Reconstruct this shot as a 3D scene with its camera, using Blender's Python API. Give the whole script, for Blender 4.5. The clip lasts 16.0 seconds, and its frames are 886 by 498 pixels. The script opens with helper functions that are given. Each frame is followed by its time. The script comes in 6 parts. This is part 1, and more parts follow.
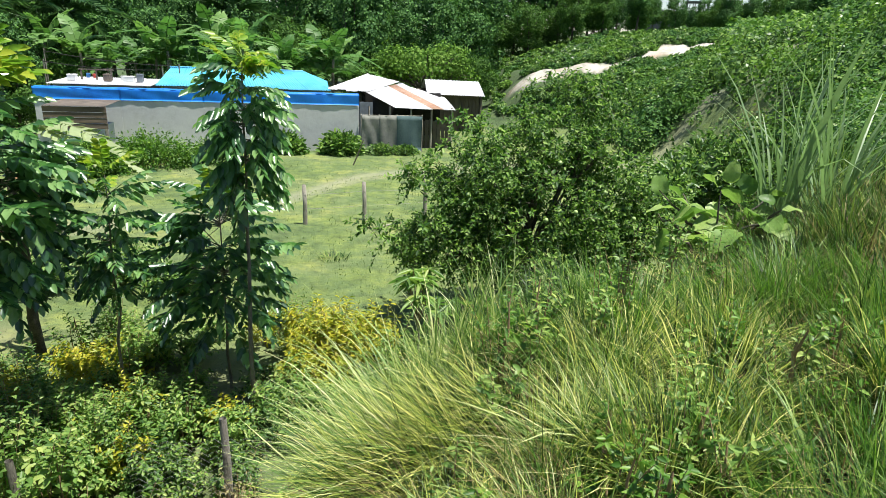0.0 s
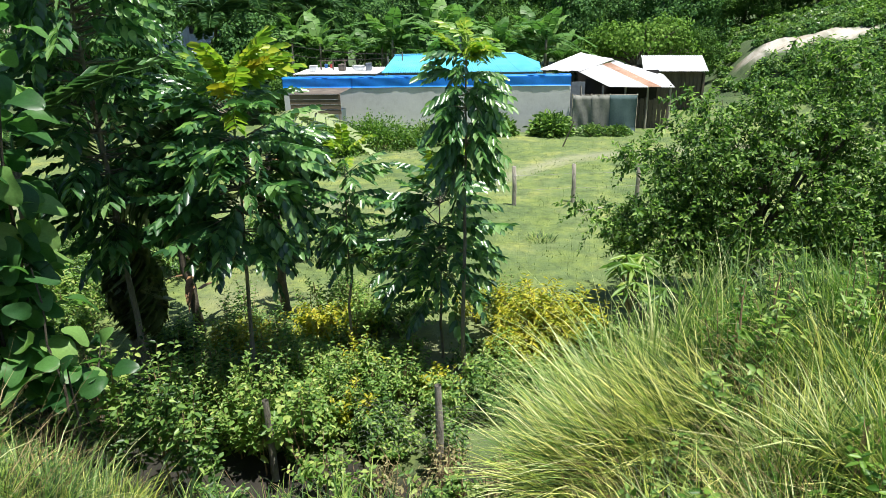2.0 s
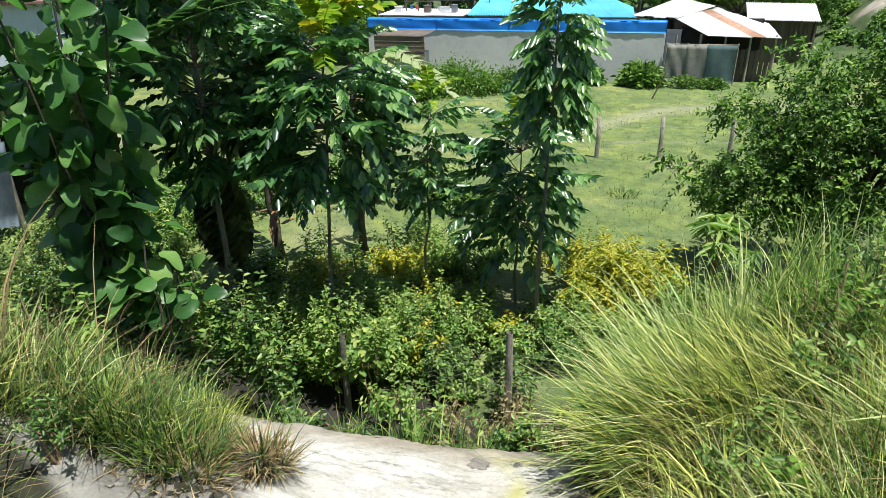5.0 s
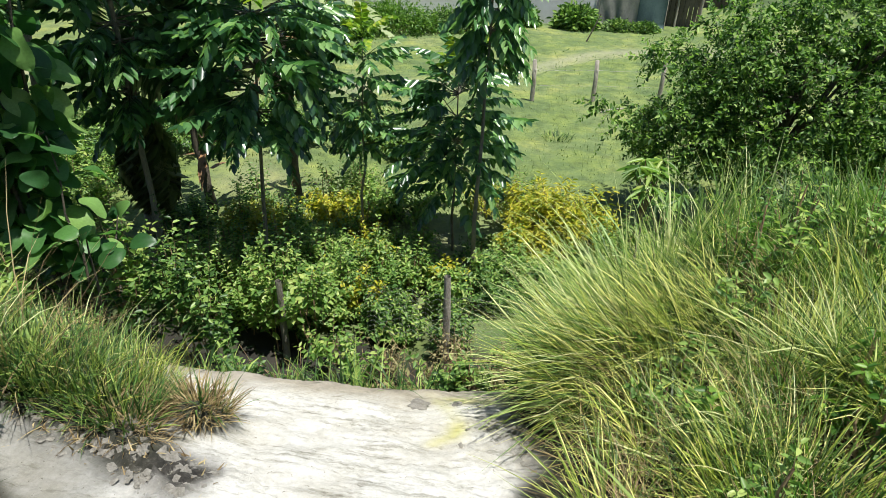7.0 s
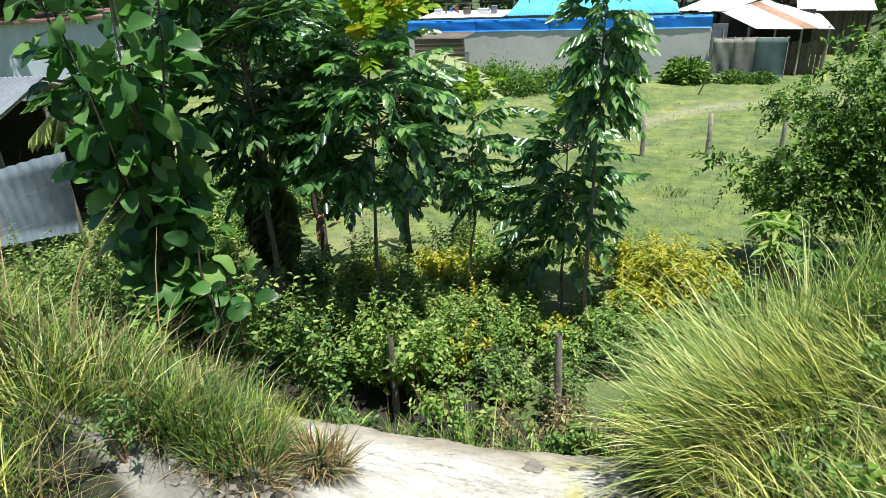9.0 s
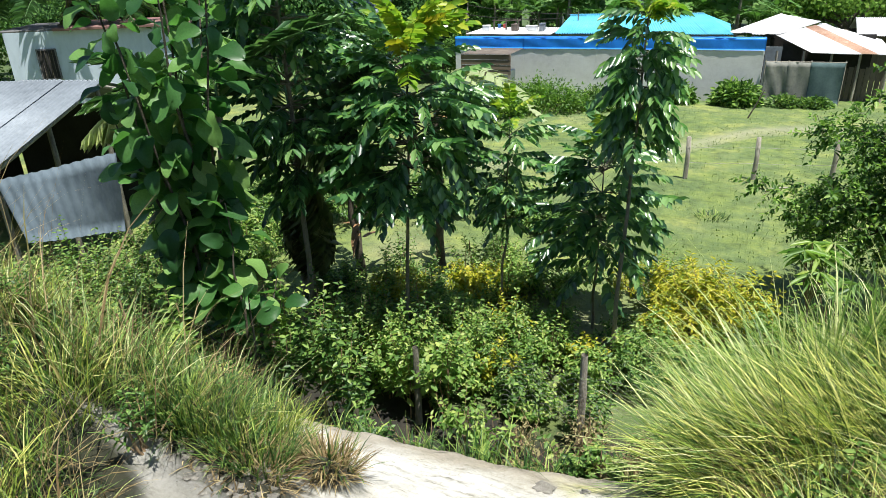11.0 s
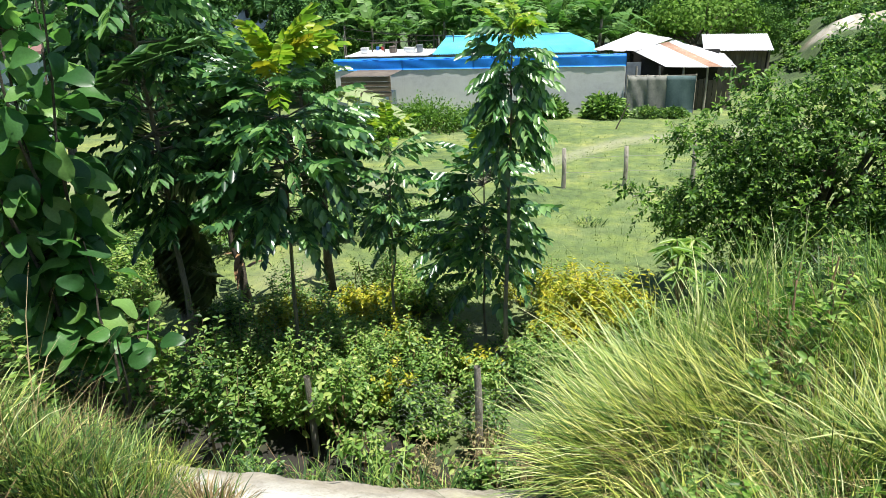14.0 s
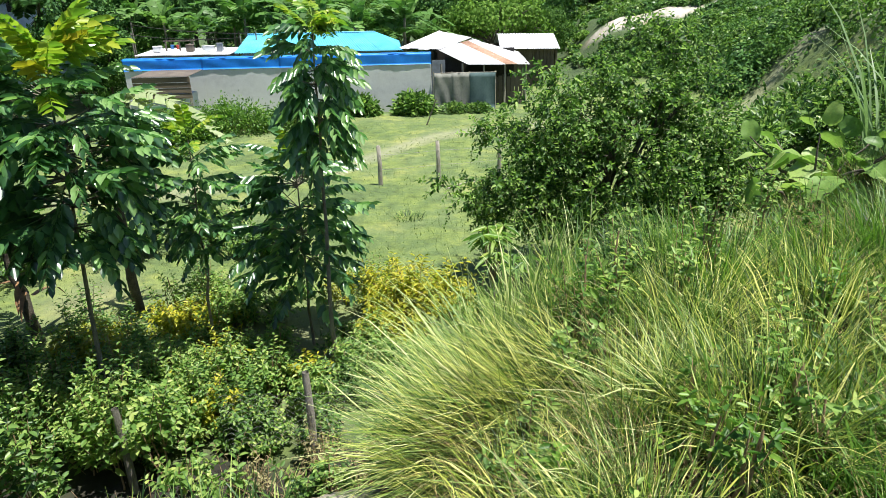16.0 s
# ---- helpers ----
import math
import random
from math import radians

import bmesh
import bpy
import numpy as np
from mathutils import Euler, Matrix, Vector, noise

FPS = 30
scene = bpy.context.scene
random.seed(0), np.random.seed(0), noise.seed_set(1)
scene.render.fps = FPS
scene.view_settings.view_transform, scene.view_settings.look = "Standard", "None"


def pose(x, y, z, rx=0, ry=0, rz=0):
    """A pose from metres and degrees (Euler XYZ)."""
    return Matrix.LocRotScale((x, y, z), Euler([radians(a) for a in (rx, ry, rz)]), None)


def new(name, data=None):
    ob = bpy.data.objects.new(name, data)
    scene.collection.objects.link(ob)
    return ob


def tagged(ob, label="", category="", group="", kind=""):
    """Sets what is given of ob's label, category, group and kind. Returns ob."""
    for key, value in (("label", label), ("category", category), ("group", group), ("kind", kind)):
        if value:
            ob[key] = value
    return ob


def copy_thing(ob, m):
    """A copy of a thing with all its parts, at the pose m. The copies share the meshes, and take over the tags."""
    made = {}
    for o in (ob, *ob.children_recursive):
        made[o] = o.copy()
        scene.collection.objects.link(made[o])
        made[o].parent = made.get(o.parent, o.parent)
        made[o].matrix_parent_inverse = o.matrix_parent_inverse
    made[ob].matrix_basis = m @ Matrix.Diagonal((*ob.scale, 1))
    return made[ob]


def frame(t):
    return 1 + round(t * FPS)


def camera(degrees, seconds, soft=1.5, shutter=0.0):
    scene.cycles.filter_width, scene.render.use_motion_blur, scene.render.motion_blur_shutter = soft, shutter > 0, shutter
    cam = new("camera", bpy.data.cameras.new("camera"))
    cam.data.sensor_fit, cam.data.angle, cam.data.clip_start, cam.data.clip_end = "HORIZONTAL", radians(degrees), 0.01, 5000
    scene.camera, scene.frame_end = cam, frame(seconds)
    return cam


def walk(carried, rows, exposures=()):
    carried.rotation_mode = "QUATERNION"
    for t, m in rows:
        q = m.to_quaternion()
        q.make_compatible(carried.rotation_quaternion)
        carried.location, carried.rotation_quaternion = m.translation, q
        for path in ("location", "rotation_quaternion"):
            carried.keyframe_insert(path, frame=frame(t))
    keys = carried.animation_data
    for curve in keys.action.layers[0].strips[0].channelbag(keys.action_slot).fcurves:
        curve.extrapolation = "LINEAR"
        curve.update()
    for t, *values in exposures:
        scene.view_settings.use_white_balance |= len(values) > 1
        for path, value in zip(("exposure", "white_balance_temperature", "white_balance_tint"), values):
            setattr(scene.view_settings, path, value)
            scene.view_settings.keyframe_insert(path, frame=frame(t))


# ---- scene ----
# ---------------- camera and walk ----------------
cam = camera(69.8, 16.0, soft=0.5)
ROWS = [
    (0.0, pose(0.105, 0.035, 4.881, 71.76, -2.39, -11.45)),
    (0.5, pose(0.078, -0.006, 4.916, 75.56, -1.55, -18.00)),
    (1.0, pose(0.041, -0.021, 4.913, 73.07, 0.61, -9.75)),
    (1.5, pose(0.000, 0.000, 4.900, 70.50, 0.38, -0.13)),
    (2.0, pose(-0.017, -0.001, 4.902, 69.90, 1.21, 6.44)),
    (2.5, pose(-0.036, -0.014, 4.897, 69.35, 0.66, 10.09)),
    (3.0, pose(-0.035, -0.025, 4.902, 65.56, 2.38, 18.02)),
    (3.5, pose(-0.070, -0.001, 4.883, 64.38, 0.29, 15.34)),
    (3.7, pose(-0.082, 0.009, 4.886, 66.43, 0.99, 14.37)),
    (5.8, pose(-0.083, -0.009, 4.861, 62.09, -1.11, 12.27)),
    (6.0, pose(-0.079, -0.005, 4.864, 60.67, -1.86, 8.91)),
    (6.5, pose(-0.111, 0.002, 4.875, 60.49, -2.34, 9.37)),
    (7.0, pose(-0.098, 0.001, 4.874, 60.40, -1.55, 8.41)),
    (7.5, pose(-0.108, -0.000, 4.870, 60.62, -1.04, 10.17)),
    (8.0, pose(-0.118, -0.005, 4.874, 63.21, -0.04, 11.15)),
    (8.5, pose(-0.145, -0.008, 4.874, 63.89, 0.93, 15.78)),
    (8.7, pose(-0.164, -0.011, 4.863, 65.09, 2.16, 16.20)),
    (10.8, pose(-0.023, 0.005, 4.857, 66.46, 1.42, 21.06)),
    (11.0, pose(-0.033, 0.002, 4.871, 67.05, 1.59, 21.24)),
    (11.5, pose(-0.017, 0.020, 4.867, 72.37, 2.16, 21.52)),
    (12.0, pose(-0.008, 0.020, 4.852, 70.63, 3.88, 22.76)),
    (12.5, pose(0.034, 0.064, 4.848, 69.79, 4.11, 17.17)),
    (13.0, pose(0.024, 0.048, 4.845, 69.95, 3.89, 17.69)),
    (13.5, pose(0.036, 0.047, 4.836, 69.98, 4.15, 17.10)),
    (14.0, pose(0.064, 0.078, 4.827, 68.61, 2.02, 10.98)),
    (14.5, pose(0.111, 0.116, 4.808, 67.90, 0.21, 0.90)),
    (15.0, pose(0.126, 0.108, 4.808, 67.72, 0.99, -5.93)),
    (15.5, pose(0.131, 0.113, 4.810, 66.80, 1.30, -6.59)),
    (16.0, pose(0.138, 0.090, 4.818, 68.08, 0.86, -5.35)),
]
walk(cam, ROWS, [(0.0, 1.0), (2.0, 1.02), (3.5, 0.98), (6.0, 0.86), (8.0, 0.86), (8.7, 0.96), (10.8, 1.0), (12.0, 1.08), (14.0, 1.12), (16.0, 1.10)])

# ---------------- world, sun ----------------
SUN_FROM = Vector((0.21, -0.12, 0.970)).normalized()
world = bpy.data.worlds.new("sky_world")
scene.world = world
world.use_nodes = True
wn = world.node_tree
sky = wn.nodes.new("ShaderNodeTexSky")
sky.sky_type = "NISHITA"
sky.sun_disc = False
sky.sun_elevation = math.asin(SUN_FROM.z)
sky.sun_rotation = math.atan2(SUN_FROM.x, SUN_FROM.y)
sky.air_density, sky.dust_density, sky.ozone_density = 1.0, 0.5, 1.2
bg = wn.nodes["Background"]
bg.inputs["Strength"].default_value = 0.075
wn.links.new(sky.outputs[0], bg.inputs["Color"])
sun = new("sun", bpy.data.lights.new("sun", "SUN"))
sun.data.energy, sun.data.angle, sun.data.color = 5.0, radians(0.6), (1.0, 0.97, 0.91)
sun.rotation_mode = "QUATERNION"
sun.rotation_quaternion = SUN_FROM.to_track_quat("Z", "Y")

rng = np.random.default_rng(7)


# ---------------- materials ----------------
def nodes_of(name):
    m = bpy.data.materials.new(name)
    m.use_nodes = True
    nt = m.node_tree
    return m, nt, nt.nodes["Principled BSDF"], nt.nodes["Material Output"]


def ramp(nt, fac, stops):
    r = nt.nodes.new("ShaderNodeValToRGB")
    el = r.color_ramp.elements
    while len(el) < len(stops):
        el.new(0.5)
    for e, (p, c) in zip(el, stops):
        e.position, e.color = p, (*c, 1)
    nt.links.new(fac, r.inputs["Fac"])
    return r.outputs["Color"]


def noise_tex(nt, scale, detail=4.0, rough=0.6, coord="Object", stretch=None):
    tc = nt.nodes.new("ShaderNodeTexCoord")
    n = nt.nodes.new("ShaderNodeTexNoise")
    n.inputs["Scale"].default_value = scale
    n.inputs["Detail"].default_value = detail
    n.inputs["Roughness"].default_value = rough
    if stretch:
        mp = nt.nodes.new("ShaderNodeMapping")
        mp.inputs["Scale"].default_value = stretch
        nt.links.new(tc.outputs[coord], mp.inputs["Vector"])
        nt.links.new(mp.outputs[0], n.inputs["Vector"])
    else:
        nt.links.new(tc.outputs[coord], n.inputs["Vector"])
    return n.outputs["Fac"]


def mixc(nt, fac, a, b, mode="MIX"):
    m = nt.nodes.new("ShaderNodeMix")
    m.data_type, m.blend_type = "RGBA", mode
    for sock, val in ((m.inputs[0], fac), (m.inputs[6], a), (m.inputs[7], b)):
        if isinstance(val, (int, float)):
            sock.default_value = val
        elif isinstance(val, tuple):
            sock.default_value = (*val, 1)
        else:
            nt.links.new(val, sock)
    return m.outputs[2]


def bump(nt, bsdf, height, strength, dist):
    b = nt.nodes.new("ShaderNodeBump")
    b.inputs["Strength"].default_value, b.inputs["Distance"].default_value = strength, dist
    nt.links.new(height, b.inputs["Height"])
    nt.links.new(b.outputs[0], bsdf.inputs["Normal"])


def surface(name, stops, scale, rough=0.8, metal=0.0, fine=8.0, relief=0.3, dist=0.02, stretch=None, coord="Object"):
    """A plain material: colours by a broad noise, broken up and bumped by a fine one."""
    m, nt, b, _ = nodes_of(name)
    broad = noise_tex(nt, scale, 5, 0.65, coord, stretch)
    small = noise_tex(nt, scale * fine, 4, 0.7, coord, stretch)
    mx = nt.nodes.new("ShaderNodeMath")
    mx.operation = "MULTIPLY_ADD"
    nt.links.new(small, mx.inputs[0])
    mx.inputs[1].default_value = 0.45
    sh = nt.nodes.new("ShaderNodeMath")
    sh.operation = "MULTIPLY_ADD"
    nt.links.new(broad, sh.inputs[0])
    sh.inputs[1].default_value, sh.inputs[2].default_value = 1.0, -0.22
    nt.links.new(sh.outputs[0], mx.inputs[2])
    nt.links.new(ramp(nt, mx.outputs[0], stops), b.inputs["Base Color"])
    b.inputs["Roughness"].default_value, b.inputs["Metallic"].default_value = rough, metal
    bump(nt, b, small, relief, dist)
    return m


def leafy(name, cols, trans=0.4, rough=0.45, by="island", spec=0.4, through_tint=(1.1, 1.25, 0.8)):
    """Leaf: diffuse and gloss with light coming through; each leaf takes its own shade."""
    m, nt, b, out = nodes_of(name)
    if by == "island":
        src = nt.nodes.new("ShaderNodeNewGeometry").outputs["Random Per Island"]
    else:
        src = nt.nodes.new("ShaderNodeObjectInfo").outputs["Random"]
    k = len(cols) - 1
    col = ramp(nt, src, [(i / k, c) for i, c in enumerate(cols)])
    vein = noise_tex(nt, 14.0, 3)
    col = mixc(nt, 0.35, col, ramp(nt, vein, [(0.3, (0.35, 0.4, 0.3)), (0.7, (1.0, 1.0, 1.0))]), "MULTIPLY")
    nt.links.new(col, b.inputs["Base Color"])
    b.inputs["Roughness"].default_value = rough
    b.inputs["Specular IOR Level"].default_value = spec
    t = nt.nodes.new("ShaderNodeBsdfTranslucent")
    tint = mixc(nt, 1.0, col, through_tint, "MULTIPLY")
    nt.links.new(tint, t.inputs["Color"])
    mx = nt.nodes.new("ShaderNodeMixShader")
    mx.inputs[0].default_value = trans
    nt.links.new(b.outputs[0], mx.inputs[1])
    nt.links.new(t.outputs[0], mx.inputs[2])
    nt.links.new(mx.outputs[0], out.inputs["Surface"])
    return m


M_BARK = surface("bark_grey_brown", [(0.3, (0.10, 0.085, 0.06)), (0.7, (0.28, 0.25, 0.19))], 9, 0.9, relief=0.6, stretch=(1, 1, 0.3))
M_BARK_DARK = surface("bark_dark", [(0.3, (0.035, 0.03, 0.022)), (0.7, (0.13, 0.11, 0.08))], 8, 0.9, relief=0.6)
M_TWIG = surface("dry_stem", [(0.3, (0.16, 0.10, 0.055)), (0.7, (0.34, 0.24, 0.13))], 12, 0.9)
M_GREENTWIG = surface("green_brown_twig", [(0.3, (0.05, 0.06, 0.025)), (0.7, (0.12, 0.13, 0.06))], 12, 0.8)
M_POST = surface("weathered_post_wood", [(0.3, (0.18, 0.16, 0.125)), (0.7, (0.42, 0.39, 0.33))], 14, 0.9, relief=0.5, stretch=(1, 1, 0.25))
# darker post wood: shade of hedge and tin shed is put into the colour
M_POST_D = surface("dark_and_shaded_post_wood", [(0.3, (0.09, 0.082, 0.062)), (0.7, (0.27, 0.25, 0.20))], 14, 0.9, relief=0.5, stretch=(1, 1, 0.25))
M_MAHO = leafy("dark_compound_leaf", [(0.024, 0.075, 0.034), (0.055, 0.15, 0.056), (0.11, 0.25, 0.085), (0.27, 0.45, 0.16)], 0.46, 0.28, spec=0.9)
M_MAHO_TOP = leafy("young_yellow_green_leaf", [(0.13, 0.26, 0.028), (0.25, 0.40, 0.04), (0.42, 0.47, 0.05)], 0.45, 0.4)
M_GOLD = leafy("yellow_fading_leaf", [(0.39, 0.3588, 0.0234), (0.4836, 0.429, 0.039)], 0.4, 0.45)
M_TEAK = leafy("broad_teak_leaf", [(0.024, 0.085, 0.026), (0.055, 0.16, 0.043), (0.11, 0.26, 0.066), (0.25, 0.42, 0.12)], 0.48, 0.40, "object", spec=0.4)
M_CITRUS = leafy("citrus_leaf", [(0.030, 0.078, 0.018), (0.072, 0.162, 0.032), (0.155, 0.28, 0.056), (0.30, 0.44, 0.10)], 0.42, 0.48, spec=0.3)
M_HEDGE = leafy("hedge_leaf", [(0.030, 0.075, 0.018), (0.070, 0.155, 0.036), (0.15, 0.27, 0.060), (0.32, 0.45, 0.12)], 0.4, 0.42)
M_HEDGE_Y = leafy("pale_hedge_leaf", [(0.08, 0.175, 0.036), (0.20, 0.335, 0.075), (0.46, 0.54, 0.16)], 0.45, 0.42)
M_CROTON = leafy("yellow_croton_leaf", [(0.2085, 0.2843, 0.0284), (0.3981, 0.3981, 0.0379), (0.5496, 0.4738, 0.0474)], 0.4, 0.42)
M_FOREST = leafy("forest_leaf", [(0.0263, 0.0792, 0.0238), (0.0528, 0.132, 0.037), (0.0859, 0.1981, 0.0501), (0.132, 0.2642, 0.066)], 0.25, 0.65, spec=0.15)
M_FOREST_L = leafy("light_forest_leaf", [(0.04, 0.1, 0.02), (0.07, 0.16, 0.03), (0.12, 0.23, 0.04)], 0.3, 0.65, spec=0.15)
M_ACACIA = leafy("rain_tree_leaf", [(0.063, 0.147, 0.021), (0.1155, 0.231, 0.0315), (0.189, 0.315, 0.0525)], 0.3, 0.65, spec=0.15)
M_EUCA = leafy("grey_green_leaf", [(0.055, 0.099, 0.055), (0.099, 0.154, 0.088), (0.154, 0.209, 0.121)], 0.25, 0.65, spec=0.15)
M_PALM = leafy("palm_leaflet", [(0.0485, 0.1272, 0.0472), (0.097, 0.2119, 0.0658), (0.1776, 0.3108, 0.1131)], 0.3, 0.35)
M_PALM_PALE = leafy("pale_palm_leaflet", [(0.36, 0.44, 0.20), (0.52, 0.58, 0.30), (0.68, 0.70, 0.44)], 0.35, 0.4)
M_DRY = leafy("dead_hanging_leaf", [(0.15, 0.135, 0.06), (0.27, 0.24, 0.11), (0.40, 0.35, 0.18)], 0.3, 0.7)
M_BANANA = leafy("banana_leaf", [(0.06, 0.15, 0.03), (0.11, 0.24, 0.05), (0.20, 0.34, 0.09)], 0.4, 0.5, "object")
M_BANANA_P = leafy("pale_banana_leaf", [(0.30, 0.36, 0.17), (0.36, 0.42, 0.22)], 0.35, 0.45)
M_BANANA_D = surface("dry_banana_sheath", [(0.3, (0.09, 0.045, 0.02)), (0.7, (0.24, 0.13, 0.05))], 6, 0.8, stretch=(1, 1, 0.2))
M_GRASS = leafy("long_grass", [(0.020, 0.045, 0.008), (0.075, 0.135, 0.020), (0.20, 0.275, 0.042), (0.43, 0.47, 0.085), (0.80, 0.74, 0.28)], 0.26, 0.5)
M_GRASS_D = leafy("darker_grass", [(0.010, 0.032, 0.007), (0.036, 0.098, 0.018), (0.11, 0.21, 0.040), (0.33, 0.42, 0.10)], 0.22, 0.5)
M_GRASS_P = leafy("pale_clump_grass", [(0.06, 0.14, 0.030), (0.19, 0.31, 0.080), (0.42, 0.50, 0.17), (0.82, 0.80, 0.46)], 0.36, 0.45)
M_FRESH = leafy("fresh_grass", [(0.0345, 0.105, 0.012), (0.092, 0.21, 0.025), (0.207, 0.3465, 0.05)], 0.4, 0.45)
M_STRAW = leafy("straw", [(0.10, 0.065, 0.030), (0.27, 0.19, 0.09), (0.50, 0.40, 0.22)], 0.35, 0.6)
M_REED = leafy("reed_blade", [(0.10, 0.19, 0.075), (0.19, 0.30, 0.13), (0.38, 0.46, 0.27)], 0.35, 0.4)
M_LAWN = leafy("lawn_blade", [(0.075, 0.125, 0.030), (0.13, 0.19, 0.050), (0.19, 0.235, 0.075)], 0.35, 0.6)
M_PLUME = leafy("white_plume", [(0.80, 0.80, 0.77), (0.90, 0.90, 0.88)], 0.5, 0.8, through_tint=(1.0, 1.0, 1.0))
M_FRUIT = surface("pale_green_fruit", [(0.3, (0.22, 0.34, 0.09)), (0.7, (0.36, 0.47, 0.18))], 20, 0.45)


# ---------------- mesh tools ----------------
def mesh_np(name, v, f, mat, smooth=False):
    v, f = np.ascontiguousarray(v, dtype=np.float32), np.ascontiguousarray(f, dtype=np.int32)
    me = bpy.data.meshes.new(name)
    me.vertices.add(len(v))
    me.vertices.foreach_set("co", v.ravel())
    me.loops.add(f.size)
    me.loops.foreach_set("vertex_index", f.ravel())
    me.polygons.add(len(f))
    me.polygons.foreach_set("loop_start", np.arange(0, f.size, f.shape[1], dtype=np.int32))
    if smooth:
        me.polygons.foreach_set("use_smooth", np.ones(len(f), dtype=bool))
    me.update(calc_edges=True)
    if mat:
        me.materials.append(mat)
    return me


def join(pieces):
    vs, fs, k = [], [], 0
    for v, f in pieces:
        vs.append(v)
        fs.append(np.asarray(f) + k)
        k += len(v)
    return np.concatenate(vs), np.concatenate(fs)


def thing(name, label, category, at=(0, 0, 0), group="", kind="", rz=0.0):
    ob = new(name)
    ob.empty_display_size = 0.2
    ob.matrix_basis = pose(*at, 0, 0, rz)
    return tagged(ob, label, category, group, kind)


def part(name, me, parent, label="", m=None):
    ob = new(name, me)
    ob.parent = parent
    if m is not None:
        ob.matrix_basis = m
    return tagged(ob, label)


def bm_mesh(name, bm, mat, smooth=False):
    me = bpy.data.meshes.new(name)
    bmesh.ops.recalc_face_normals(bm, faces=bm.faces)
    bm.to_mesh(me)
    bm.free()
    if smooth:
        for p in me.polygons:
            p.use_smooth = True
    me.materials.append(mat)
    return me


LEAF_V = np.array([(0, 0, 0), (0.40, 0.28, 0.10), (0.36, 0.66, 0.07), (0, 1, -0.10), (-0.36, 0.66, 0.07), (-0.40, 0.28, 0.10)], float)
LEAF_F = np.array([(0, 1, 2, 3), (0, 3, 4, 5)])
FAR_V = np.array([(0, 0, 0), (0.38, 0.45, 0.10), (0, 1, -0.08), (-0.38, 0.45, 0.02)], float)
FAR_F = np.array([(0, 1, 2, 3)])


def unit(a):
    return a / (np.linalg.norm(a, axis=-1, keepdims=True) + 1e-9)


def turned(direction, normal):
    """Matrices whose y runs along direction and whose z is near to normal."""
    y = unit(np.asarray(direction, float))
    x = unit(np.cross(y, np.asarray(normal, float)))
    z = np.cross(x, y)
    return np.stack([x, y, z], axis=-1)


def scatter(tv, tf, pos, mats, scale):
    """Many copies of one small shape as arrays; scale is (n, 3)."""
    n, k = len(pos), len(tv)
    v = np.einsum("nij,nkj->nki", mats, tv[None] * scale[:, None, :]) + pos[:, None, :]
    f = tf[None] + (np.arange(n) * k)[:, None, None]
    return v.reshape(-1, 3), f.reshape(-1, tf.shape[1])


def leaves_at(pos, out, length, ratio, droop=0.3, jitter=0.8, up=0.8, r=None, far=False):
    """Leaves that stand at pos and point along out, drooping; upper sides to the sky."""
    r = r or rng
    n = len(pos)
    d = unit(out + r.normal(0, jitter, (n, 3)) + np.array((0, 0, -droop)))
    nrm = unit(r.normal(0, 0.55, (n, 3)) + np.array((0, 0, up)))
    ln = length * r.uniform(0.65, 1.25, n)
    sc = np.stack([ln * ratio, ln, ln], axis=1)
    return scatter(FAR_V if far else LEAF_V, FAR_F if far else LEAF_F, pos, turned(d, nrm), sc)


def tube(points, radii, sides=6):
    p = np.asarray(points, float)
    t = unit(np.gradient(p, axis=0))
    ref = np.where(np.abs(t[:, 2:3]) > 0.9, np.array([[1.0, 0, 0]]), np.array([[0, 0, 1.0]]))
    a = unit(np.cross(t, ref))
    b = np.cross(t, a)
    th = np.linspace(0, 2 * np.pi, sides, endpoint=False)
    ring = np.cos(th)[None, :, None] * a[:, None] + np.sin(th)[None, :, None] * b[:, None]
    v = (p[:, None] + ring * np.asarray(radii, float)[:, None, None]).reshape(-1, 3)
    f = []
    for i in range(len(p) - 1):
        for j in range(sides):
            f.append((i * sides + j, i * sides + (j + 1) % sides, (i + 1) * sides + (j + 1) % sides, (i + 1) * sides + j))
    return v, np.array(f)


def bent(a, b, k=6, sag=0.0, wob=0.0, r=None):
    r = r or rng
    s = np.linspace(0, 1, k)[:, None]
    a, b = np.asarray(a, float), np.asarray(b, float)
    p = a + (b - a) * s
    p[:, 2] += sag * 4 * (s * (1 - s))[:, 0]
    p[1:-1] += r.normal(0, wob, (k - 2, 3)) if wob else 0
    return p


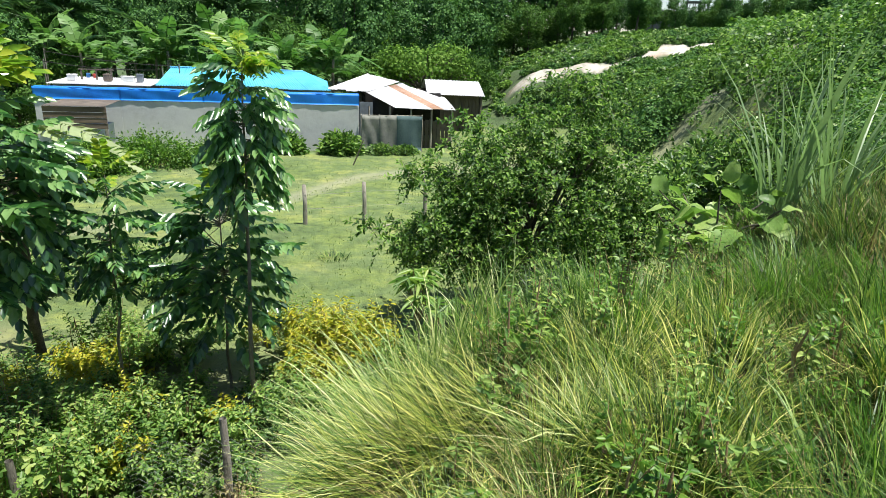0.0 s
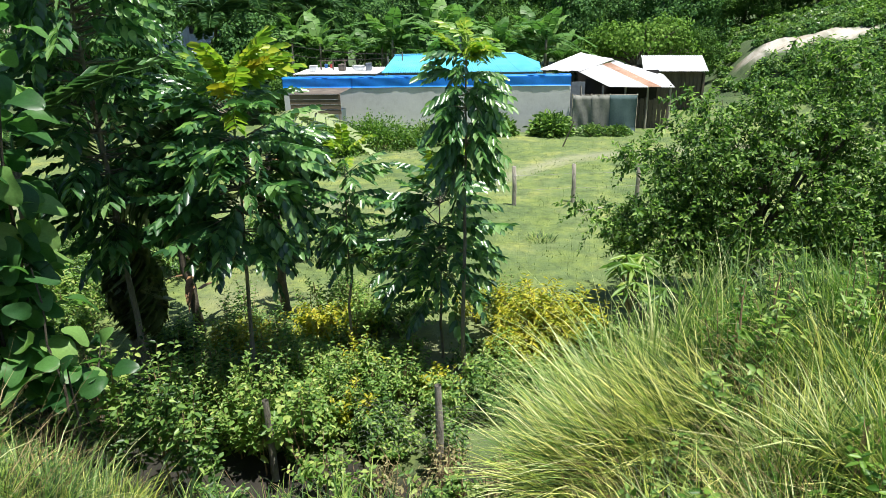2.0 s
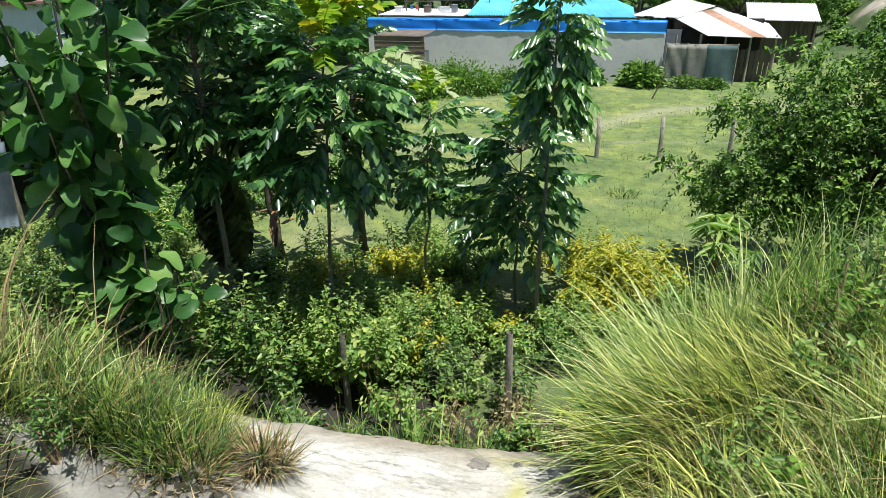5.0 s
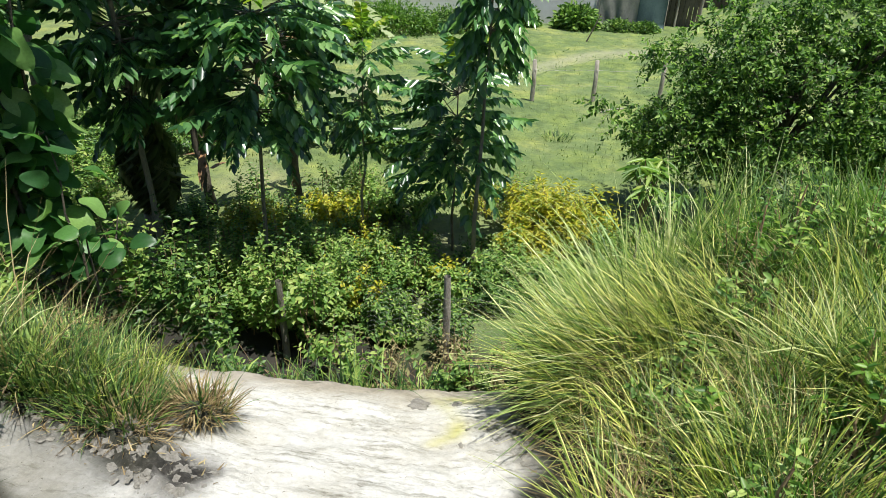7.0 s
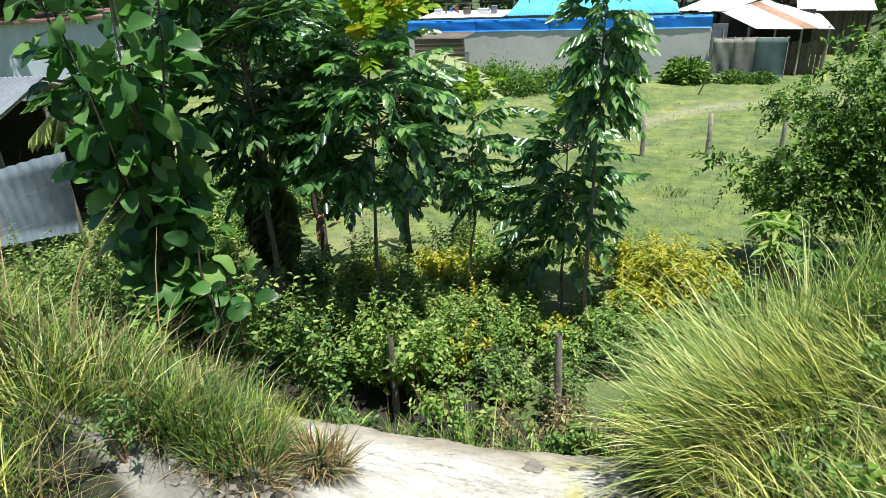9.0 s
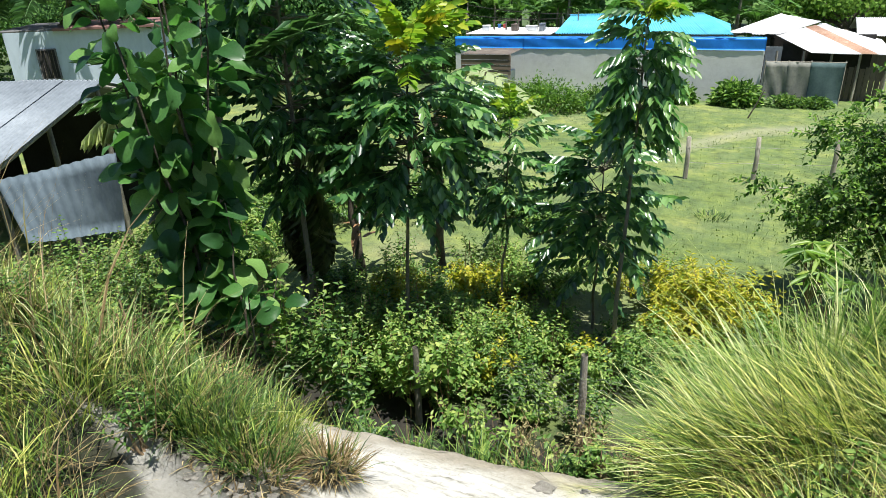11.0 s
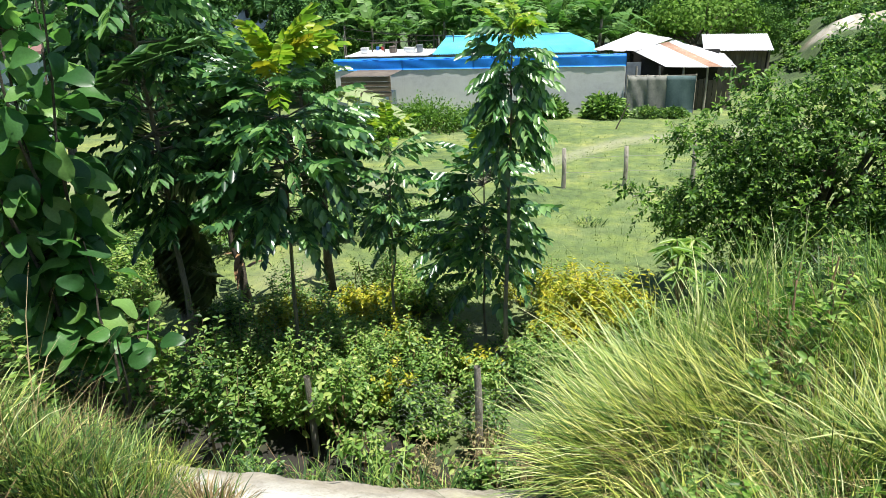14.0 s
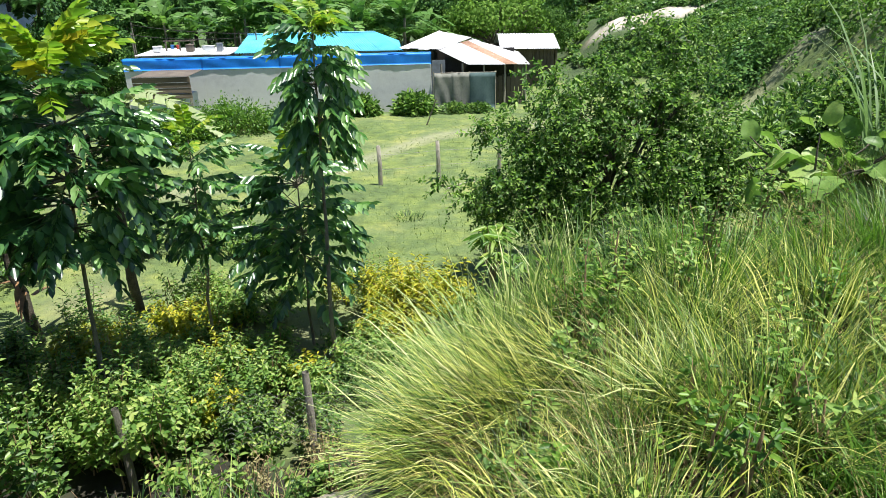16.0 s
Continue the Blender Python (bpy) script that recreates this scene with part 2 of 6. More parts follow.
def blades(base, heading, lean, droop, length, width, segs=4):
    """Grass blades as arrays: each starts at base, leans from upright and bends on by droop (radians) along heading."""
    n = len(base)
    s = np.linspace(0, 1, segs + 1)
    th = lean[:, None] + droop[:, None] * s[None] ** 1.4
    step = (length / segs)[:, None]
    hx, hy = np.cos(heading), np.sin(heading)
    dx, dz = np.sin(th[:, :-1]) * step, np.cos(th[:, :-1]) * step
    run = np.concatenate([np.zeros((n, 1)), np.cumsum(dx, 1)], 1)
    rise = np.concatenate([np.zeros((n, 1)), np.cumsum(dz, 1)], 1)
    c = base[:, None, :] + np.stack([run * hx[:, None], run * hy[:, None], rise], -1)
    tw = rng.uniform(-0.7, 0.7, n)
    side = np.stack([-np.sin(heading + tw), np.cos(heading + tw), np.zeros(n)], -1)
    w = width[:, None] * np.array([0.8, 1.0, 0.85, 0.55, 0.06] if segs == 4 else list(np.linspace(1, 0.06, segs + 1)))[None] * 0.5
    v = np.stack([c - side[:, None] * w[..., None], c + side[:, None] * w[..., None]], 2).reshape(-1, 3)
    q = np.array([(2 * i, 2 * i + 1, 2 * i + 3, 2 * i + 2) for i in range(segs)])
    f = q[None] + (np.arange(n) * 2 * (segs + 1))[:, None, None]
    return v, f.reshape(-1, 4)


def sstep(a, b, x):
    t = np.clip((np.asarray(x, float) - a) / (b - a), 0, 1)
    return t * t * (3 - 2 * t)


# ---------------- ground ----------------
def wave(x, y, s, seed=0.0):
    """Cheap smooth noise from crossed sines, about -1 to 1."""
    return (np.sin(x * 1.7 / s + seed) * np.cos(y * 1.3 / s + 2 * seed) + np.sin((x + 0.7 * y) * 2.9 / s + 3 * seed) * 0.5
            + np.sin((0.6 * x - y) * 4.7 / s + 5 * seed) * 0.28) / 1.6


def bank_edge(x):
    return np.where(x > 0, 3.5 + 0.30 * x + 0.035 * x * np.abs(x), np.interp(x, [-6, -3, -2.2, -1.6, -0.84, -0.06, 0.0], [3.0, 3.0, 3.03, 3.08, 3.22, 3.48, 3.5])) + 0.12 * wave(x, x * 0, 1.3, 2.0)


def hill(x, y):
    xb = np.interp(y, [-20, 0, 6, 9, 12, 20, 28, 36, 42, 60, 90], [9, 6.5, 5.5, 6.3, 9, 13, 13.5, 13, 11, 14, 22])
    amp = np.interp(y, [0, 8, 14, 20, 26, 34, 44, 60, 100], [3.2, 3.6, 9.5, 10.3, 8.2, 6.1, 6.6, 6.8, 7])
    sc = np.interp(y, [0, 12, 22, 34], [9, 8, 8, 8])
    s = np.maximum(x - xb, 0)
    return amp * (1 - np.exp(-s / sc)) * sstep(0, 4, s) + (0.25 * wave(x, y, 3.0, 1.0) + 0.30 * wave(x, y, 1.3, 6.0)) * sstep(0, 5, s)


def ground_z(x, y):
    x, y = np.asarray(x, float), np.asarray(y, float)
    plane = 3.38 - 0.46 * np.maximum(y, 0) + 0.22 * np.maximum(-y, 0)
    right = 2.85 - 0.02 * x + 0.15 * np.clip(x - 2.6, 0, 4) + 0.10 * wave(x, y, 1.2, 0.5)
    k = sstep(0.0, 1.6, x) * sstep(0.3, 1.8, y)
    top = plane * (1 - k) + right * k
    left = np.exp(-(((x + 3.9) / 1.5) ** 2 + ((y - 1.9) / 0.75) ** 2))
    top = top + 0.85 * left - 0.12 * np.exp(-(((x + 2.15) / 0.5) ** 2 + ((y - 1.45) / 0.3) ** 2))
    top = top + 0.12 * np.exp(-(((x + 1.66) / 0.17) ** 2 + ((y - 2.26) / 0.12) ** 2))
    e = bank_edge(x)
    d = sstep(e, e + 1.35, y)
    field = 0.05 * wave(x, y, 4.0, 0.2) * sstep(6, 10, y)
    z = top * (1 - d) + field * d
    return np.maximum(z, hill(x, y))


def axis(parts):
    out = []
    for a, b, n in parts:
        out.append(np.linspace(a, b, n, endpoint=False))
    return np.concatenate(out + [np.array([parts[-1][1]])])


GX = axis([(-420, -80, 18), (-80, -20, 30), (-20, -4, 50), (-4, -3, 14), (-3, 0.8, 150), (0.8, 6, 60), (6, 34, 110), (34, 90, 45), (90, 420, 18)])
GY = axis([(-300, -30, 14), (-30, 0, 30), (0, 1.2, 16), (1.2, 4.4, 128), (4.4, 10, 60), (10, 40, 100), (40, 100, 50), (100, 700, 24)])
X, Y = np.meshgrid(GX, GY)
Zg = ground_z(X, Y)
# eroded clay of the track: where it lies bare, its scour lines and crumbs
clay = sstep(0.24, 0.04, Y - bank_edge(X) + 0.05 * wave(X, Y, 0.35, 1.1)) * sstep(0.12, -0.06, X + 0.10 * wave(X, Y, 0.3, 4.0) + 0.05 * (Y - 2.5))
left_edge = np.interp(Y, [0, 1.2, 1.5, 1.78, 1.9, 2.3, 2.6, 3.0, 3.5], [-1.45, -1.6, -2.0, -2.7, -2.3, -1.85, -2.2, -3.3, -3.6])
clay *= 1 - 0.95 * sstep(-1.5, -1.7, X + 0.1 * wave(X, Y, 0.2, 3.0)) * sstep(2.08, 1.98, Y + 0.05 * wave(X, Y, 0.2, 6.0)) * sstep(1.78, 1.88, Y + 0.05 * wave(X, Y, 0.25, 2.0))
clay *= 1 - 0.48 * sstep(-1.45, -1.8, X + 0.15 * wave(X, Y, 0.2, 1.0)) * sstep(2.15, 1.95, Y)
clay *= sstep(-0.12, 0.10, X - left_edge + 0.10 * wave(X, Y, 0.25, 2.0))
clay *= 1 - 0.9 * np.exp(-((((X + 1.6) / 0.17) ** 2 + ((Y - 2.2) / 0.13) ** 2)) ** 2)
scour = np.sin((Y * 1.0 + 0.22 * X + 0.10 * wave(X, Y, 0.6, 3.0)) * 26.0)
near = (X > -3.4) & (X < 1.2) & (Y > 0.8) & (Y < 4.4)
rough = rng.normal(0, 1, X.shape)
Zg = Zg + np.where(near, clay * (0.007 * scour * (0.5 + 0.5 * wave(X, Y, 0.5, 7.0)) + 0.016 * wave(X, Y, 0.16, 9.0)) + 0.004 * rough, 0)
crumb = np.exp(-(((X - 0.0) / 0.28) ** 2 + ((Y - 2.75) / 0.45) ** 2)) + np.exp(-((Y - 1.86 + 0.29 * (X + 2.0)) / 0.10) ** 2) * sstep(-1.25, -1.45, X) * sstep(-3.2, -2.8, X)
Zg = Zg + np.where(near, crumb * (0.05 * np.abs(wave(X, Y, 0.09, 5.0)) + 0.016 * rough), 0)
moss = np.exp(-((X + 0.46 - 0.13 * np.sin((Y - 2.4) * 5.0)) / 0.06) ** 2) * sstep(2.38, 2.5, Y) * sstep(3.3, 3.1, Y)
moss = np.maximum(moss, np.exp(-((Y - 3.18 - 0.05 * X) / 0.05) ** 2) * sstep(-0.6, -0.4, X) * sstep(0.5, 0.2, X))
# the trodden trail that crosses the field
ty = np.interp(X, [-14, -6, -1.3, -0.5, 0.6, 1.9, 3.0, 8], [16.3, 16.9, 18.6, 20.0, 21.5, 23.0, 23.6, 25])
trail = np.exp(-((Y - ty) / 0.55) ** 2) * (Y > 12)
Zg = Zg - 0.10 * np.exp(-((Y - ty + 0.5) / 0.25) ** 2) * (X < 5) * (Y > 12)
bare = np.maximum(sstep(0.35, 0.9, wave(X, Y, 2.2, 6.0)), np.exp(-(((X + 1.6) / 1.1) ** 2 + ((Y - 8.3) / 1.2) ** 2))) * sstep(6, 7, Y) * sstep(16, 12, Y) * sstep(-7, -4, X) * sstep(2, 0.5, X)
# bare pale scar on the far hillside
SC_X, SC_Y, SC_W = [14.3, 16, 17.5, 19.5, 20.8, 23.3, 25.1, 27], [44, 43, 41.2, 39.7, 38.4, 39.2, 37.6, 37.2], [1.5, 2.2, 1.1, 0.8, 0.55, 1.2, 0.6, 0.35]
scar = sstep(1.25, 0.75, np.abs(Y - np.interp(X, SC_X, SC_Y)) / (np.interp(X, SC_X, SC_W) * (1 + 0.35 * wave(X, Y, 0.9, 8.0) + 0.35 * wave(X, Y, 0.4, 3.0)))) * sstep(13.8, 14.8, X) * sstep(28, 26.5, X)
nx, ny = len(GX), len(GY)
idx = np.arange(nx * ny).reshape(ny, nx)
quads = np.stack([idx[:-1, :-1], idx[:-1, 1:], idx[1:, 1:], idx[1:, :-1]], -1).reshape(-1, 4)


def ground_material():
    m, nt, b, _ = nodes_of("ground_earth")

    def attr(name):
        a = nt.nodes.new("ShaderNodeAttribute")
        a.attribute_name = name
        return a.outputs["Fac"]

    g1 = ramp(nt, noise_tex(nt, 0.35, 6, 0.7), [(0.3, (0.060, 0.100, 0.030)), (0.5, (0.105, 0.150, 0.050)), (0.7, (0.175, 0.20, 0.080))])
    g2 = ramp(nt, noise_tex(nt, 2.2, 9, 0.82), [(0.38, (0.35, 0.4, 0.32)), (0.5, (0.8, 0.84, 0.76)), (0.66, (1.2, 1.15, 1.05))])
    grass = mixc(nt, 0.8, g1, g2, "MULTIPLY")
    patch = ramp(nt, noise_tex(nt, 0.9, 7, 0.78), [(0.45, (0.0, 0.0, 0.0)), (0.60, (1.0, 1.0, 1.0))])
    grass = mixc(nt, patch, grass, mixc(nt, 1.0, grass, (1.55, 1.38, 1.0), "MULTIPLY"))
    # wild growth; its dark greens also paint the shade in gaps between thickets
    wild_shade = ramp(nt, noise_tex(nt, 0.8, 6, 0.75), [(0.3, (0.018, 0.036, 0.011)), (0.55, (0.05, 0.085, 0.022)), (0.8, (0.12, 0.14, 0.05))])
    grass = mixc(nt, attr("wild_shade"), grass, wild_shade)
    # near-black earth: shade under hedge and bank grass is put into its colour
    shaded_soil = ramp(nt, noise_tex(nt, 3.0, 6, 0.7), [(0.3, (0.006, 0.0055, 0.004)), (0.7, (0.028, 0.024, 0.016))])
    cl1 = ramp(nt, noise_tex(nt, 3.4, 10, 0.74, "Object", (1.0, 5.0, 1.0)), [(0.30, (0.16, 0.15, 0.12)), (0.39, (0.40, 0.39, 0.34)), (0.49, (0.62, 0.61, 0.565))])
    cl2 = ramp(nt, noise_tex(nt, 30, 5, 0.8), [(0.3, (0.55, 0.55, 0.52)), (0.6, (1, 1, 1))])
    clayc = mixc(nt, 0.6, cl1, cl2, "MULTIPLY")
    crust = ramp(nt, noise_tex(nt, 1.7, 7, 0.7), [(0.44, (0.0, 0.0, 0.0)), (0.60, (1.0, 1.0, 1.0))])
    clayc = mixc(nt, crust, clayc, mixc(nt, 1.0, clayc, (0.80, 0.78, 0.73), "MULTIPLY"))
    specks = ramp(nt, noise_tex(nt, 55, 3, 0.6), [(0.66, (1.0, 1.0, 1.0)), (0.72, (0.30, 0.27, 0.22))])
    clayc = mixc(nt, 0.8, clayc, specks, "MULTIPLY")
    brown = ramp(nt, noise_tex(nt, 7, 6, 0.75), [(0.35, (0.16, 0.13, 0.085)), (0.65, (0.33, 0.29, 0.21))])
    clayc = mixc(nt, attr("edge"), clayc, brown)
    # grey-brown litter; its darkest stops also paint the shade among the clods
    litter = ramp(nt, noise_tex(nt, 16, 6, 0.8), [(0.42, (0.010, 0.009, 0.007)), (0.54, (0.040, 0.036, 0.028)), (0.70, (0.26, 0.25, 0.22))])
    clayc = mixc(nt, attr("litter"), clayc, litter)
    col = mixc(nt, attr("shaded_soil"), grass, shaded_soil)
    col = mixc(nt, attr("trail"), col, (0.27, 0.26, 0.18))
    col = mixc(nt, attr("bare"), col, (0.26, 0.24, 0.14))
    scarc = ramp(nt, noise_tex(nt, 0.5, 5, 0.7), [(0.3, (0.28, 0.18, 0.10)), (0.45, (0.34, 0.30, 0.24)), (0.7, (0.46, 0.445, 0.40))])
    col = mixc(nt, attr("scar"), col, scarc)
    col = mixc(nt, attr("clay"), col, clayc)
    col = mixc(nt, attr("moss"), col, (0.42, 0.40, 0.13))
    nt.links.new(col, b.inputs["Base Color"])
    b.inputs["Roughness"].default_value = 0.95
    bump(nt, b, noise_tex(nt, 18, 10, 0.78), 0.8, 0.035)
    return m


M_GROUND = ground_material()
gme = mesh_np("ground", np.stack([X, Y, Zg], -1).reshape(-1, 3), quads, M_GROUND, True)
# where the earth carries that painted shade: hedge foot and near banks
shaded_soil = sstep(2.9, 3.4, Y) * sstep(6.5, 5.7, Y + 0.3 * wave(X, Y, 0.6, 2.0)) + sstep(4.2, 3.2, Y) * 0.92
shaded_soil = np.clip(shaded_soil, 0, 1) * (1 - sstep(8, 12, np.abs(X)))
# hillside and far ground that take the wild growth with its painted shade
wild_shade = np.clip(sstep(0.4, 1.6, hill(X, Y)) * (0.75 + 0.35 * wave(X, Y, 2.6, 0.9)), 0, 1) * (Y > 5)
wild_shade *= 1 - np.exp(-(((X - 14.3) / 2.6) ** 2 + ((Y - 23) / 3.2) ** 2) ** 2)
wild_shade = np.maximum(wild_shade, sstep(36, 41, np.hypot(X, Y)))
edge = np.clip(0.75 * sstep(-0.35, 0.0, Y - bank_edge(X) + 0.10 * wave(X, Y, 0.3, 2.0)) + 0.5 * sstep(-0.05, 0.2, X + 0.1 * wave(X, Y, 0.2, 1.0)), 0, 0.85)
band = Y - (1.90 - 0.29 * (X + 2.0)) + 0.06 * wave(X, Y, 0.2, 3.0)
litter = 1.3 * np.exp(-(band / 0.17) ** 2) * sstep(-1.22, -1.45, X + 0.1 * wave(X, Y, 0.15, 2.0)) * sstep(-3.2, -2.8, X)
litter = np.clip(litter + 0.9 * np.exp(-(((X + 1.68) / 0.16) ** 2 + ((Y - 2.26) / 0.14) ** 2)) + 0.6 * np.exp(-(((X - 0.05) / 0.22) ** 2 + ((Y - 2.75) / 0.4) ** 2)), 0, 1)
for key, arr in (("edge", edge), ("litter", litter), ("clay", clay), ("wild_shade", wild_shade), ("shaded_soil", shaded_soil), ("trail", 0.5 * trail), ("bare", 0.5 * bare), ("scar", np.clip(scar * 1.3 - 0.75 * np.maximum(0, wave(X, Y, 0.55, 2.0) + 0.25 * wave(X, Y, 0.2, 5.0)), 0, 1)), ("moss", np.clip(moss * 0.95 * (0.6 + 0.4 * wave(X, Y, 0.12, 3.0)), 0, 1))):
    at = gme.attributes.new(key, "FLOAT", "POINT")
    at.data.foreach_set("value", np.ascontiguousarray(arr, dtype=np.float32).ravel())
ground = tagged(new("ground", gme), "grassy field with a pale eroded clay track and hillside", "ground", kind="structure")


def gz(x, y):
    return float(ground_z(x, y))


# ---------------- built things: materials ----------------
M_PLASTER = surface("grey_cement_render", [(0.2, (0.40, 0.40, 0.39)), (0.5, (0.53, 0.535, 0.53)), (0.8, (0.60, 0.61, 0.60))], 0.7, 0.92, fine=9, relief=0.35)
M_PALE = surface("stained_pale_paint", [(0.2, (0.20, 0.23, 0.25)), (0.45, (0.40, 0.47, 0.53)), (0.8, (0.52, 0.60, 0.66))], 0.8, 0.85, fine=7, stretch=(1, 1, 0.35))
M_BLUE = surface("blue_tarpaulin", [(0.2, (0.004, 0.15, 0.66)), (0.8, (0.014, 0.26, 0.86))], 2.0, 0.45, relief=0.2)
M_CYAN = surface("bright_blue_roof_sheet", [(0.2, (0.05, 0.32, 0.50)), (0.8, (0.13, 0.46, 0.64))], 1.2, 0.4, relief=0.1)
M_TIN = surface("bright_corrugated_iron", [(0.15, (0.30, 0.25, 0.21)), (0.32, (0.50, 0.505, 0.51)), (0.8, (0.66, 0.665, 0.68))], 0.8, 0.5, 0.0, relief=0.15)
M_RUST = surface("rusted_iron_sheet", [(0.2, (0.18, 0.08, 0.04)), (0.6, (0.42, 0.27, 0.19)), (0.9, (0.60, 0.52, 0.46))], 1.2, 0.7, 0.1, relief=0.2)
M_TIN_GREY = surface("grey_corrugated_iron", [(0.2, (0.11, 0.13, 0.145)), (0.7, (0.22, 0.25, 0.275))], 0.9, 0.6, 0.1, relief=0.2)
M_PLANK = surface("dark_weathered_plank", [(0.2, (0.05, 0.04, 0.032)), (0.8, (0.17, 0.14, 0.11))], 2.5, 0.85, stretch=(1, 1, 0.2))
M_BROWN = surface("brown_board", [(0.2, (0.09, 0.065, 0.045)), (0.8, (0.22, 0.165, 0.115))], 2.0, 0.85, stretch=(0.3, 1, 2))
# near-black: shade of interiors put into the colour; also window panes and cable
M_DARK = surface("shade_and_cable_dark", [(0.2, (0.012, 0.011, 0.010)), (0.8, (0.035, 0.032, 0.03))], 2.0, 0.95)
M_SACK = surface("grey_sacking_sheet", [(0.2, (0.12, 0.13, 0.115)), (0.8, (0.25, 0.25, 0.22))], 1.6, 0.85, relief=0.6)
M_NET = surface("dark_green_net_sheet", [(0.2, (0.035, 0.07, 0.075)), (0.8, (0.08, 0.13, 0.13))], 2.2, 0.85, relief=0.6)
M_RED = surface("dull_red_roof_edge", [(0.2, (0.12, 0.06, 0.05)), (0.8, (0.24, 0.13, 0.11))], 2.0, 0.7)
M_CONC = surface("raw_dark_concrete", [(0.2, (0.06, 0.06, 0.06)), (0.8, (0.15, 0.15, 0.15))], 0.5, 0.9)
M_STEEL = surface("painted_mast_steel", [(0.2, (0.30, 0.31, 0.33)), (0.8, (0.46, 0.47, 0.49))], 3.0, 0.5, 0.4)
M_WIRE = surface("galvanised_wire", [(0.2, (0.20, 0.20, 0.19)), (0.8, (0.36, 0.36, 0.34))], 30, 0.5, 0.6)
M_BUCKET_R = surface("red_plastic", [(0.2, (0.42, 0.04, 0.03)), (0.8, (0.58, 0.09, 0.06))], 4, 0.45)
M_BUCKET_B = surface("blue_plastic", [(0.2, (0.02, 0.13, 0.38)), (0.8, (0.05, 0.22, 0.52))], 4, 0.45)
M_BUCKET_W = surface("white_plastic", [(0.2, (0.55, 0.56, 0.55)), (0.8, (0.75, 0.76, 0.75))], 4, 0.45)
M_SHEET = surface("dull_grey_blue_sheet", [(0.2, (0.035, 0.055, 0.07)), (0.8, (0.10, 0.135, 0.16))], 1.5, 0.9, relief=0.5, stretch=(1, 1, 0.5))
M_STONE = surface("clay_stone", [(0.2, (0.09, 0.083, 0.066)), (0.8, (0.32, 0.305, 0.265))], 14, 0.95, relief=0.8)


def box(lo, hi, bev=0.0):
    bm = bmesh.new()
    bmesh.ops.create_cube(bm, size=1.0)
    lo, hi = Vector(lo), Vector(hi)
    for v in bm.verts:
        v.co = Vector([(lo[i] + hi[i]) / 2 + v.co[i] * (hi[i] - lo[i]) for i in range(3)])
    if bev:
        bmesh.ops.bevel(bm, geom=list(bm.edges), offset=bev, segments=1, affect="EDGES")
    return bm


def boxes(name, mat, items, bev=0.0):
    """One mesh from several boxes that make one part."""
    out = bmesh.new()
    for lo, hi in items:
        b = box(lo, hi, bev)
        tmp = bpy.data.meshes.new("tmp")
        b.to_mesh(tmp)
        b.free()
        out.from_mesh(tmp)
        bpy.data.meshes.remove(tmp)
    return bm_mesh(name, out, mat)


def sheet(name, p00, p10, p11, p01, mat, waves=9, amp=0.02, rows=3, crumple=0.0, seed=0, fine=4):
    """A corrugated or rippled sheet between four corners; the ridges run from the p0 edge to the p1 edge. Has thickness."""
    r = np.random.default_rng(seed)
    p00, p10, p11, p01 = (np.array(p, float) for p in (p00, p10, p11, p01))
    n = waves * fine + 1
    u = np.linspace(0, 1, n)[None, :, None]
    v = np.linspace(0, 1, rows)[:, None, None]
    p = (p00 * (1 - u) + p10 * u) * (1 - v) + (p01 * (1 - u) + p11 * u) * v
    nrm = np.cross(p10 - p00, p01 - p00)
    nrm = nrm / np.linalg.norm(nrm)
    off = amp * np.sin(np.linspace(0, 1, n) * waves * 2 * np.pi)[None, :, None]
    if crumple:
        off = off + crumple * np.sin(u * r.uniform(5, 14) + v * r.uniform(2, 6) + r.uniform(0, 6)) + crumple * (0.5 if fine == 4 else 0.0) * r.normal(0, 1, (rows, n, 1))
    a = p + nrm * off
    b = a - nrm * 0.006
    vs = np.concatenate([a.reshape(-1, 3), b.reshape(-1, 3)])
    k = rows * n
    i = np.arange(k).reshape(rows, n)
    q = np.stack([i[:-1, :-1], i[:-1, 1:], i[1:, 1:], i[1:, :-1]], -1).reshape(-1, 4)
    fs = [q, q[:, ::-1] + k]
    for e in (i[0], i[-1], i[:, 0], i[:, -1]):
        fs.append(np.stack([e[:-1], e[1:], e[1:] + k, e[:-1] + k], -1))
    return mesh_np(name, vs, np.concatenate(fs), mat, fine > 4)


def roof_sheets(parent, eave_a, eave_b, ridge_b, ridge_a, n, mats, seed=0, label=""):
    """A roof slope of n corrugated sheets side by side, each a part."""
    r = np.random.default_rng(seed)
    ea, eb, ra, rb = (np.array(p, float) for p in (eave_a, eave_b, ridge_a, ridge_b))
    for i in range(n):
        s, t = i / n, (i + 1) / n + 0.012
        lift = np.array((0, 0, 0.012 * (i % 2) + r.uniform(0, 0.01)))
        slip = (ra - ea) * r.uniform(-0.02, 0.02)
        me = sheet("roof_sheet", ea + (eb - ea) * s + lift - slip, ea + (eb - ea) * t + lift - slip, ra + (rb - ra) * t + lift, ra + (rb - ra) * s + lift,
                   mats[i] if len(mats) == n else mats[r.integers(len(mats))], seed=seed + i)
        part("roof_sheet", me, parent, label)


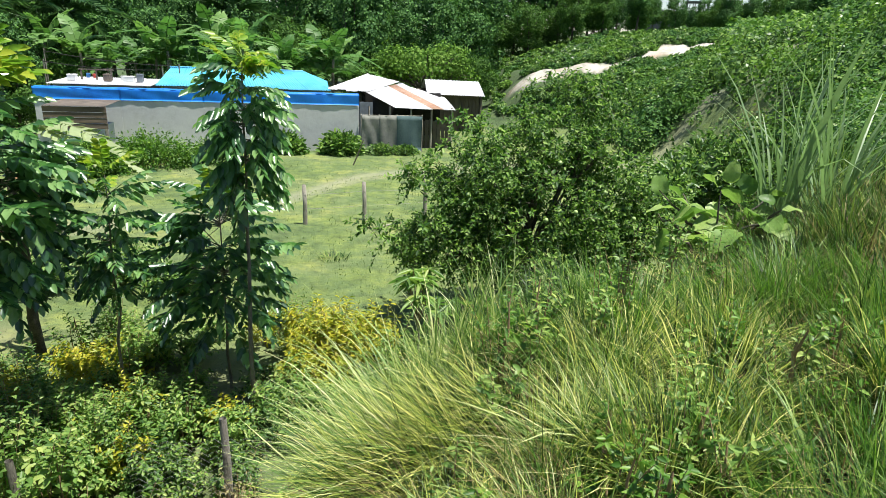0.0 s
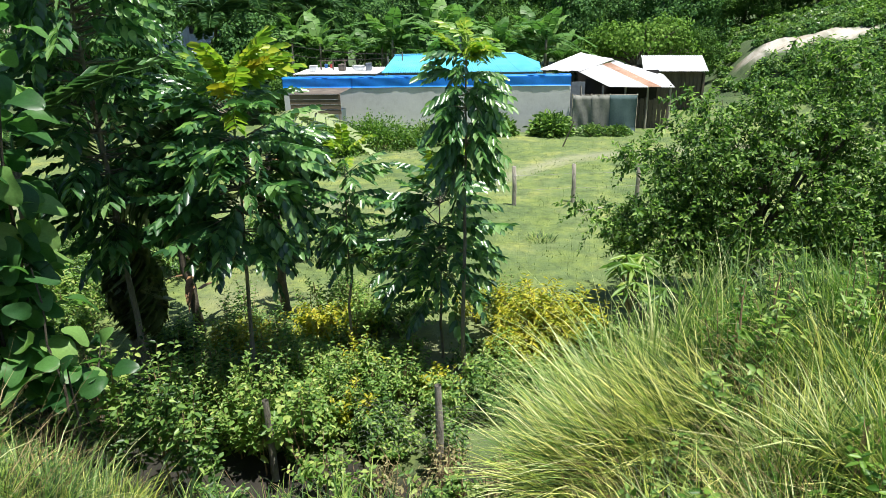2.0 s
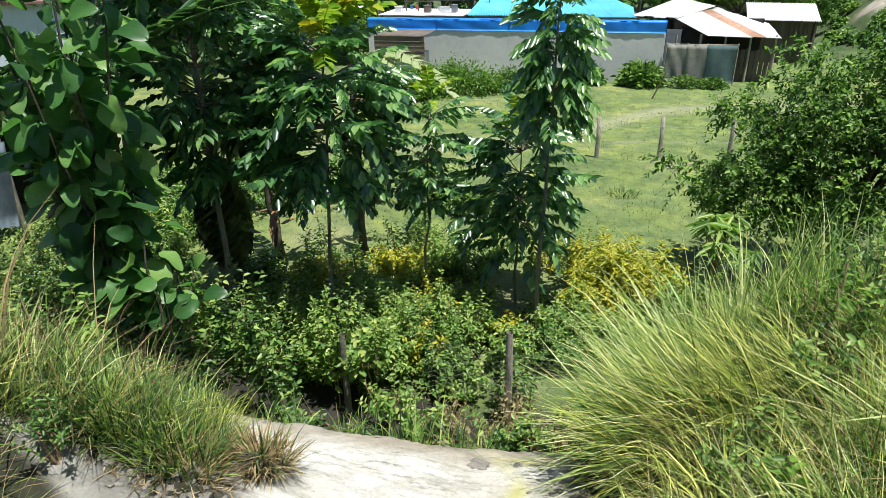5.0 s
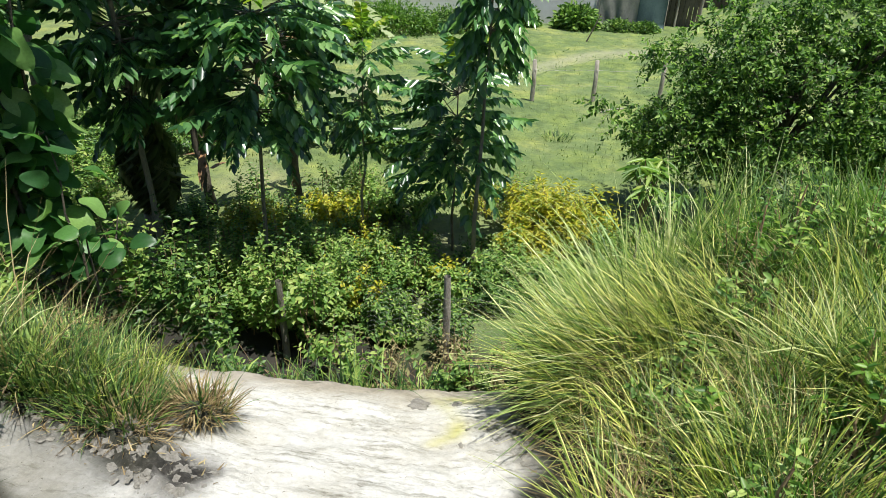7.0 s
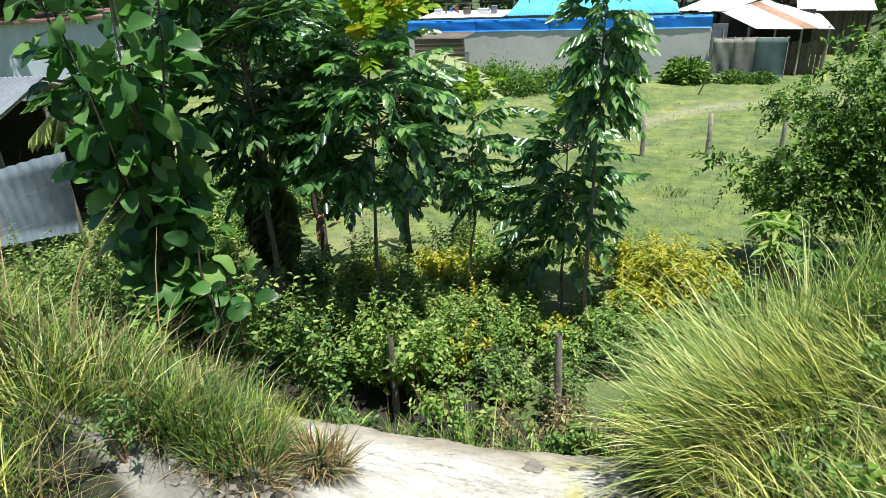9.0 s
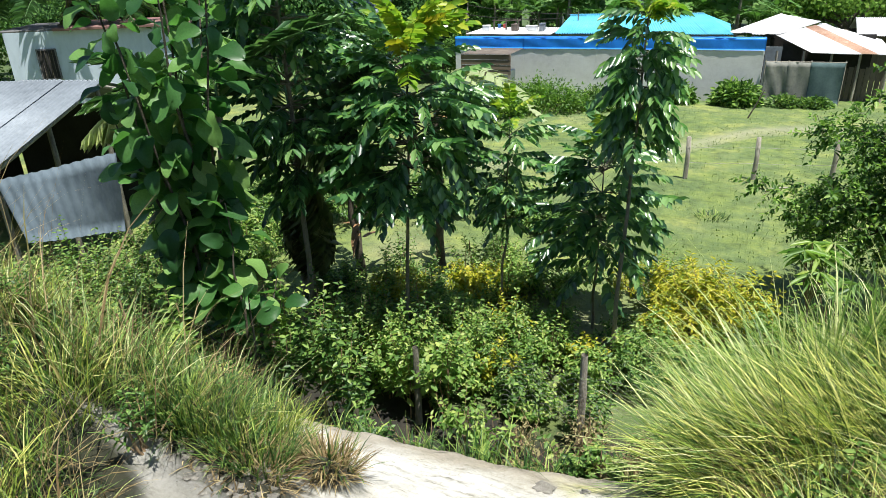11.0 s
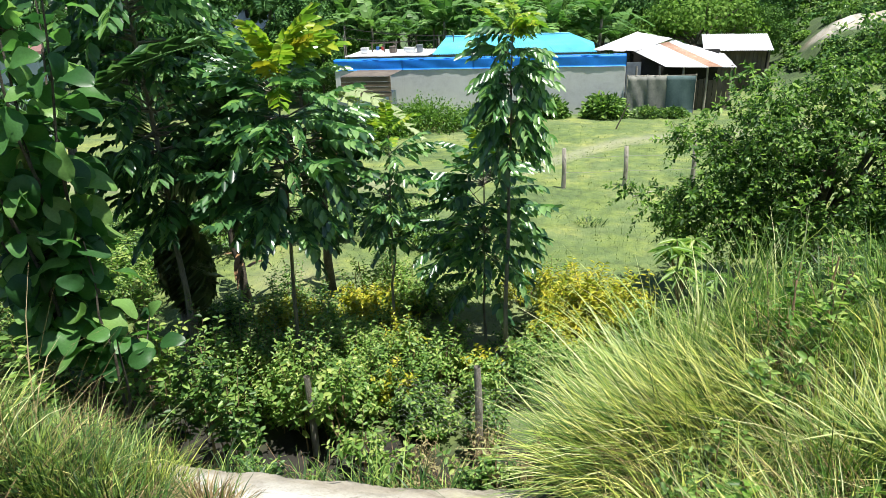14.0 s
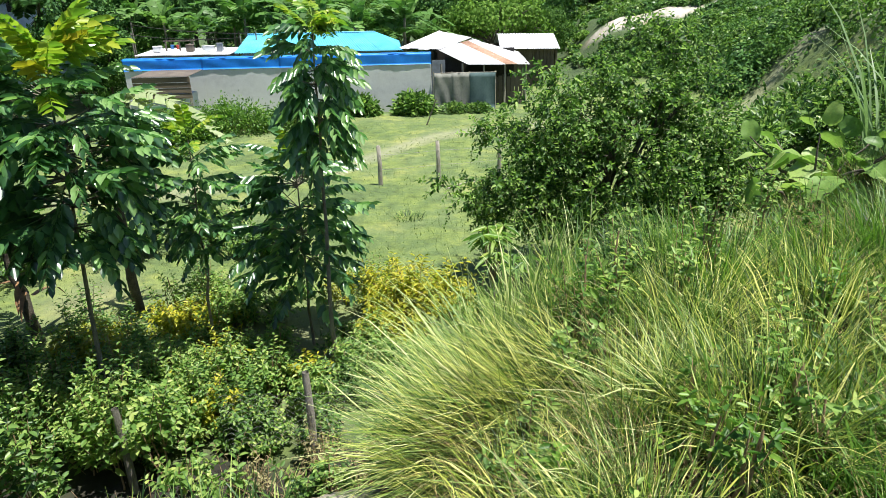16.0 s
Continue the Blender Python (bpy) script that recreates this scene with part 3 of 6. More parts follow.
# ---------------- boundary wall ----------------
wall_n = thing("wall_north", "long grey cement boundary wall capped with blue tarpaulin", "wall", kind="structure")
bays = [-10.6, -7.4, -4.2, -1.0, 2.25]
for a, b in zip(bays[:-1], bays[1:]):
    part("wall_panel", boxes("wall_panel", M_PLASTER, [((a, 28.55, -0.3), (b - 0.003, 28.75, 2.34))], 0.006), wall_n)
for a, b in zip(bays[:-1], bays[1:]):
    part("tarpaulin", sheet("tarpaulin", (a, 28.52, 2.0), (b, 28.52, 2.0), (b, 28.50, 2.46), (a, 28.50, 2.46), M_BLUE, 6, 0.004, 7, 0.006, int(b * 3) % 17, 10), wall_n, "blue tarpaulin strip")
    part("tarpaulin_top", sheet("tarpaulin_top", (a, 28.50, 2.47), (b, 28.50, 2.47), (b, 28.85, 2.48), (a, 28.85, 2.48), M_BLUE, 6, 0.004, 3, 0.004, 5, 10), wall_n, "blue tarpaulin strip")

# ---------------- house with the blue roof ----------------
hb = thing("house", "low house with a bright blue sheet metal roof behind the wall", "house")
roof_sheets(hb, (-6.3, 29.7, 2.52), (1.0, 29.7, 2.50), (-0.2, 32.5, 3.16), (-6.1, 32.5, 3.16), 8, [M_CYAN], 3)
roof_sheets(hb, (1.1, 35.3, 2.5), (-6.3, 35.3, 2.5), (-6.1, 32.5, 3.15), (-0.2, 32.5, 3.15), 8, [M_CYAN], 4)
roof_sheets(hb, (1.0, 29.7, 2.5), (1.1, 35.3, 2.5), (-0.2, 32.52, 3.16), (-0.2, 32.48, 3.16), 4, [M_CYAN], 5)
part("wall", boxes("wall", M_PLASTER, [((-6.0, 30.0, 0), (0.8, 35.0, 2.48))]), hb)
part("ridge_cap", boxes("ridge_cap", M_CYAN, [((-6.15, 32.40, 3.15), (-0.15, 32.60, 3.20))], 0.015), hb)

# ---------------- low white roof beside it, with clutter ----------------
hl = thing("outbuilding", "low outbuilding with a white corrugated iron roof", "outbuilding")
roof_sheets(hl, (-10.4, 29.4, 2.52), (-6.45, 29.4, 2.52), (-6.45, 32.4, 2.60), (-10.4, 32.4, 2.60), 5, [M_TIN], 9)
part("wall", boxes("wall", M_PLASTER, [((-10.2, 29.6, 0), (-6.6, 32.2, 2.48))]), hl)


def bucket(at, mat, label, r=0.09, h=0.16):
    bm = bmesh.new()
    bmesh.ops.create_cone(bm, cap_ends=True, segments=14, radius1=r * 0.8, radius2=r, depth=h, matrix=Matrix.Translation((0, 0, h / 2)))
    bmesh.ops.create_cone(bm, cap_ends=True, segments=14, radius1=r * 1.07, radius2=r * 1.07, depth=0.03, matrix=Matrix.Translation((0, 0, h - 0.01)))
    b = thing("bucket", label, "bucket", at, "buckets on the low roof")
    part("body", bm_mesh("bucket_body", bm, mat, False), b)
    part("handle", mesh_np("handle", *tube([(r * math.cos(a), 0, h + 0.04 * math.sin(a)) for a in np.linspace(0, math.pi, 8)], [0.008] * 8, 5), M_WIRE), b)


for x, y, m, lab in ((-9.9, 31.4, M_BUCKET_W, "white plastic bucket on the tin roof"), (-9.5, 31.9, M_BUCKET_B, "blue plastic bucket on the tin roof"), (-9.2, 31.8, M_BUCKET_R, "red plastic bucket on the tin roof"),
                     (-8.7, 31.9, M_BUCKET_R, "red plastic bucket on the tin roof"), (-7.9, 31.2, M_BUCKET_W, "white plastic bucket on the tin roof")):
    bucket((x, y, 2.525 + (y - 29.4) * 0.0267 + 0.035), m, lab)

tray = thing("rack", "low wooden drying rack with mixed things on the roof", "rack", (-8.9, 31.0, 2.60))
for dx in (-0.6, 0.0, 0.6):
    part("leg", boxes("leg", M_PLANK, [((dx - 0.03, -0.03, 0.0), (dx + 0.03, 0.03, 0.46))]), tray)
part("rail", boxes("rail", M_PLANK, [((-0.7, -0.035, 0.40), (0.7, -0.032 + 0.06, 0.45))]), tray)
for k, (x, w, h, m, lab) in enumerate(((-9.75, 0.34, 0.22, M_BUCKET_W, "white storage box on the tin roof"), (-8.35, 0.30, 0.26, M_PLANK, "dark wooden crate on the tin roof"), (-7.5, 0.42, 0.20, M_BUCKET_W, "white storage box on the tin roof"), (-7.05, 0.24, 0.30, M_TIN_GREY, "grey metal tin on the tin roof"))):
    z = 2.56 + (30.6 - 29.4) * 0.0267
    bx = thing("box", lab, "box", (x, 30.6, z), "boxes on the low roof")
    part("body", boxes("body", m, [((-w / 2, -0.14, 0), (w / 2, 0.14, h))], 0.012), bx)
    part("lid", boxes("lid", m, [((-w / 2 - 0.012, -0.152, h + 0.001), (w / 2 + 0.012, 0.152, h + 0.03))], 0.006), bx)
for k, (a, b) in enumerate((((-11.2, 32.0, 3.7), (-5.6, 31.6, 3.25)), ((-11.0, 31.2, 3.3), (-6.2, 31.0, 3.1)))):
    cb = thing("cable", "thin sagging cable strung above the low roof", "cable", group="cables")
    part("strand", mesh_np("strand", *tube(bent(a, b, 12, -0.12), [0.014] * 12, 5), M_DARK), cb)
    for q in (a, b):
        part("pole", mesh_np("pole", *tube([(q[0], q[1] + 0.02, 0), (q[0], q[1] + 0.02, q[2] + 0.1)], [0.04, 0.03], 6), M_POST_D), cb)

# ---------------- shed with white iron roofs ----------------
sw = thing("shed", "open wooden shed with patched white corrugated iron roofs", "shed")
roof_sheets(sw, (0.9, 30.4, 2.52), (2.7, 30.0, 2.46), (4.6, 33.0, 2.76), (3.0, 33.2, 3.08), 4, [M_TIN], 21)
roof_sheets(sw, (2.3, 36.4, 2.3), (0.9, 30.4, 2.52), (3.0, 33.2, 3.08), (3.1, 33.3, 3.08), 3, [M_TIN], 22)
roof_sheets(sw, (3.95, 29.15, 1.86), (6.75, 29.2, 1.80), (4.75, 32.8, 2.70), (2.6, 30.1, 2.48), 5, [M_TIN, M_TIN, M_TIN, M_RUST, M_TIN], 26)
roof_sheets(sw, (6.75, 29.2, 1.80), (7.3, 34.5, 1.9), (4.7, 34.2, 2.6), (4.7, 32.8, 2.70), 3, [M_TIN], 24)
# walls coloured near-black to paint the shade inside the open shed
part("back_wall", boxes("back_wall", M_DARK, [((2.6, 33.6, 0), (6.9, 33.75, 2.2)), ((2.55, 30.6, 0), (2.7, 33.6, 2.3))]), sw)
for x in np.linspace(2.75, 6.6, 5):
    part("post", mesh_np("post", *tube([(x, 29.35, 0), (x + 0.02, 29.37, 1.0), (x, 29.35, 1.9)], [0.05, 0.045, 0.045], 7), M_POST), sw)
for i, x in enumerate(np.arange(5.2, 6.7, 0.19)):
    part("plank", boxes("plank", M_PLANK, [((x, 29.55, 0.0), (x + 0.17, 29.58, 1.25 + 0.05 * (i % 3)))], 0.004), sw)
part("porch_wall", boxes("porch_wall", M_TIN_GREY, [((2.35, 29.55, 0), (2.95, 29.6, 2.05))]), sw, "grey tin panel")
# near-black panel added where only a shaded gap under the roof shows
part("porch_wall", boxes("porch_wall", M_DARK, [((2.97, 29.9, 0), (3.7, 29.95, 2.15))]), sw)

sb = thing("shed", "small brown shed with a white corrugated iron roof", "shed")
roof_sheets(sb, (6.5, 35.4, 1.98), (9.6, 34.8, 1.98), (9.95, 37.7, 2.60), (6.85, 38.4, 2.60), 4, [M_TIN], 31)
roof_sheets(sb, (10.3, 40.6, 1.9), (7.2, 41.4, 1.9), (6.85, 38.4, 2.60), (9.95, 37.7, 2.60), 4, [M_TIN], 32)
for i in range(14):
    s = i / 14
    part("plank", boxes("plank", M_PLANK, [((6.75 + 2.7 * s, 35.75 - 0.5 * s, 0), (6.75 + 2.7 * s + 0.185, 35.78 - 0.5 * s, 1.95))], 0.004), sb)
part("side_wall", boxes("side_wall", M_PLANK, [((6.8, 35.9, 0), (6.9, 40.8, 1.9)), ((9.5, 35.2, 0), (9.6, 40.2, 1.9)), ((6.9, 40.7, 0), (9.6, 40.8, 1.9))]), sb)

# ---------------- hanging sheets on poles ----------------
scr = thing("screen", "screen of grey sacking and dark green net hung on poles", "screen")
for a, b, m, sd in ((2.35, 3.15, M_SACK, 1), (3.13, 3.92, M_SACK, 2), (3.9, 5.05, M_NET, 3)):
    part("hanging_sheet", sheet("hanging_sheet", (a, 28.42, 0.06), (b, 28.42, 0.04), (b, 28.40, 1.58), (a, 28.40, 1.60), m, 2, 0.012, 9, 0.02, sd, 14), scr)
for x in (2.33, 3.14, 3.91, 5.06):
    part("pole", mesh_np("pole", *tube([(x, 28.46, 0), (x, 28.46, 1.66)], [0.028, 0.024], 6), M_POST), scr)
part("rail", mesh_np("rail", *tube([(2.3, 28.44, 1.60), (5.1, 28.44, 1.60)], [0.018, 0.018], 6), M_POST), scr)

# ---------------- board hut by the wall ----------------
hut = thing("hut", "small block hut with a brown board panel", "hut")
part("block_wall", boxes("block_wall", M_PLASTER, [((-9.5, 25.5, 0), (-7.5, 27.6, 1.25))], 0.01), hut)
for i in range(4):
    part("board", boxes("board", M_BROWN, [((-9.2, 25.40 - 0.01 * i, 1.27 + 0.2 * i), (-7.1, 25.44 - 0.01 * i, 1.455 + 0.2 * i))], 0.006), hut)
part("roof", sheet("roof", (-9.2, 25.34, 2.08), (-7.15, 25.34, 2.08), (-7.15, 27.6, 2.10), (-9.2, 27.6, 2.10), M_PLANK, 30, 0.012), hut)
part("post", boxes("post", M_POST, [((-7.25, 25.5, 0), (-7.15, 25.6, 2.06))], 0.01), hut)

# ---------------- pale two-storey house among the trees ----------------
ph = thing("house", "pale two-storey concrete house with columns among the trees", "house", (-22.5, 40.0, 0), rz=22)
part("wall", boxes("wall", M_PALE, [((-3.5, 0.6, 0), (3.5, 6, 6.3))]), ph)
part("roof_slab", boxes("roof_slab", M_PALE, [((-3.9, -1.3, 6.3), (3.9, 6.4, 6.55))], 0.02), ph)
part("balcony_slab", boxes("balcony_slab", M_PALE, [((-3.7, -1.2, 3.0), (3.7, 0.58, 3.2))], 0.02), ph)
for x in (-3.5, -1.2, 1.2, 3.5):
    part("column", boxes("column", M_PALE, [((x - 0.14, -1.1, 0), (x + 0.14, -0.82, 6.3))], 0.02), ph)
for x in (-2.3, 0.0, 2.3):
    for z in (1.0, 4.2):
        w = part("window", boxes("window", M_DARK, [((x - 0.6, 0.52, z), (x + 0.6, 0.62, z + 1.3))]), ph)
        part("frame", boxes("frame", M_PALE, [((x - 0.66, 0.50, z - 0.06), (x + 0.66, 0.56, z)), ((x - 0.66, 0.50, z + 1.3), (x + 0.66, 0.56, z + 1.36)), ((x - 0.03, 0.50, z), (x + 0.03, 0.56, z + 1.3))]), w)

# ---------------- pale house beyond the tin shed ----------------
lh = thing("house", "single-storey house with stained pale walls and barred window", "house", (-17.95, 15.75, 0), rz=40)
for lo, hi in (((-2.6, 0, 0), (2.6, 0.2, 3.75)), ((2.4, 0.202, 0), (2.6, 5, 3.75)), ((-2.6, 0.202, 0), (-2.4, 5, 3.75))):
    part("wall", boxes("wall", M_PALE, [(lo, hi)], 0.01), lh)
part("roof", boxes("roof", M_RED, [((-1.2, -0.2, 3.75), (2.8, 5.2, 3.84))], 0.01), lh, "dull red roof edge")
part("roof", boxes("roof", M_CONC, [((-2.8, 0.0, 3.75), (-1.22, 5.2, 3.80))], 0.01), lh)
wd = part("window", boxes("window", M_DARK, [((-1.78, -0.03, 2.35), (-1.3, 0.03, 3.2))]), lh)
part("frame", boxes("frame", M_CONC, [((-1.82, -0.05, 2.31), (-1.26, 0.0, 2.35)), ((-1.82, -0.05, 3.2), (-1.26, 0.0, 3.24)), ((-1.82, -0.05, 2.35), (-1.78, 0.0, 3.2)), ((-1.3, -0.05, 2.35), (-1.26, 0.0, 3.2))]), wd)
for i in range(4):
    part("bar", boxes("bar", M_BARK_DARK, [((-1.69 + 0.10 * i, -0.06, 2.35), (-1.675 + 0.10 * i, -0.04, 3.2))]), wd)

# ---------------- tin shed on the near side ----------------
ts = thing("shed", "open shed with a grey corrugated iron roof and hanging plastic sheet", "shed")
roof_sheets(ts, (-14.9, 4.5, 2.42), (-9.45, 5.85, 2.50), (-10.6, 9.1, 3.30), (-16.0, 7.6, 3.30), 7, [M_TIN_GREY], 41)
roof_sheets(ts, (-11.6, 12.0, 2.5), (-17.0, 10.5, 2.5), (-16.0, 7.6, 3.30), (-10.6, 9.1, 3.30), 7, [M_TIN_GREY], 42)
for p, q in (((-9.7, 6.1), 2.45), ((-10.15, 7.5), 2.85), ((-10.6, 9.0), 3.25), ((-11.2, 10.6), 2.85), ((-14.6, 4.8), 2.35)):
    part("post", mesh_np("post", *tube([(p[0], p[1], 0), (p[0], p[1], q)], [0.05, 0.045], 7), M_POST_D), ts)
part("rafter", mesh_np("rafter", *tube([(-9.5, 5.95, 2.44), (-10.62, 9.05, 3.22)], [0.04, 0.04], 6), M_POST), ts)
part("rafter", mesh_np("rafter", *tube([(-10.62, 9.05, 3.22), (-11.6, 11.9, 2.45)], [0.04, 0.04], 6), M_POST), ts)
# shade under the tin roof is painted into these walls
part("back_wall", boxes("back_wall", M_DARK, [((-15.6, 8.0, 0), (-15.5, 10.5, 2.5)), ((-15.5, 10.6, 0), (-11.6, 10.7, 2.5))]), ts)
part("lean_to_sheet", sheet("lean_to_sheet", (-8.85, 5.75, 1.50), (-8.10, 6.8, 1.40), (-7.93, 6.8, 2.66), (-9.55, 6.0, 2.32), M_SHEET, 11, 0.014, 7, 0.015, 8, 6), ts, "sagging grey plastic lean-to sheet")

# ---------------- far unfinished tower house with masts ----------------
fb = thing("building", "far dark unfinished concrete building with roof tower", "building", (84, 143, 6.0), rz=-30)
part("lower_block", boxes("lower_block", M_CONC, [((-7, 0, -2), (9, 10, 7.5))]), fb)
part("tower_slab", boxes("tower_slab", M_CONC, [((1.5, 0, 11.9), (7, 5, 12.3))]), fb)
for x in (1.8, 6.5):
    for y in (0.1, 4.5):
        part("tower_column", boxes("tower_column", M_CONC, [((x, y, 7.5), (x + 0.4, y + 0.4, 11.9))]), fb)
part("tower_slab", boxes("tower_slab", M_CONC, [((1.5, 0, 9.4), (7, 5, 9.7))]), fb)
for x in (-5.5, -2.5, 2.6, 4.6):
    part("window", boxes("window", M_DARK, [((x, -0.08, 4.6), (x + 1.2, 0.05, 6.2))]), fb)
for mx, my in ((88.2, 143.0), (93.5, 141.0)):
    mast = thing("mast", "far lattice steel mast behind the trees", "mast", (mx, my, 13.0), "masts")
    w0 = 0.9
    for sx, sy in ((-1, -1), (1, -1), (1, 1), (-1, 1)):
        part("leg", mesh_np("leg", *tube([(sx * w0, sy * w0, -8), (sx * 0.3, sy * 0.3, 24)], [0.12, 0.08], 5), M_STEEL), mast)
    for z in range(0, 24, 3):
        a = w0 - 0.6 * (z + 8) / 32
        for (x0, y0), (x1, y1) in (((-1, -1), (1, -1)), ((1, -1), (1, 1)), ((1, 1), (-1, 1)), ((-1, 1), (-1, -1))):
            part("brace", mesh_np("brace", *tube([(x0 * a, y0 * a, z), (x1 * a, y1 * a, z + 1.5)], [0.05, 0.05], 4), M_STEEL), mast)

# ---------------- fence posts on the field, leaning pole ----------------
fence = thing("fence", "row of weathered wooden fence posts with thin wire", "fence", kind="")
FP = [(-5.9, 16.6, 1.1), (-0.07, 16.87, 1.10), (1.54, 17.2, 1.10), (3.3, 17.5, 1.2)]
for x, y, h in FP:
    v, f = tube([(x, y, -0.2), (x + 0.01, y, h * 0.5), (x - 0.01, y, h - 0.02), (x - 0.01, y, h)], [0.062, 0.057, 0.055, 0.02], 9)
    part("post", mesh_np("post", v, f, M_POST), fence)
for z in (0.45, 0.85):
    for (x0, y0, _), (x1, y1, _) in zip(FP[1:-1], FP[2:]):
        part("wire", mesh_np("wire", *tube(bent((x0, y0 - 0.06, z), (x1, y1 - 0.06, z), 8, -0.02), [0.003] * 8, 4), M_WIRE), fence)
lp = thing("stick", "thin dark stick leaning in the field grass", "stick", (1.75, 25.2, 0))
part("stem", mesh_np("stem", *tube([(0, 0, -0.05), (0.25, 0.02, 0.55), (0.42, 0.03, 1.0)], [0.03, 0.025, 0.02], 6), M_BARK_DARK), lp)


fs = thing("stick", "pale dry stick lying in the field grass", "stick", (1.7, 16.2, 0))
part("stem", mesh_np("stem", *tube([(0, 0, 0.03), (0.35, 0.05, 0.12), (0.75, 0.12, 0.16)], [0.028, 0.024, 0.014], 6), M_POST), fs)


# ---------------- plants: kinds
def shoot_leaves(r, base, direction, length, per, leaf, ratio, droop=0.3, sag=0.25):
    """Leaves set spirally along leafy shoots; also the shoots' own lines, as arrays."""
    n = len(base)
    d = unit(direction)
    s = np.linspace(0.18, 1.0, per)
    line = lambda q: base[:, None] + d[:, None] * (length[:, None] * q)[..., None] + np.array((0, 0, -1.0)) * (sag * length[:, None] * q ** 2)[..., None]
    p = line(np.broadcast_to(s, (n, per))).reshape(-1, 3)
    u = unit(np.cross(d, np.array((0.3, 0.2, 1.0))))
    w = np.cross(d, u)
    a = (np.arange(per) * 2.4)[None] + r.uniform(0, 6.28, (n, 1))
    side = np.cos(a)[..., None] * u[:, None] + np.sin(a)[..., None] * w[:, None]
    out = (side * 0.85 + d[:, None] * 0.5).reshape(-1, 3)
    size = leaf * np.repeat(np.clip(1.25 - 0.55 * s, 0.5, 1.1)[None], n, 0).reshape(-1) * np.repeat(r.uniform(0.75, 1.25, n), per)
    dd = unit(out + r.normal(0, 0.25, out.shape) + np.array((0, 0, -droop)))
    nr = unit(r.normal(0, 0.4, out.shape) + np.array((0, 0, 0.9)))
    v, f = scatter(LEAF_V, LEAF_F, p, turned(dd, nr), np.stack([size * ratio, size, size], 1))
    q = line(np.broadcast_to(np.linspace(0, 1, 5), (n, 5)))
    pcs = [tube(q[i], np.linspace(0.0045, 0.0015, 5), 3) for i in range(n)]
    return (v, f), join(pcs)


def shoot_shrub(name, label, at, rad, shoots, per, leaf, ratio, mat, group="", seed=1, cat="shrub", droop=0.3, sag=0.22, stem_mat=None, open_=0.35, low=0.25):
    """Shrub of many leafy shoots that rise from its foot and from its stems."""
    r = np.random.default_rng(seed)
    ob = thing(name, label, cat, at, group)
    rx, ry, rz = rad
    tip = unit(r.normal(0, 1, (shoots, 3)))
    tip[:, 2] = low + (1 - low) * np.abs(tip[:, 2]) ** 0.7
    tip = tip * np.array(rad) * r.uniform(0.6, 1.12, (shoots, 1))
    b = np.stack([tip[:, 0] * open_, tip[:, 1] * open_, np.clip(tip[:, 2] * r.uniform(max(low - 0.25, 0.0), 0.65, shoots), 0.02, None)], -1)
    ln = np.linalg.norm(tip - b, axis=1) * 1.08
    leafs, twigs = shoot_leaves(r, b, tip - b + np.array((0, 0, 0.15 * rz)), ln, per, leaf, ratio, droop, sag)
    part("foliage", mesh_np("foliage", *leafs, mat), ob)
    tagged(part("branchwork", mesh_np("branchwork", *twigs, stem_mat or M_TWIG), ob), kind="stuff")
    for k in range(3):
        e = b[r.integers(shoots)] + (0, 0, 0.25 * rz)
        part("stem", mesh_np("stem", *tube(bent((r.normal(0, rx * 0.1), r.normal(0, ry * 0.1), -0.08), e, 5, 0.0, 0.015 * rz, r), np.linspace(0.012, 0.005, 5), 5), stem_mat or M_TWIG), ob)
    return ob


def shrub(name, label, at, rad, clusters, per, leaf, ratio, mat, group="", droop=0.2, seed=1, stem_mat=None, cat="shrub", stems=4, up=0.8):
    r = np.random.default_rng(seed)
    ob = thing(name, label, cat, at, group)
    c = unit(r.normal(0, 1, (clusters, 3)))
    c[:, 2] = np.abs(c[:, 2]) * 0.95 + 0.05
    c = c * (r.uniform(0.35, 1.0, (clusters, 1)) ** 0.6) * np.array(rad) * r.uniform(0.75, 1.12, (clusters, 1))
    spread = 0.16 * (rad[0] + rad[1] + rad[2]) / 3 + leaf * 0.5
    p = (c[:, None] + r.normal(0, spread * 0.62, (clusters, per, 3))).reshape(-1, 3)
    p[:, 2] = np.maximum(p[:, 2], 0.03)
    out = unit(p - np.array((0, 0, rad[2] * 0.3)))
    v, f = leaves_at(p, out, leaf, ratio, droop, 0.7, up, r)
    part("foliage", mesh_np("foliage", v, f, mat), ob)
    pcs = []
    for k in range(stems):
        e = c[r.integers(clusters)] * 0.92
        b0 = np.array((r.normal(0, rad[0] * 0.12), r.normal(0, rad[1] * 0.12), -0.08))
        pcs.append(tube(bent(b0, e, 6, 0.0, 0.02 * rad[2], r), np.linspace(0.012, 0.004, 6) * (1 + rad[2] * 0.5), 5))
    for pc in pcs:
        part("stem", mesh_np("stem", *pc, stem_mat or M_TWIG), ob)
    return ob


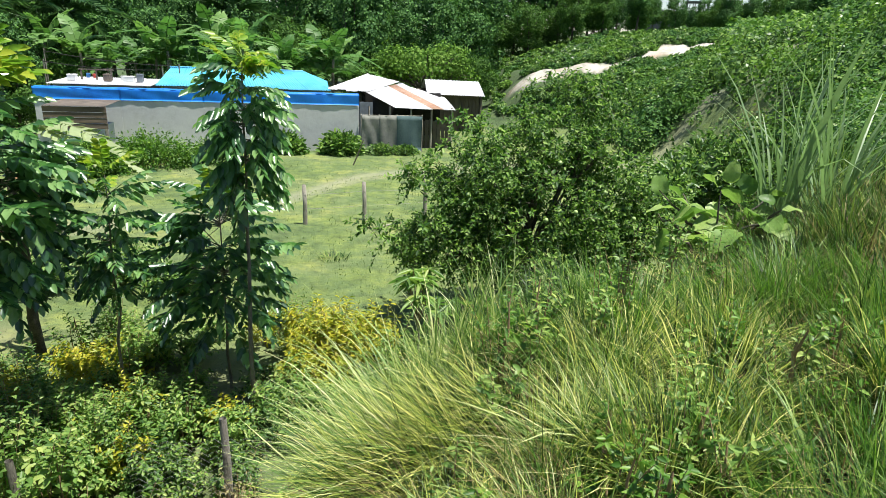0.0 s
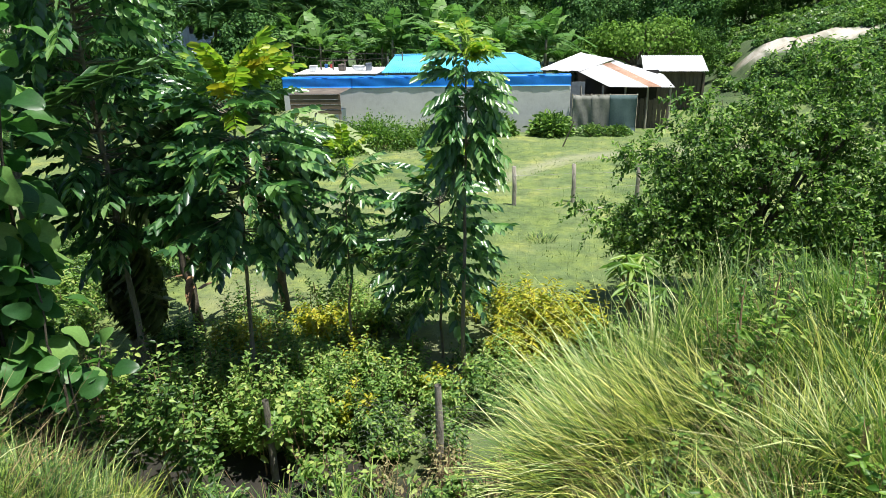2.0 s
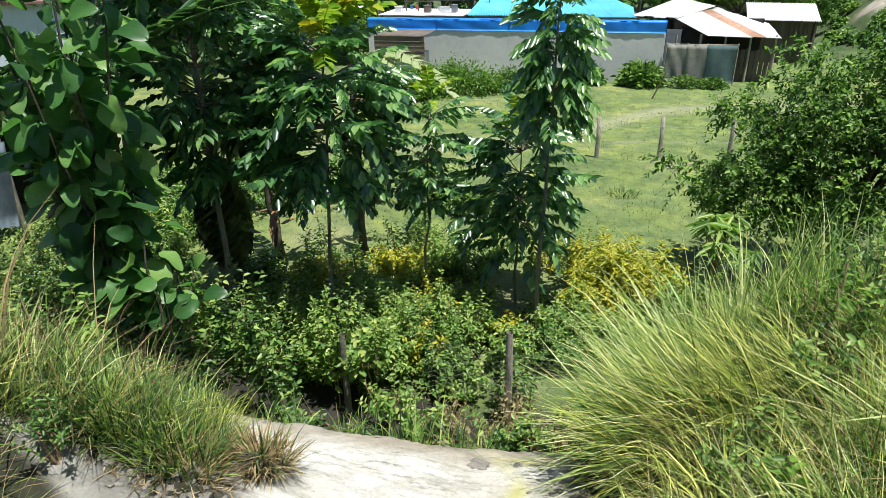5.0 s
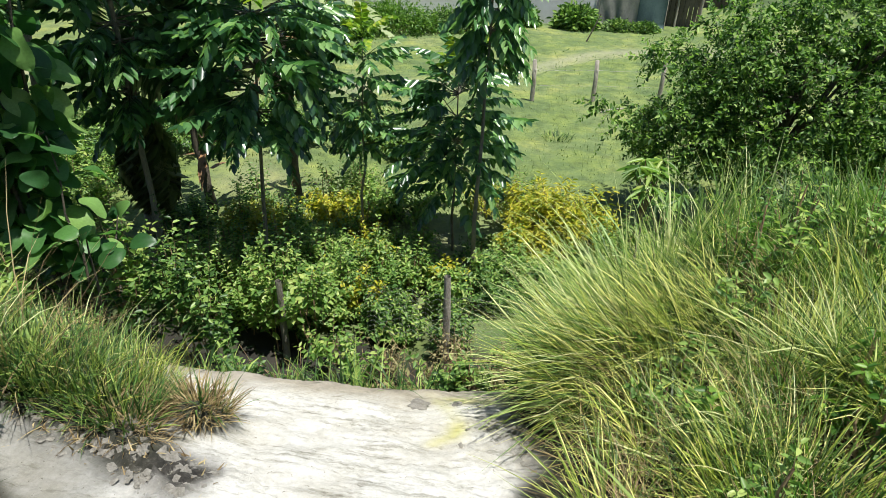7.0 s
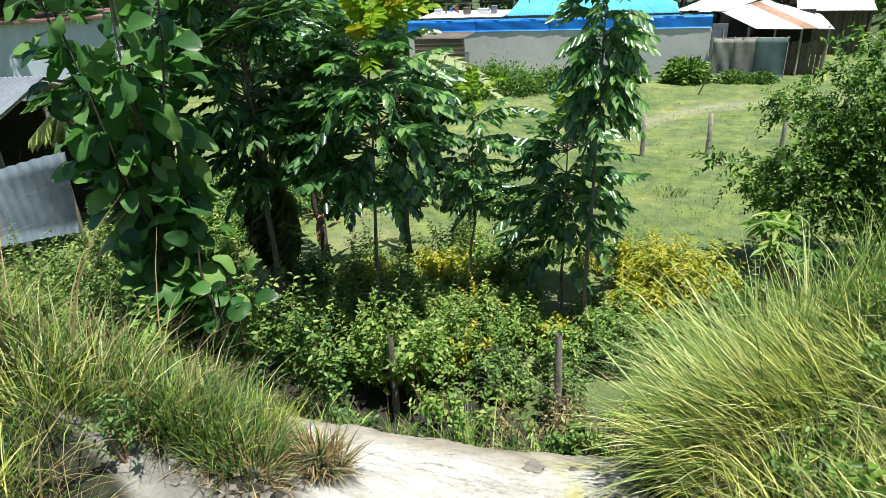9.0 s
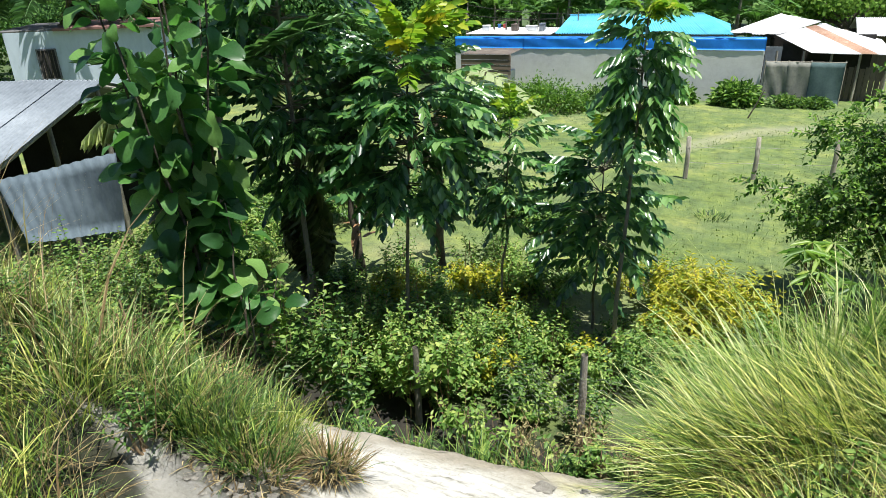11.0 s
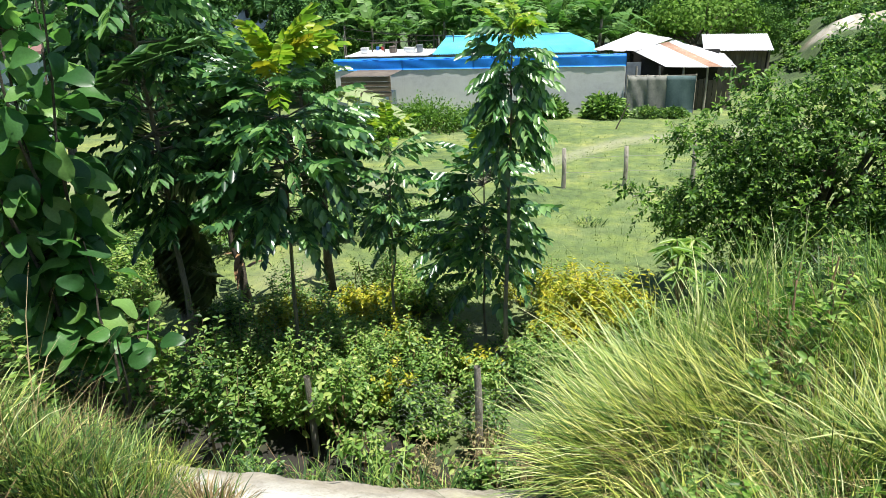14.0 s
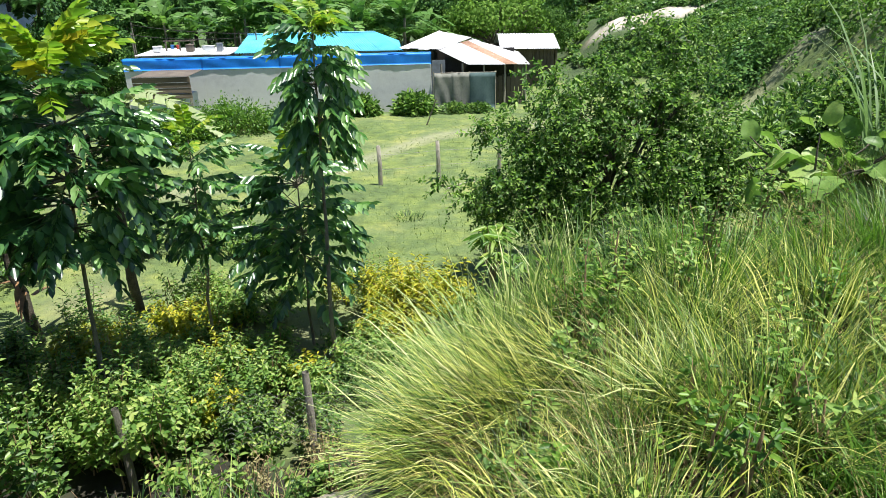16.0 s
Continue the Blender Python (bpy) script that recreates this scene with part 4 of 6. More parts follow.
def crown_tree(name, label, at, height, trunk_r, blobs, clusters, per, leaf, ratio, mat, bark, seed, group="", spread=0.35, fork=0.3, droop=0.25, limbs=10, sprays=False):
    """Tree with forked limbs and a crown of leaf clusters inside several overlapping ellipsoids."""
    r = np.random.default_rng(seed)
    ob = thing(name, label, "tree", at, group)
    w = np.array([b[3] * b[4] * b[5] for b in blobs], float) ** 0.7
    pick = r.choice(len(blobs), clusters, p=w / w.sum())
    bl = np.array(blobs, float)[pick]
    u = unit(r.normal(0, 1, (clusters, 3)))
    rad = r.uniform(0.25, 1.0, (clusters, 1)) ** 0.5 * r.uniform(0.8, 1.1, (clusters, 1))
    rad = np.where(r.random((clusters, 1)) < 0.12, rad * (1.0 if sprays else 1.22), rad)
    c = bl[:, :3] + u * rad * bl[:, 3:]
    if sprays:
        sub = np.sort(r.choice(clusters, clusters // 9, replace=False))[r.integers(clusters // 9, size=clusters)]
        u = unit(r.normal(0, 1, u.shape) + 0.6 * u[sub])
        c = c[sub] + u * r.uniform(0.05, 0.42, (clusters, 1)) * np.array((1.2, 1.2, 0.8))
    pcs = [tube(bent((0, 0, -0.2), (r.normal(0, 0.1), r.normal(0, 0.1), height * fork), 5, 0, 0.03, r), np.linspace(trunk_r * 1.25, trunk_r * 0.8, 5), 8)]
    top = pcs[0][0][-8:].mean(0)
    part("trunk", mesh_np("trunk", *pcs[0], bark), ob)
    for k in range(limbs):
        lim = []
        e = c[r.integers(clusters)]
        mid = bent(top, e, 6, 0.06 * height, 0.04 * height / 5, r)
        lim.append(tube(mid, np.linspace(trunk_r * 0.6, trunk_r * 0.1, 6), 6))
        for j in range(3):
            e2 = c[np.argsort(np.linalg.norm(c - mid[3 + j % 3], axis=1))[r.integers(1, 8)]]
            lim.append(tube(bent(mid[2 + j], e2, 4, 0.02, 0.02, r), np.linspace(trunk_r * 0.25, trunk_r * 0.05, 4), 5))
        part("limb", mesh_np("limb", *join(lim), bark), ob)
    if sprays:
        dr = unit(u + r.normal(0, 0.6, u.shape) + np.array((0, 0, 0.15)))
        (v, f), tw = shoot_leaves(r, c - dr * spread * 0.5, dr, r.uniform(0.6, 1.3, clusters) * spread, per, leaf, ratio, droop)
        tagged(part("branchwork", mesh_np("branchwork", *tw, M_GREENTWIG), ob), kind="stuff")
    else:
        p = (c[:, None] + r.normal(0, spread * 0.6, (clusters, per, 3)) * np.array((1, 1, 0.7))).reshape(-1, 3)
        out = unit(p - np.repeat(c, per, axis=0) + 0.35 * np.repeat(u, per, axis=0))
        dd = unit(np.cross(out, r.normal(0, 1, out.shape)) + 0.3 * out)
        ln = leaf * r.uniform(0.65, 1.25, len(p))
        v, f = scatter(FAR_V, FAR_F, p, turned(dd, out + r.normal(0, 0.35, out.shape) + np.array((0, 0, 0.3))), np.stack([ln * 0.95, ln, ln], 1))
    part("crown", mesh_np("crown", v, f, mat), ob)
    return ob


def hanging_frond(name, pairs, mat, leaflet, wid, seed, sag=0.45, hang=0.9):
    """Feathered leaf of unit length along y whose long leaflets hang like fingers from an arching rib."""
    r = np.random.default_rng(seed)
    q = np.repeat(np.linspace(0.25, 1.0, pairs), 2)
    side = np.tile((1.0, -1.0), pairs)
    cv = lambda t: np.stack([0 * t, t * (1 - 0.25 * sag * t), 0.10 * t - sag * t ** 2], -1)
    pos = cv(q)
    d = np.stack([side * 0.62, 0.15 + 0.55 * q, np.full(len(q), -hang)], -1) + r.normal(0, 0.14, (len(q), 3))
    nrm = np.stack([side * 0.55, np.full(len(q), 0.3), np.full(len(q), 0.9)], -1) + r.normal(0, 0.16, (len(q), 3))
    ln = leaflet * (0.72 + 0.42 * np.sin(q * 2.6)) * r.uniform(0.85, 1.12, len(q))
    v, f = scatter(LEAF_V, LEAF_F, pos, turned(d, nrm), np.stack([ln * wid, ln, ln], 1))
    rib = tube(cv(np.linspace(0, 1, 6)), np.linspace(0.011, 0.004, 6), 4)
    return mesh_np(name, *join([(v, f), rib]), mat)


FROND_D = [hanging_frond("frond", 7, M_MAHO, 0.27, 0.58, i, 0.12 + 0.06 * i, 0.15 + 0.14 * i) for i in range(6)]
FROND_H = [hanging_frond("frond", 6, M_MAHO, 0.33, 0.52, 30 + i, 0.30 + 0.12 * i, 0.55 + 0.18 * i) for i in range(5)]
FROND_S = [hanging_frond("frond", 8, M_MAHO, 0.22, 0.62, 40 + i, 0.25 + 0.14 * i, 0.35 + 0.2 * i) for i in range(5)]
FROND_Y = [hanging_frond("frond", 8, M_MAHO_TOP, 0.25, 0.60, 10 + i, 0.25 + 0.1 * i, 0.35) for i in range(3)]
FROND_G = [hanging_frond("frond", 7, M_GOLD, 0.27, 0.60, 20 + i, 0.5, 0.5) for i in range(2)]


def place_part(ob, m3, p, s):
    ob.matrix_basis = Matrix.LocRotScale(Vector(p), Matrix([[float(a) for a in row] for row in m3]).to_quaternion(), Vector((s, s, s)))
    return ob


def feather_tree(label, at, height, lean, z0, profile, count, flen, trunk_r, seed, young=0, gold=0, bark=None, fronds=FROND_D, tier=0.3):
    """Young timber tree with feathered leaves in tiers. profile: crown radius at even steps from z0 to the top."""
    r = np.random.default_rng(seed)
    ob = thing("tree", label, "tree", at, "young timber trees")
    pts = bent((0, 0, -0.2), (lean[0], lean[1], height - 0.05), 9, 0, 0.012, r)
    part("trunk", mesh_np("trunk", *tube(pts, np.linspace(trunk_r, trunk_r * 0.25, 9), 8), bark or M_BARK), ob)
    zs = np.linspace(0, 1, count) + r.normal(0, 0.03, count)
    tiers = max(3, round((height - z0) / tier))
    zs = z0 + (height - z0) * np.clip(np.round(zs * tiers) / tiers + r.normal(0, 0.012, count), 0, 1)
    for i, z in enumerate(zs):
        s = (z - z0) / (height - z0)
        rad = np.interp(s, np.linspace(0, 1, len(profile)), profile) * r.uniform(0.75, 1.15)
        a = r.uniform(0, 6.283)
        tilt = np.interp(s, [0, 0.7, 1.0], [0.05, 0.2, 0.75]) + r.normal(0, 0.26)
        d = np.array((math.cos(a) * math.cos(tilt), math.sin(a) * math.cos(tilt), math.sin(tilt)))
        base = np.array((np.interp(z, pts[:, 2], pts[:, 0]), np.interp(z, pts[:, 2], pts[:, 1]), z))
        fl = min(flen, max(rad, 0.22)) * r.uniform(0.85, 1.15)
        start = base + d * max(rad - fl, 0.0) * 0.8
        if i >= count - young:
            me, lab = FROND_Y[r.integers(3)], "young yellow-green leaf"
        elif gold and i in (count - young - 2, count - young - 5)[:gold]:
            me, lab = FROND_G[r.integers(2)], "fading yellow leaf"
        else:
            me, lab = fronds[r.integers(len(fronds))], ""
        place_part(part("frond", me, ob, lab), turned(d, (0, 0, 1)), start, fl)
        if rad - fl > 0.12:
            part("twig", mesh_np("twig", *tube([base, start], [trunk_r * 0.3, trunk_r * 0.2], 4), M_BARK), ob)
    return ob


# ---------------- young timber trees ----------------
feather_tree("tall slender young timber tree with drooping dark leaves", (-0.70, 7.6, gz(-0.70, 7.6)), 4.62, (0.09, 0.02), 3.1, [0.46, 0.58, 0.60, 0.56, 0.54, 0.50, 0.46], 105, 0.46, 0.034, 1, young=14, fronds=FROND_H, tier=0.2)
feather_tree("bushy young timber tree with dark feathered leaves", (-1.08, 8.5, gz(-1.1, 8.5)), 2.80, (0.0, 0.0), 1.1, [0.85, 1.12, 1.15, 1.05, 0.90, 0.6], 120, 0.62, 0.026, 2, young=7, fronds=FROND_D + FROND_S, tier=0.32)
feather_tree("slim young timber tree with light green top", (-2.36, 8.0, gz(-2.4, 8.0)), 3.25, (0.10, 0.0), 1.75, [0.42, 0.60, 0.68, 0.62, 0.50], 74, 0.52, 0.026, 3, young=9, fronds=FROND_D + FROND_S, tier=0.30)
feather_tree("young timber tree with yellow-green crown tip and yellow leaves", (-3.42, 6.95, gz(-3.42, 6.95)), 4.15, (0.22, 0.0), 2.5, [0.85, 1.10, 1.14, 1.08, 0.95, 0.8], 175, 0.68, 0.036, 4, young=18, gold=2, fronds=FROND_S + FROND_D[:3], tier=0.30)
feather_tree("tall dense dark timber tree with hanging leaves", (-4.72, 6.7, gz(-4.7, 6.7)), 6.4, (0.02, 0.0), 2.45, [0.6, 0.9, 1.0, 1.02, 1.0, 0.95, 0.7], 270, 0.60, 0.045, 5, young=20, fronds=FROND_S + FROND_H[:2], tier=0.26)


# ---------------- broad-leaved teak ----------------
def round_leaf(name, mat, seed, wav=0.05):
    """Big oval leaf of unit length along y with a sunk midrib and waved rim."""
    r = np.random.default_rng(seed)
    rows = 0.5 - 0.5 * np.cos(np.linspace(0.0, np.pi, 12))
    half = 0.37 * np.sqrt(np.clip(1 - (2 * rows - 1) ** 2, 0, 1)) * (1.12 - 0.24 * rows)
    half[0], half[-1] = 0.02, 0.01
    cols = np.array([-1, -0.5, 0, 0.5, 1.0])
    y = np.repeat(rows[:, None], 5, 1)
    x = half[:, None] * cols[None]
    z = 0.24 * np.abs(x) - 0.42 * y ** 2 + wav * np.sin(rows[:, None] * r.uniform(7, 11) + cols[None] * 3) * np.abs(cols[None])
    i = np.arange(60).reshape(12, 5)
    f = np.stack([i[:-1, :-1], i[:-1, 1:], i[1:, 1:], i[1:, :-1]], -1).reshape(-1, 4)
    return mesh_np(name, np.stack([x, y, z], -1).reshape(-1, 3), f, mat, True)


TEAK_LEAF = [round_leaf("leaf", M_TEAK, i) for i in range(4)]
M_TEAK_RED = leafy("reddish_young_leaf", [(0.20, 0.09, 0.05), (0.30, 0.15, 0.08)], 0.4, 0.45)
TEAK_RED = round_leaf("leaf", M_TEAK_RED, 9)


M_TEAK_PALE = leafy("pale_teak_leaf", [(0.10, 0.20, 0.045), (0.19, 0.32, 0.07), (0.33, 0.45, 0.13)], 0.42, 0.45, "object", spec=0.35)
TEAK_PALE = [round_leaf("leaf", M_TEAK_PALE, 40 + i) for i in range(3)]


def teak(label, at, height, stems, leaf, gap, seed, red=0, z_first=0.4, out=0.45, kinds=TEAK_LEAF):
    r = np.random.default_rng(seed)
    ob = thing("tree", label, "tree", at)
    for k in range(stems):
        h = height * (1.0 if k == 0 else r.uniform(0.5, 1.0))
        a = r.uniform(0, 6.28)
        tip = (out * math.cos(a) * (k > 0), out * math.sin(a) * (k > 0), h)
        pts = bent((0.0, 0.0, -0.2) if k == 0 else (0, 0, 0.35 * height * r.uniform(0.3, 0.9)), tip, 9, 0.0, 0.02, r)
        part("stem", mesh_np("stem", *tube(pts, np.linspace(0.024, 0.006, 9), 7), M_BARK_DARK), ob)
        z, i = max(z_first, 0.0 if k == 0 else pts[1, 2]), 0
        while z < h:
            b = np.array([np.interp(z, pts[:, 2], pts[:, j]) for j in range(3)])
            turn = i * 1.57 + r.normal(0, 0.25)
            for sgn in (0, math.pi):
                t = turn + sgn
                el = np.interp(z / h, [0, 0.8, 1], [-0.45, -0.2, 0.7]) + r.normal(0, 0.45)
                d = np.array((math.cos(t) * math.cos(el), math.sin(t) * math.cos(el), math.sin(el)))
                s = leaf * r.uniform(0.7, 1.15) * np.interp(z / h, [0, 0.75, 1], [1, 1, 0.6])
                stalk = r.uniform(0.02, 0.22)
                top = red and k == 0 and z > h - gap * red
                place_part(part("leaf", TEAK_RED if top else kinds[r.integers(len(kinds))], ob, "reddish young leaf" if top else ""), turned(d + r.normal(0, 0.2, 3), (d[0] * r.uniform(0.0, 1.3) + r.normal(0, 0.3), d[1] * r.uniform(0.0, 1.3) + r.normal(0, 0.3), 0.8)), b + d * stalk, s)
            z += gap * r.uniform(0.8, 1.2)
            i += 1
    return ob


teak("young teak tree with large round green leaves", (-4.70, 4.9, gz(-4.70, 4.9)), 5.9, 9, 0.31, 0.135, 3, red=1, z_first=1.9, out=0.62)
teak("low teak sapling with large pale green leaves", (-4.25, 4.75, gz(-4.25, 4.75)), 2.9, 5, 0.34, 0.15, 13, z_first=1.7, out=0.4)
teak("young teak sapling with large pale leaves on the bank edge", (4.15, 5.6, gz(4.15, 5.6)), 0.85, 10, 0.34, 0.13, 5, z_first=0.15, out=0.6, kinds=TEAK_PALE)
teak("young teak sapling with large leaves on the bank slope", (3.35, 5.5, gz(3.35, 5.5)), 0.6, 6, 0.32, 0.12, 6, z_first=0.1, out=0.4)

# ---------------- citrus tree in the field ----------------
citrus = crown_tree("tree", "wide rounded citrus tree full of small leaves and pale fruit", (3.95, 10.3, 0), 4.7, 0.11,
                    [(-1.45, 0, 2.0, 1.35, 1.2, 1.15), (0, 0, 2.2, 1.9, 1.6, 1.5), (1.5, 0, 2.1, 1.3, 1.2, 1.0), (2.15, 0, 1.5, 0.75, 0.8, 0.5), (-2.1, 0, 1.75, 0.5, 0.6, 0.40), (0.6, 0, 3.4, 1.0, 0.8, 0.85), (0.85, 0, 4.1, 0.35, 0.35, 0.6), (0.3, 0.1, 3.9, 0.3, 0.3, 0.5), (-0.6, 0, 3.0, 1.2, 1.0, 0.8), (0, -0.7, 1.6, 1.9, 1.1, 0.95)],
                    3000, 14, 0.092, 0.58, M_CITRUS, M_BARK_DARK, 11, spread=0.42, fork=0.22, limbs=14, sprays=True)
r9 = np.random.default_rng(3)
for k in range(11):
    a, e = r9.uniform(3.6, 6.0), r9.uniform(0.0, 1.2)
    bm = bmesh.new()
    bmesh.ops.create_icosphere(bm, subdivisions=2, radius=0.036, matrix=Matrix.Diagonal((1, 1, 1.08, 1)))
    part("fruit", bm_mesh("fruit", bm, M_FRUIT, True), citrus, "", pose(1.9 * math.cos(a) * math.cos(e) * r9.uniform(0.7, 1.1), 1.6 * math.sin(a) * math.cos(e), 2.2 + 1.5 * math.sin(e)))

# ---------------- banana plants ----------------
def banana_leaf(name, mat, seed, torn=9, wid=0.19, sag=0.5):
    """Paddle leaf of unit length along y, arching over, split into ribbons."""
    r = np.random.default_rng(seed)
    pcs = []
    cv = lambda q: np.array((0, q * (1 - 0.25 * q), 0.28 * q - sag * q * q))
    for sgn in (-1, 1):
        cuts = np.sort(np.concatenate([[0.12], r.uniform(0.15, 0.97, torn), [1.0]]))
        for a, b in zip(cuts[:-1], cuts[1:]):
            hw = lambda q: wid * math.sin(math.pi * min(1.0, 0.12 + 0.86 * q)) ** 0.6
            dr = r.uniform(0.15, 0.7)
            g = 0.12 * (b - a)
            pa, pb = cv(a + g), cv(b - g)
            ea = cv(a + g) + np.array((sgn * hw(a) * math.cos(dr), 0.03, -hw(a) * math.sin(dr)))
            eb = cv(b - g) + np.array((sgn * hw(b) * math.cos(dr), 0.05, -hw(b) * math.sin(dr)))
            ma, mb = (pa + ea) / 2 + (0, 0, 0.012), (pb + eb) / 2 + (0, 0, 0.012)
            pcs.append((np.array([pa, pb, mb, ma, eb, ea]), np.array([(0, 1, 2, 3), (3, 2, 4, 5)])))
    pcs.append(tube([cv(q) for q in np.linspace(0, 1, 7)], np.linspace(0.014, 0.004, 7), 5))
    return mesh_np(name, *join(pcs), mat)


BAN = [banana_leaf("leaf", M_BANANA, i, 9 + 4 * i, 0.17, 0.55 + 0.3 * i) for i in range(3)]
BAN_P = banana_leaf("leaf", M_BANANA_P, 7, 30, 0.15, 1.0)


def banana(label, at, height, n, leaf, seed, dry=0, group="banana plants"):
    r = np.random.default_rng(seed)
    ob = thing("banana_plant", label, "plant", at, group)
    part("stem", mesh_np("stem", *tube(bent((0, 0, -0.1), (r.normal(0, 0.08), r.normal(0, 0.08), height), 6, 0, 0.02, r), np.linspace(0.09, 0.05, 6), 8), M_BARK_DARK if dry else M_BARK), ob)
    for i in range(n):
        a = i * 2.4 + r.normal(0, 0.3)
        el = r.uniform(0.5, 1.35)
        d = (math.cos(a) * math.cos(el), math.sin(a) * math.cos(el), math.sin(el))
        place_part(part("leaf", BAN[r.integers(3)], ob), turned(d, (0, 0, 1)), (0, 0, height * r.uniform(0.88, 1.0)), leaf * r.uniform(0.75, 1.1))
    for i in range(dry):
        a = r.uniform(0, 6.28)
        v, f = blades(np.array([[0.10 * math.cos(a), 0.1 * math.sin(a), height * r.uniform(0.5, 0.95)]]), np.array([a]), np.array([1.6]), np.array([1.3]), np.array([r.uniform(0.5, 0.9)]), np.array([0.10]))
        part("dry_leaf", mesh_np("dry_leaf", v, f, M_BANANA_D), ob, "dry brown hanging leaf")
    return ob


b1 = banana("banana plant with reddish dry sheaths behind the saplings", (-4.05, 9.9, 0), 3.3, 1, 1.0, 2, dry=7)
place_part(part("leaf", BAN_P, b1, "pale torn drooping leaf"), turned((0.86, -0.22, 0.46), (0, 0, 1)), (0.28, -0.35, 3.42), 1.75)
place_part(part("leaf", BAN_P, b1, "pale torn drooping leaf"), turned((0.80, -0.35, 0.50), (0, 0, 1)), (0.28, -0.4, 3.40), 1.2)
banana("banana plant with reddish dry sheaths behind the saplings", (-5.2, 9.0, 0), 1.5, 4, 1.2, 5, dry=6)
rb = np.random.default_rng(17)
protos = [banana("tall banana plant with ragged green leaves near the trees", (-60, 60 + 4 * i, 0), 2.2 + 0.5 * i, 8, 2.2, 30 + i) for i in range(3)]
for k in range(36):
    az = radians(rb.uniform(-24, 6))
    d = rb.uniform(36.5, 43)
    s = rb.uniform(0.9, 1.45)
    o = copy_thing(protos[k % 3], pose(d * math.sin(az), d * math.cos(az), 0, 0, 0, rb.uniform(0, 360)))
    o.scale = (s, s, s)


# ---------------- coconut palms ----------------
def palm_frond(name, mat, seed, pairs=38, ln=0.24, sag=0.5, hang=0.35, wid=0.065):
    r = np.random.default_rng(seed)
    s = np.linspace(0.16, 1.0, pairs)
    cv = lambda q: np.stack([0 * q, q * (1 - 0.18 * q), -sag * q ** 2], -1)
    pcs = [tube(cv(np.linspace(0, 1, 8)), np.linspace(0.014, 0.003, 8), 4)]
    for sgn in (-1, 1):
        p = cv(s)
        L = ln * np.sin(np.linspace(0.8, 2.8, pairs)) * r.uniform(0.85, 1.1, pairs) + 0.05
        d = np.stack([np.full(pairs, sgn * 0.8), np.full(pairs, 0.55), np.full(pairs, -hang)], -1) + r.normal(0, 0.10, (pairs, 3))
        nr = np.tile((0.0, 0.1, 1.0), (pairs, 1)) + r.normal(0, 0.2, (pairs, 3))
        pcs.append(scatter(LEAF_V * np.array((1, 1, 1.5)), LEAF_F, p, turned(d, nr), np.stack([L * wid, L, L], 1)))
    return mesh_np(name, *join(pcs), mat)


PALM = [palm_frond("frond", M_PALM, i, sag=0.45 + 0.12 * i) for i in range(3)]
PALM_P = palm_frond("frond", M_PALM_PALE, 8, 46, 0.30, sag=0.52, hang=1.35, wid=0.05)
M_PALM_OLD = leafy("old_palm_leaflet", [(0.10, 0.14, 0.05), (0.21, 0.26, 0.10), (0.36, 0.36, 0.16)], 0.35, 0.5)
PALM_O = palm_frond("frond", M_PALM_OLD, 12, 46, 0.32, sag=0.25, hang=0.8, wid=0.04)
PALM_D = palm_frond("frond", M_DRY, 9, 46, 0.30, sag=0.2, hang=0.9, wid=0.035)


def palm(label, at, height, n, flen, seed, dead=0, extra=(), tr=0.10, old=None):
    r = np.random.default_rng(seed)
    ob = thing("palm_tree", label, "palm", at, "coconut palms")
    pts = bent((0, 0, -0.2), (r.normal(0, 0.15), r.normal(0, 0.15), height), 7, 0, 0.02, r)
    part("trunk", mesh_np("trunk", *tube(pts, np.linspace(tr * 1.3, tr * 0.7, 7), 9), M_BARK), ob)
    for i in range(n):
        a = i * 2.4 + r.normal(0, 0.2)
        el = np.interp(i / n, [0, 1], [1.3, 0.05]) + r.normal(0, 0.1)
        d = (math.cos(a) * math.cos(el), math.sin(a) * math.cos(el), math.sin(el))
        place_part(part("frond", PALM[r.integers(3)], ob), turned(d, (0, 0, 1) if el < 1.2 else (-d[0], -d[1], 0.4)), pts[-1], flen * r.uniform(0.85, 1.1))
    for i in range(dead):
        a = r.uniform(0, 6.28)
        d = (math.cos(a) * (0.5 if old else 0.30), math.sin(a) * (0.5 if old else 0.30), -1.0)
        place_part(part("dead_frond", old or PALM_D, ob, "old olive green hanging frond" if old else "dead brown hanging frond"), turned(d, (math.cos(a), math.sin(a), 0.2)), pts[-1] - (0, 0, 0.1), flen * r.uniform(0.7, 0.95))
    for a, el, me, lab, size in extra:
        d = (math.cos(a) * math.cos(el), math.sin(a) * math.cos(el), math.sin(el))
        place_part(part("frond", me, ob, lab), turned(d, (0, 0, 1)), pts[-1], flen * size)
    return ob


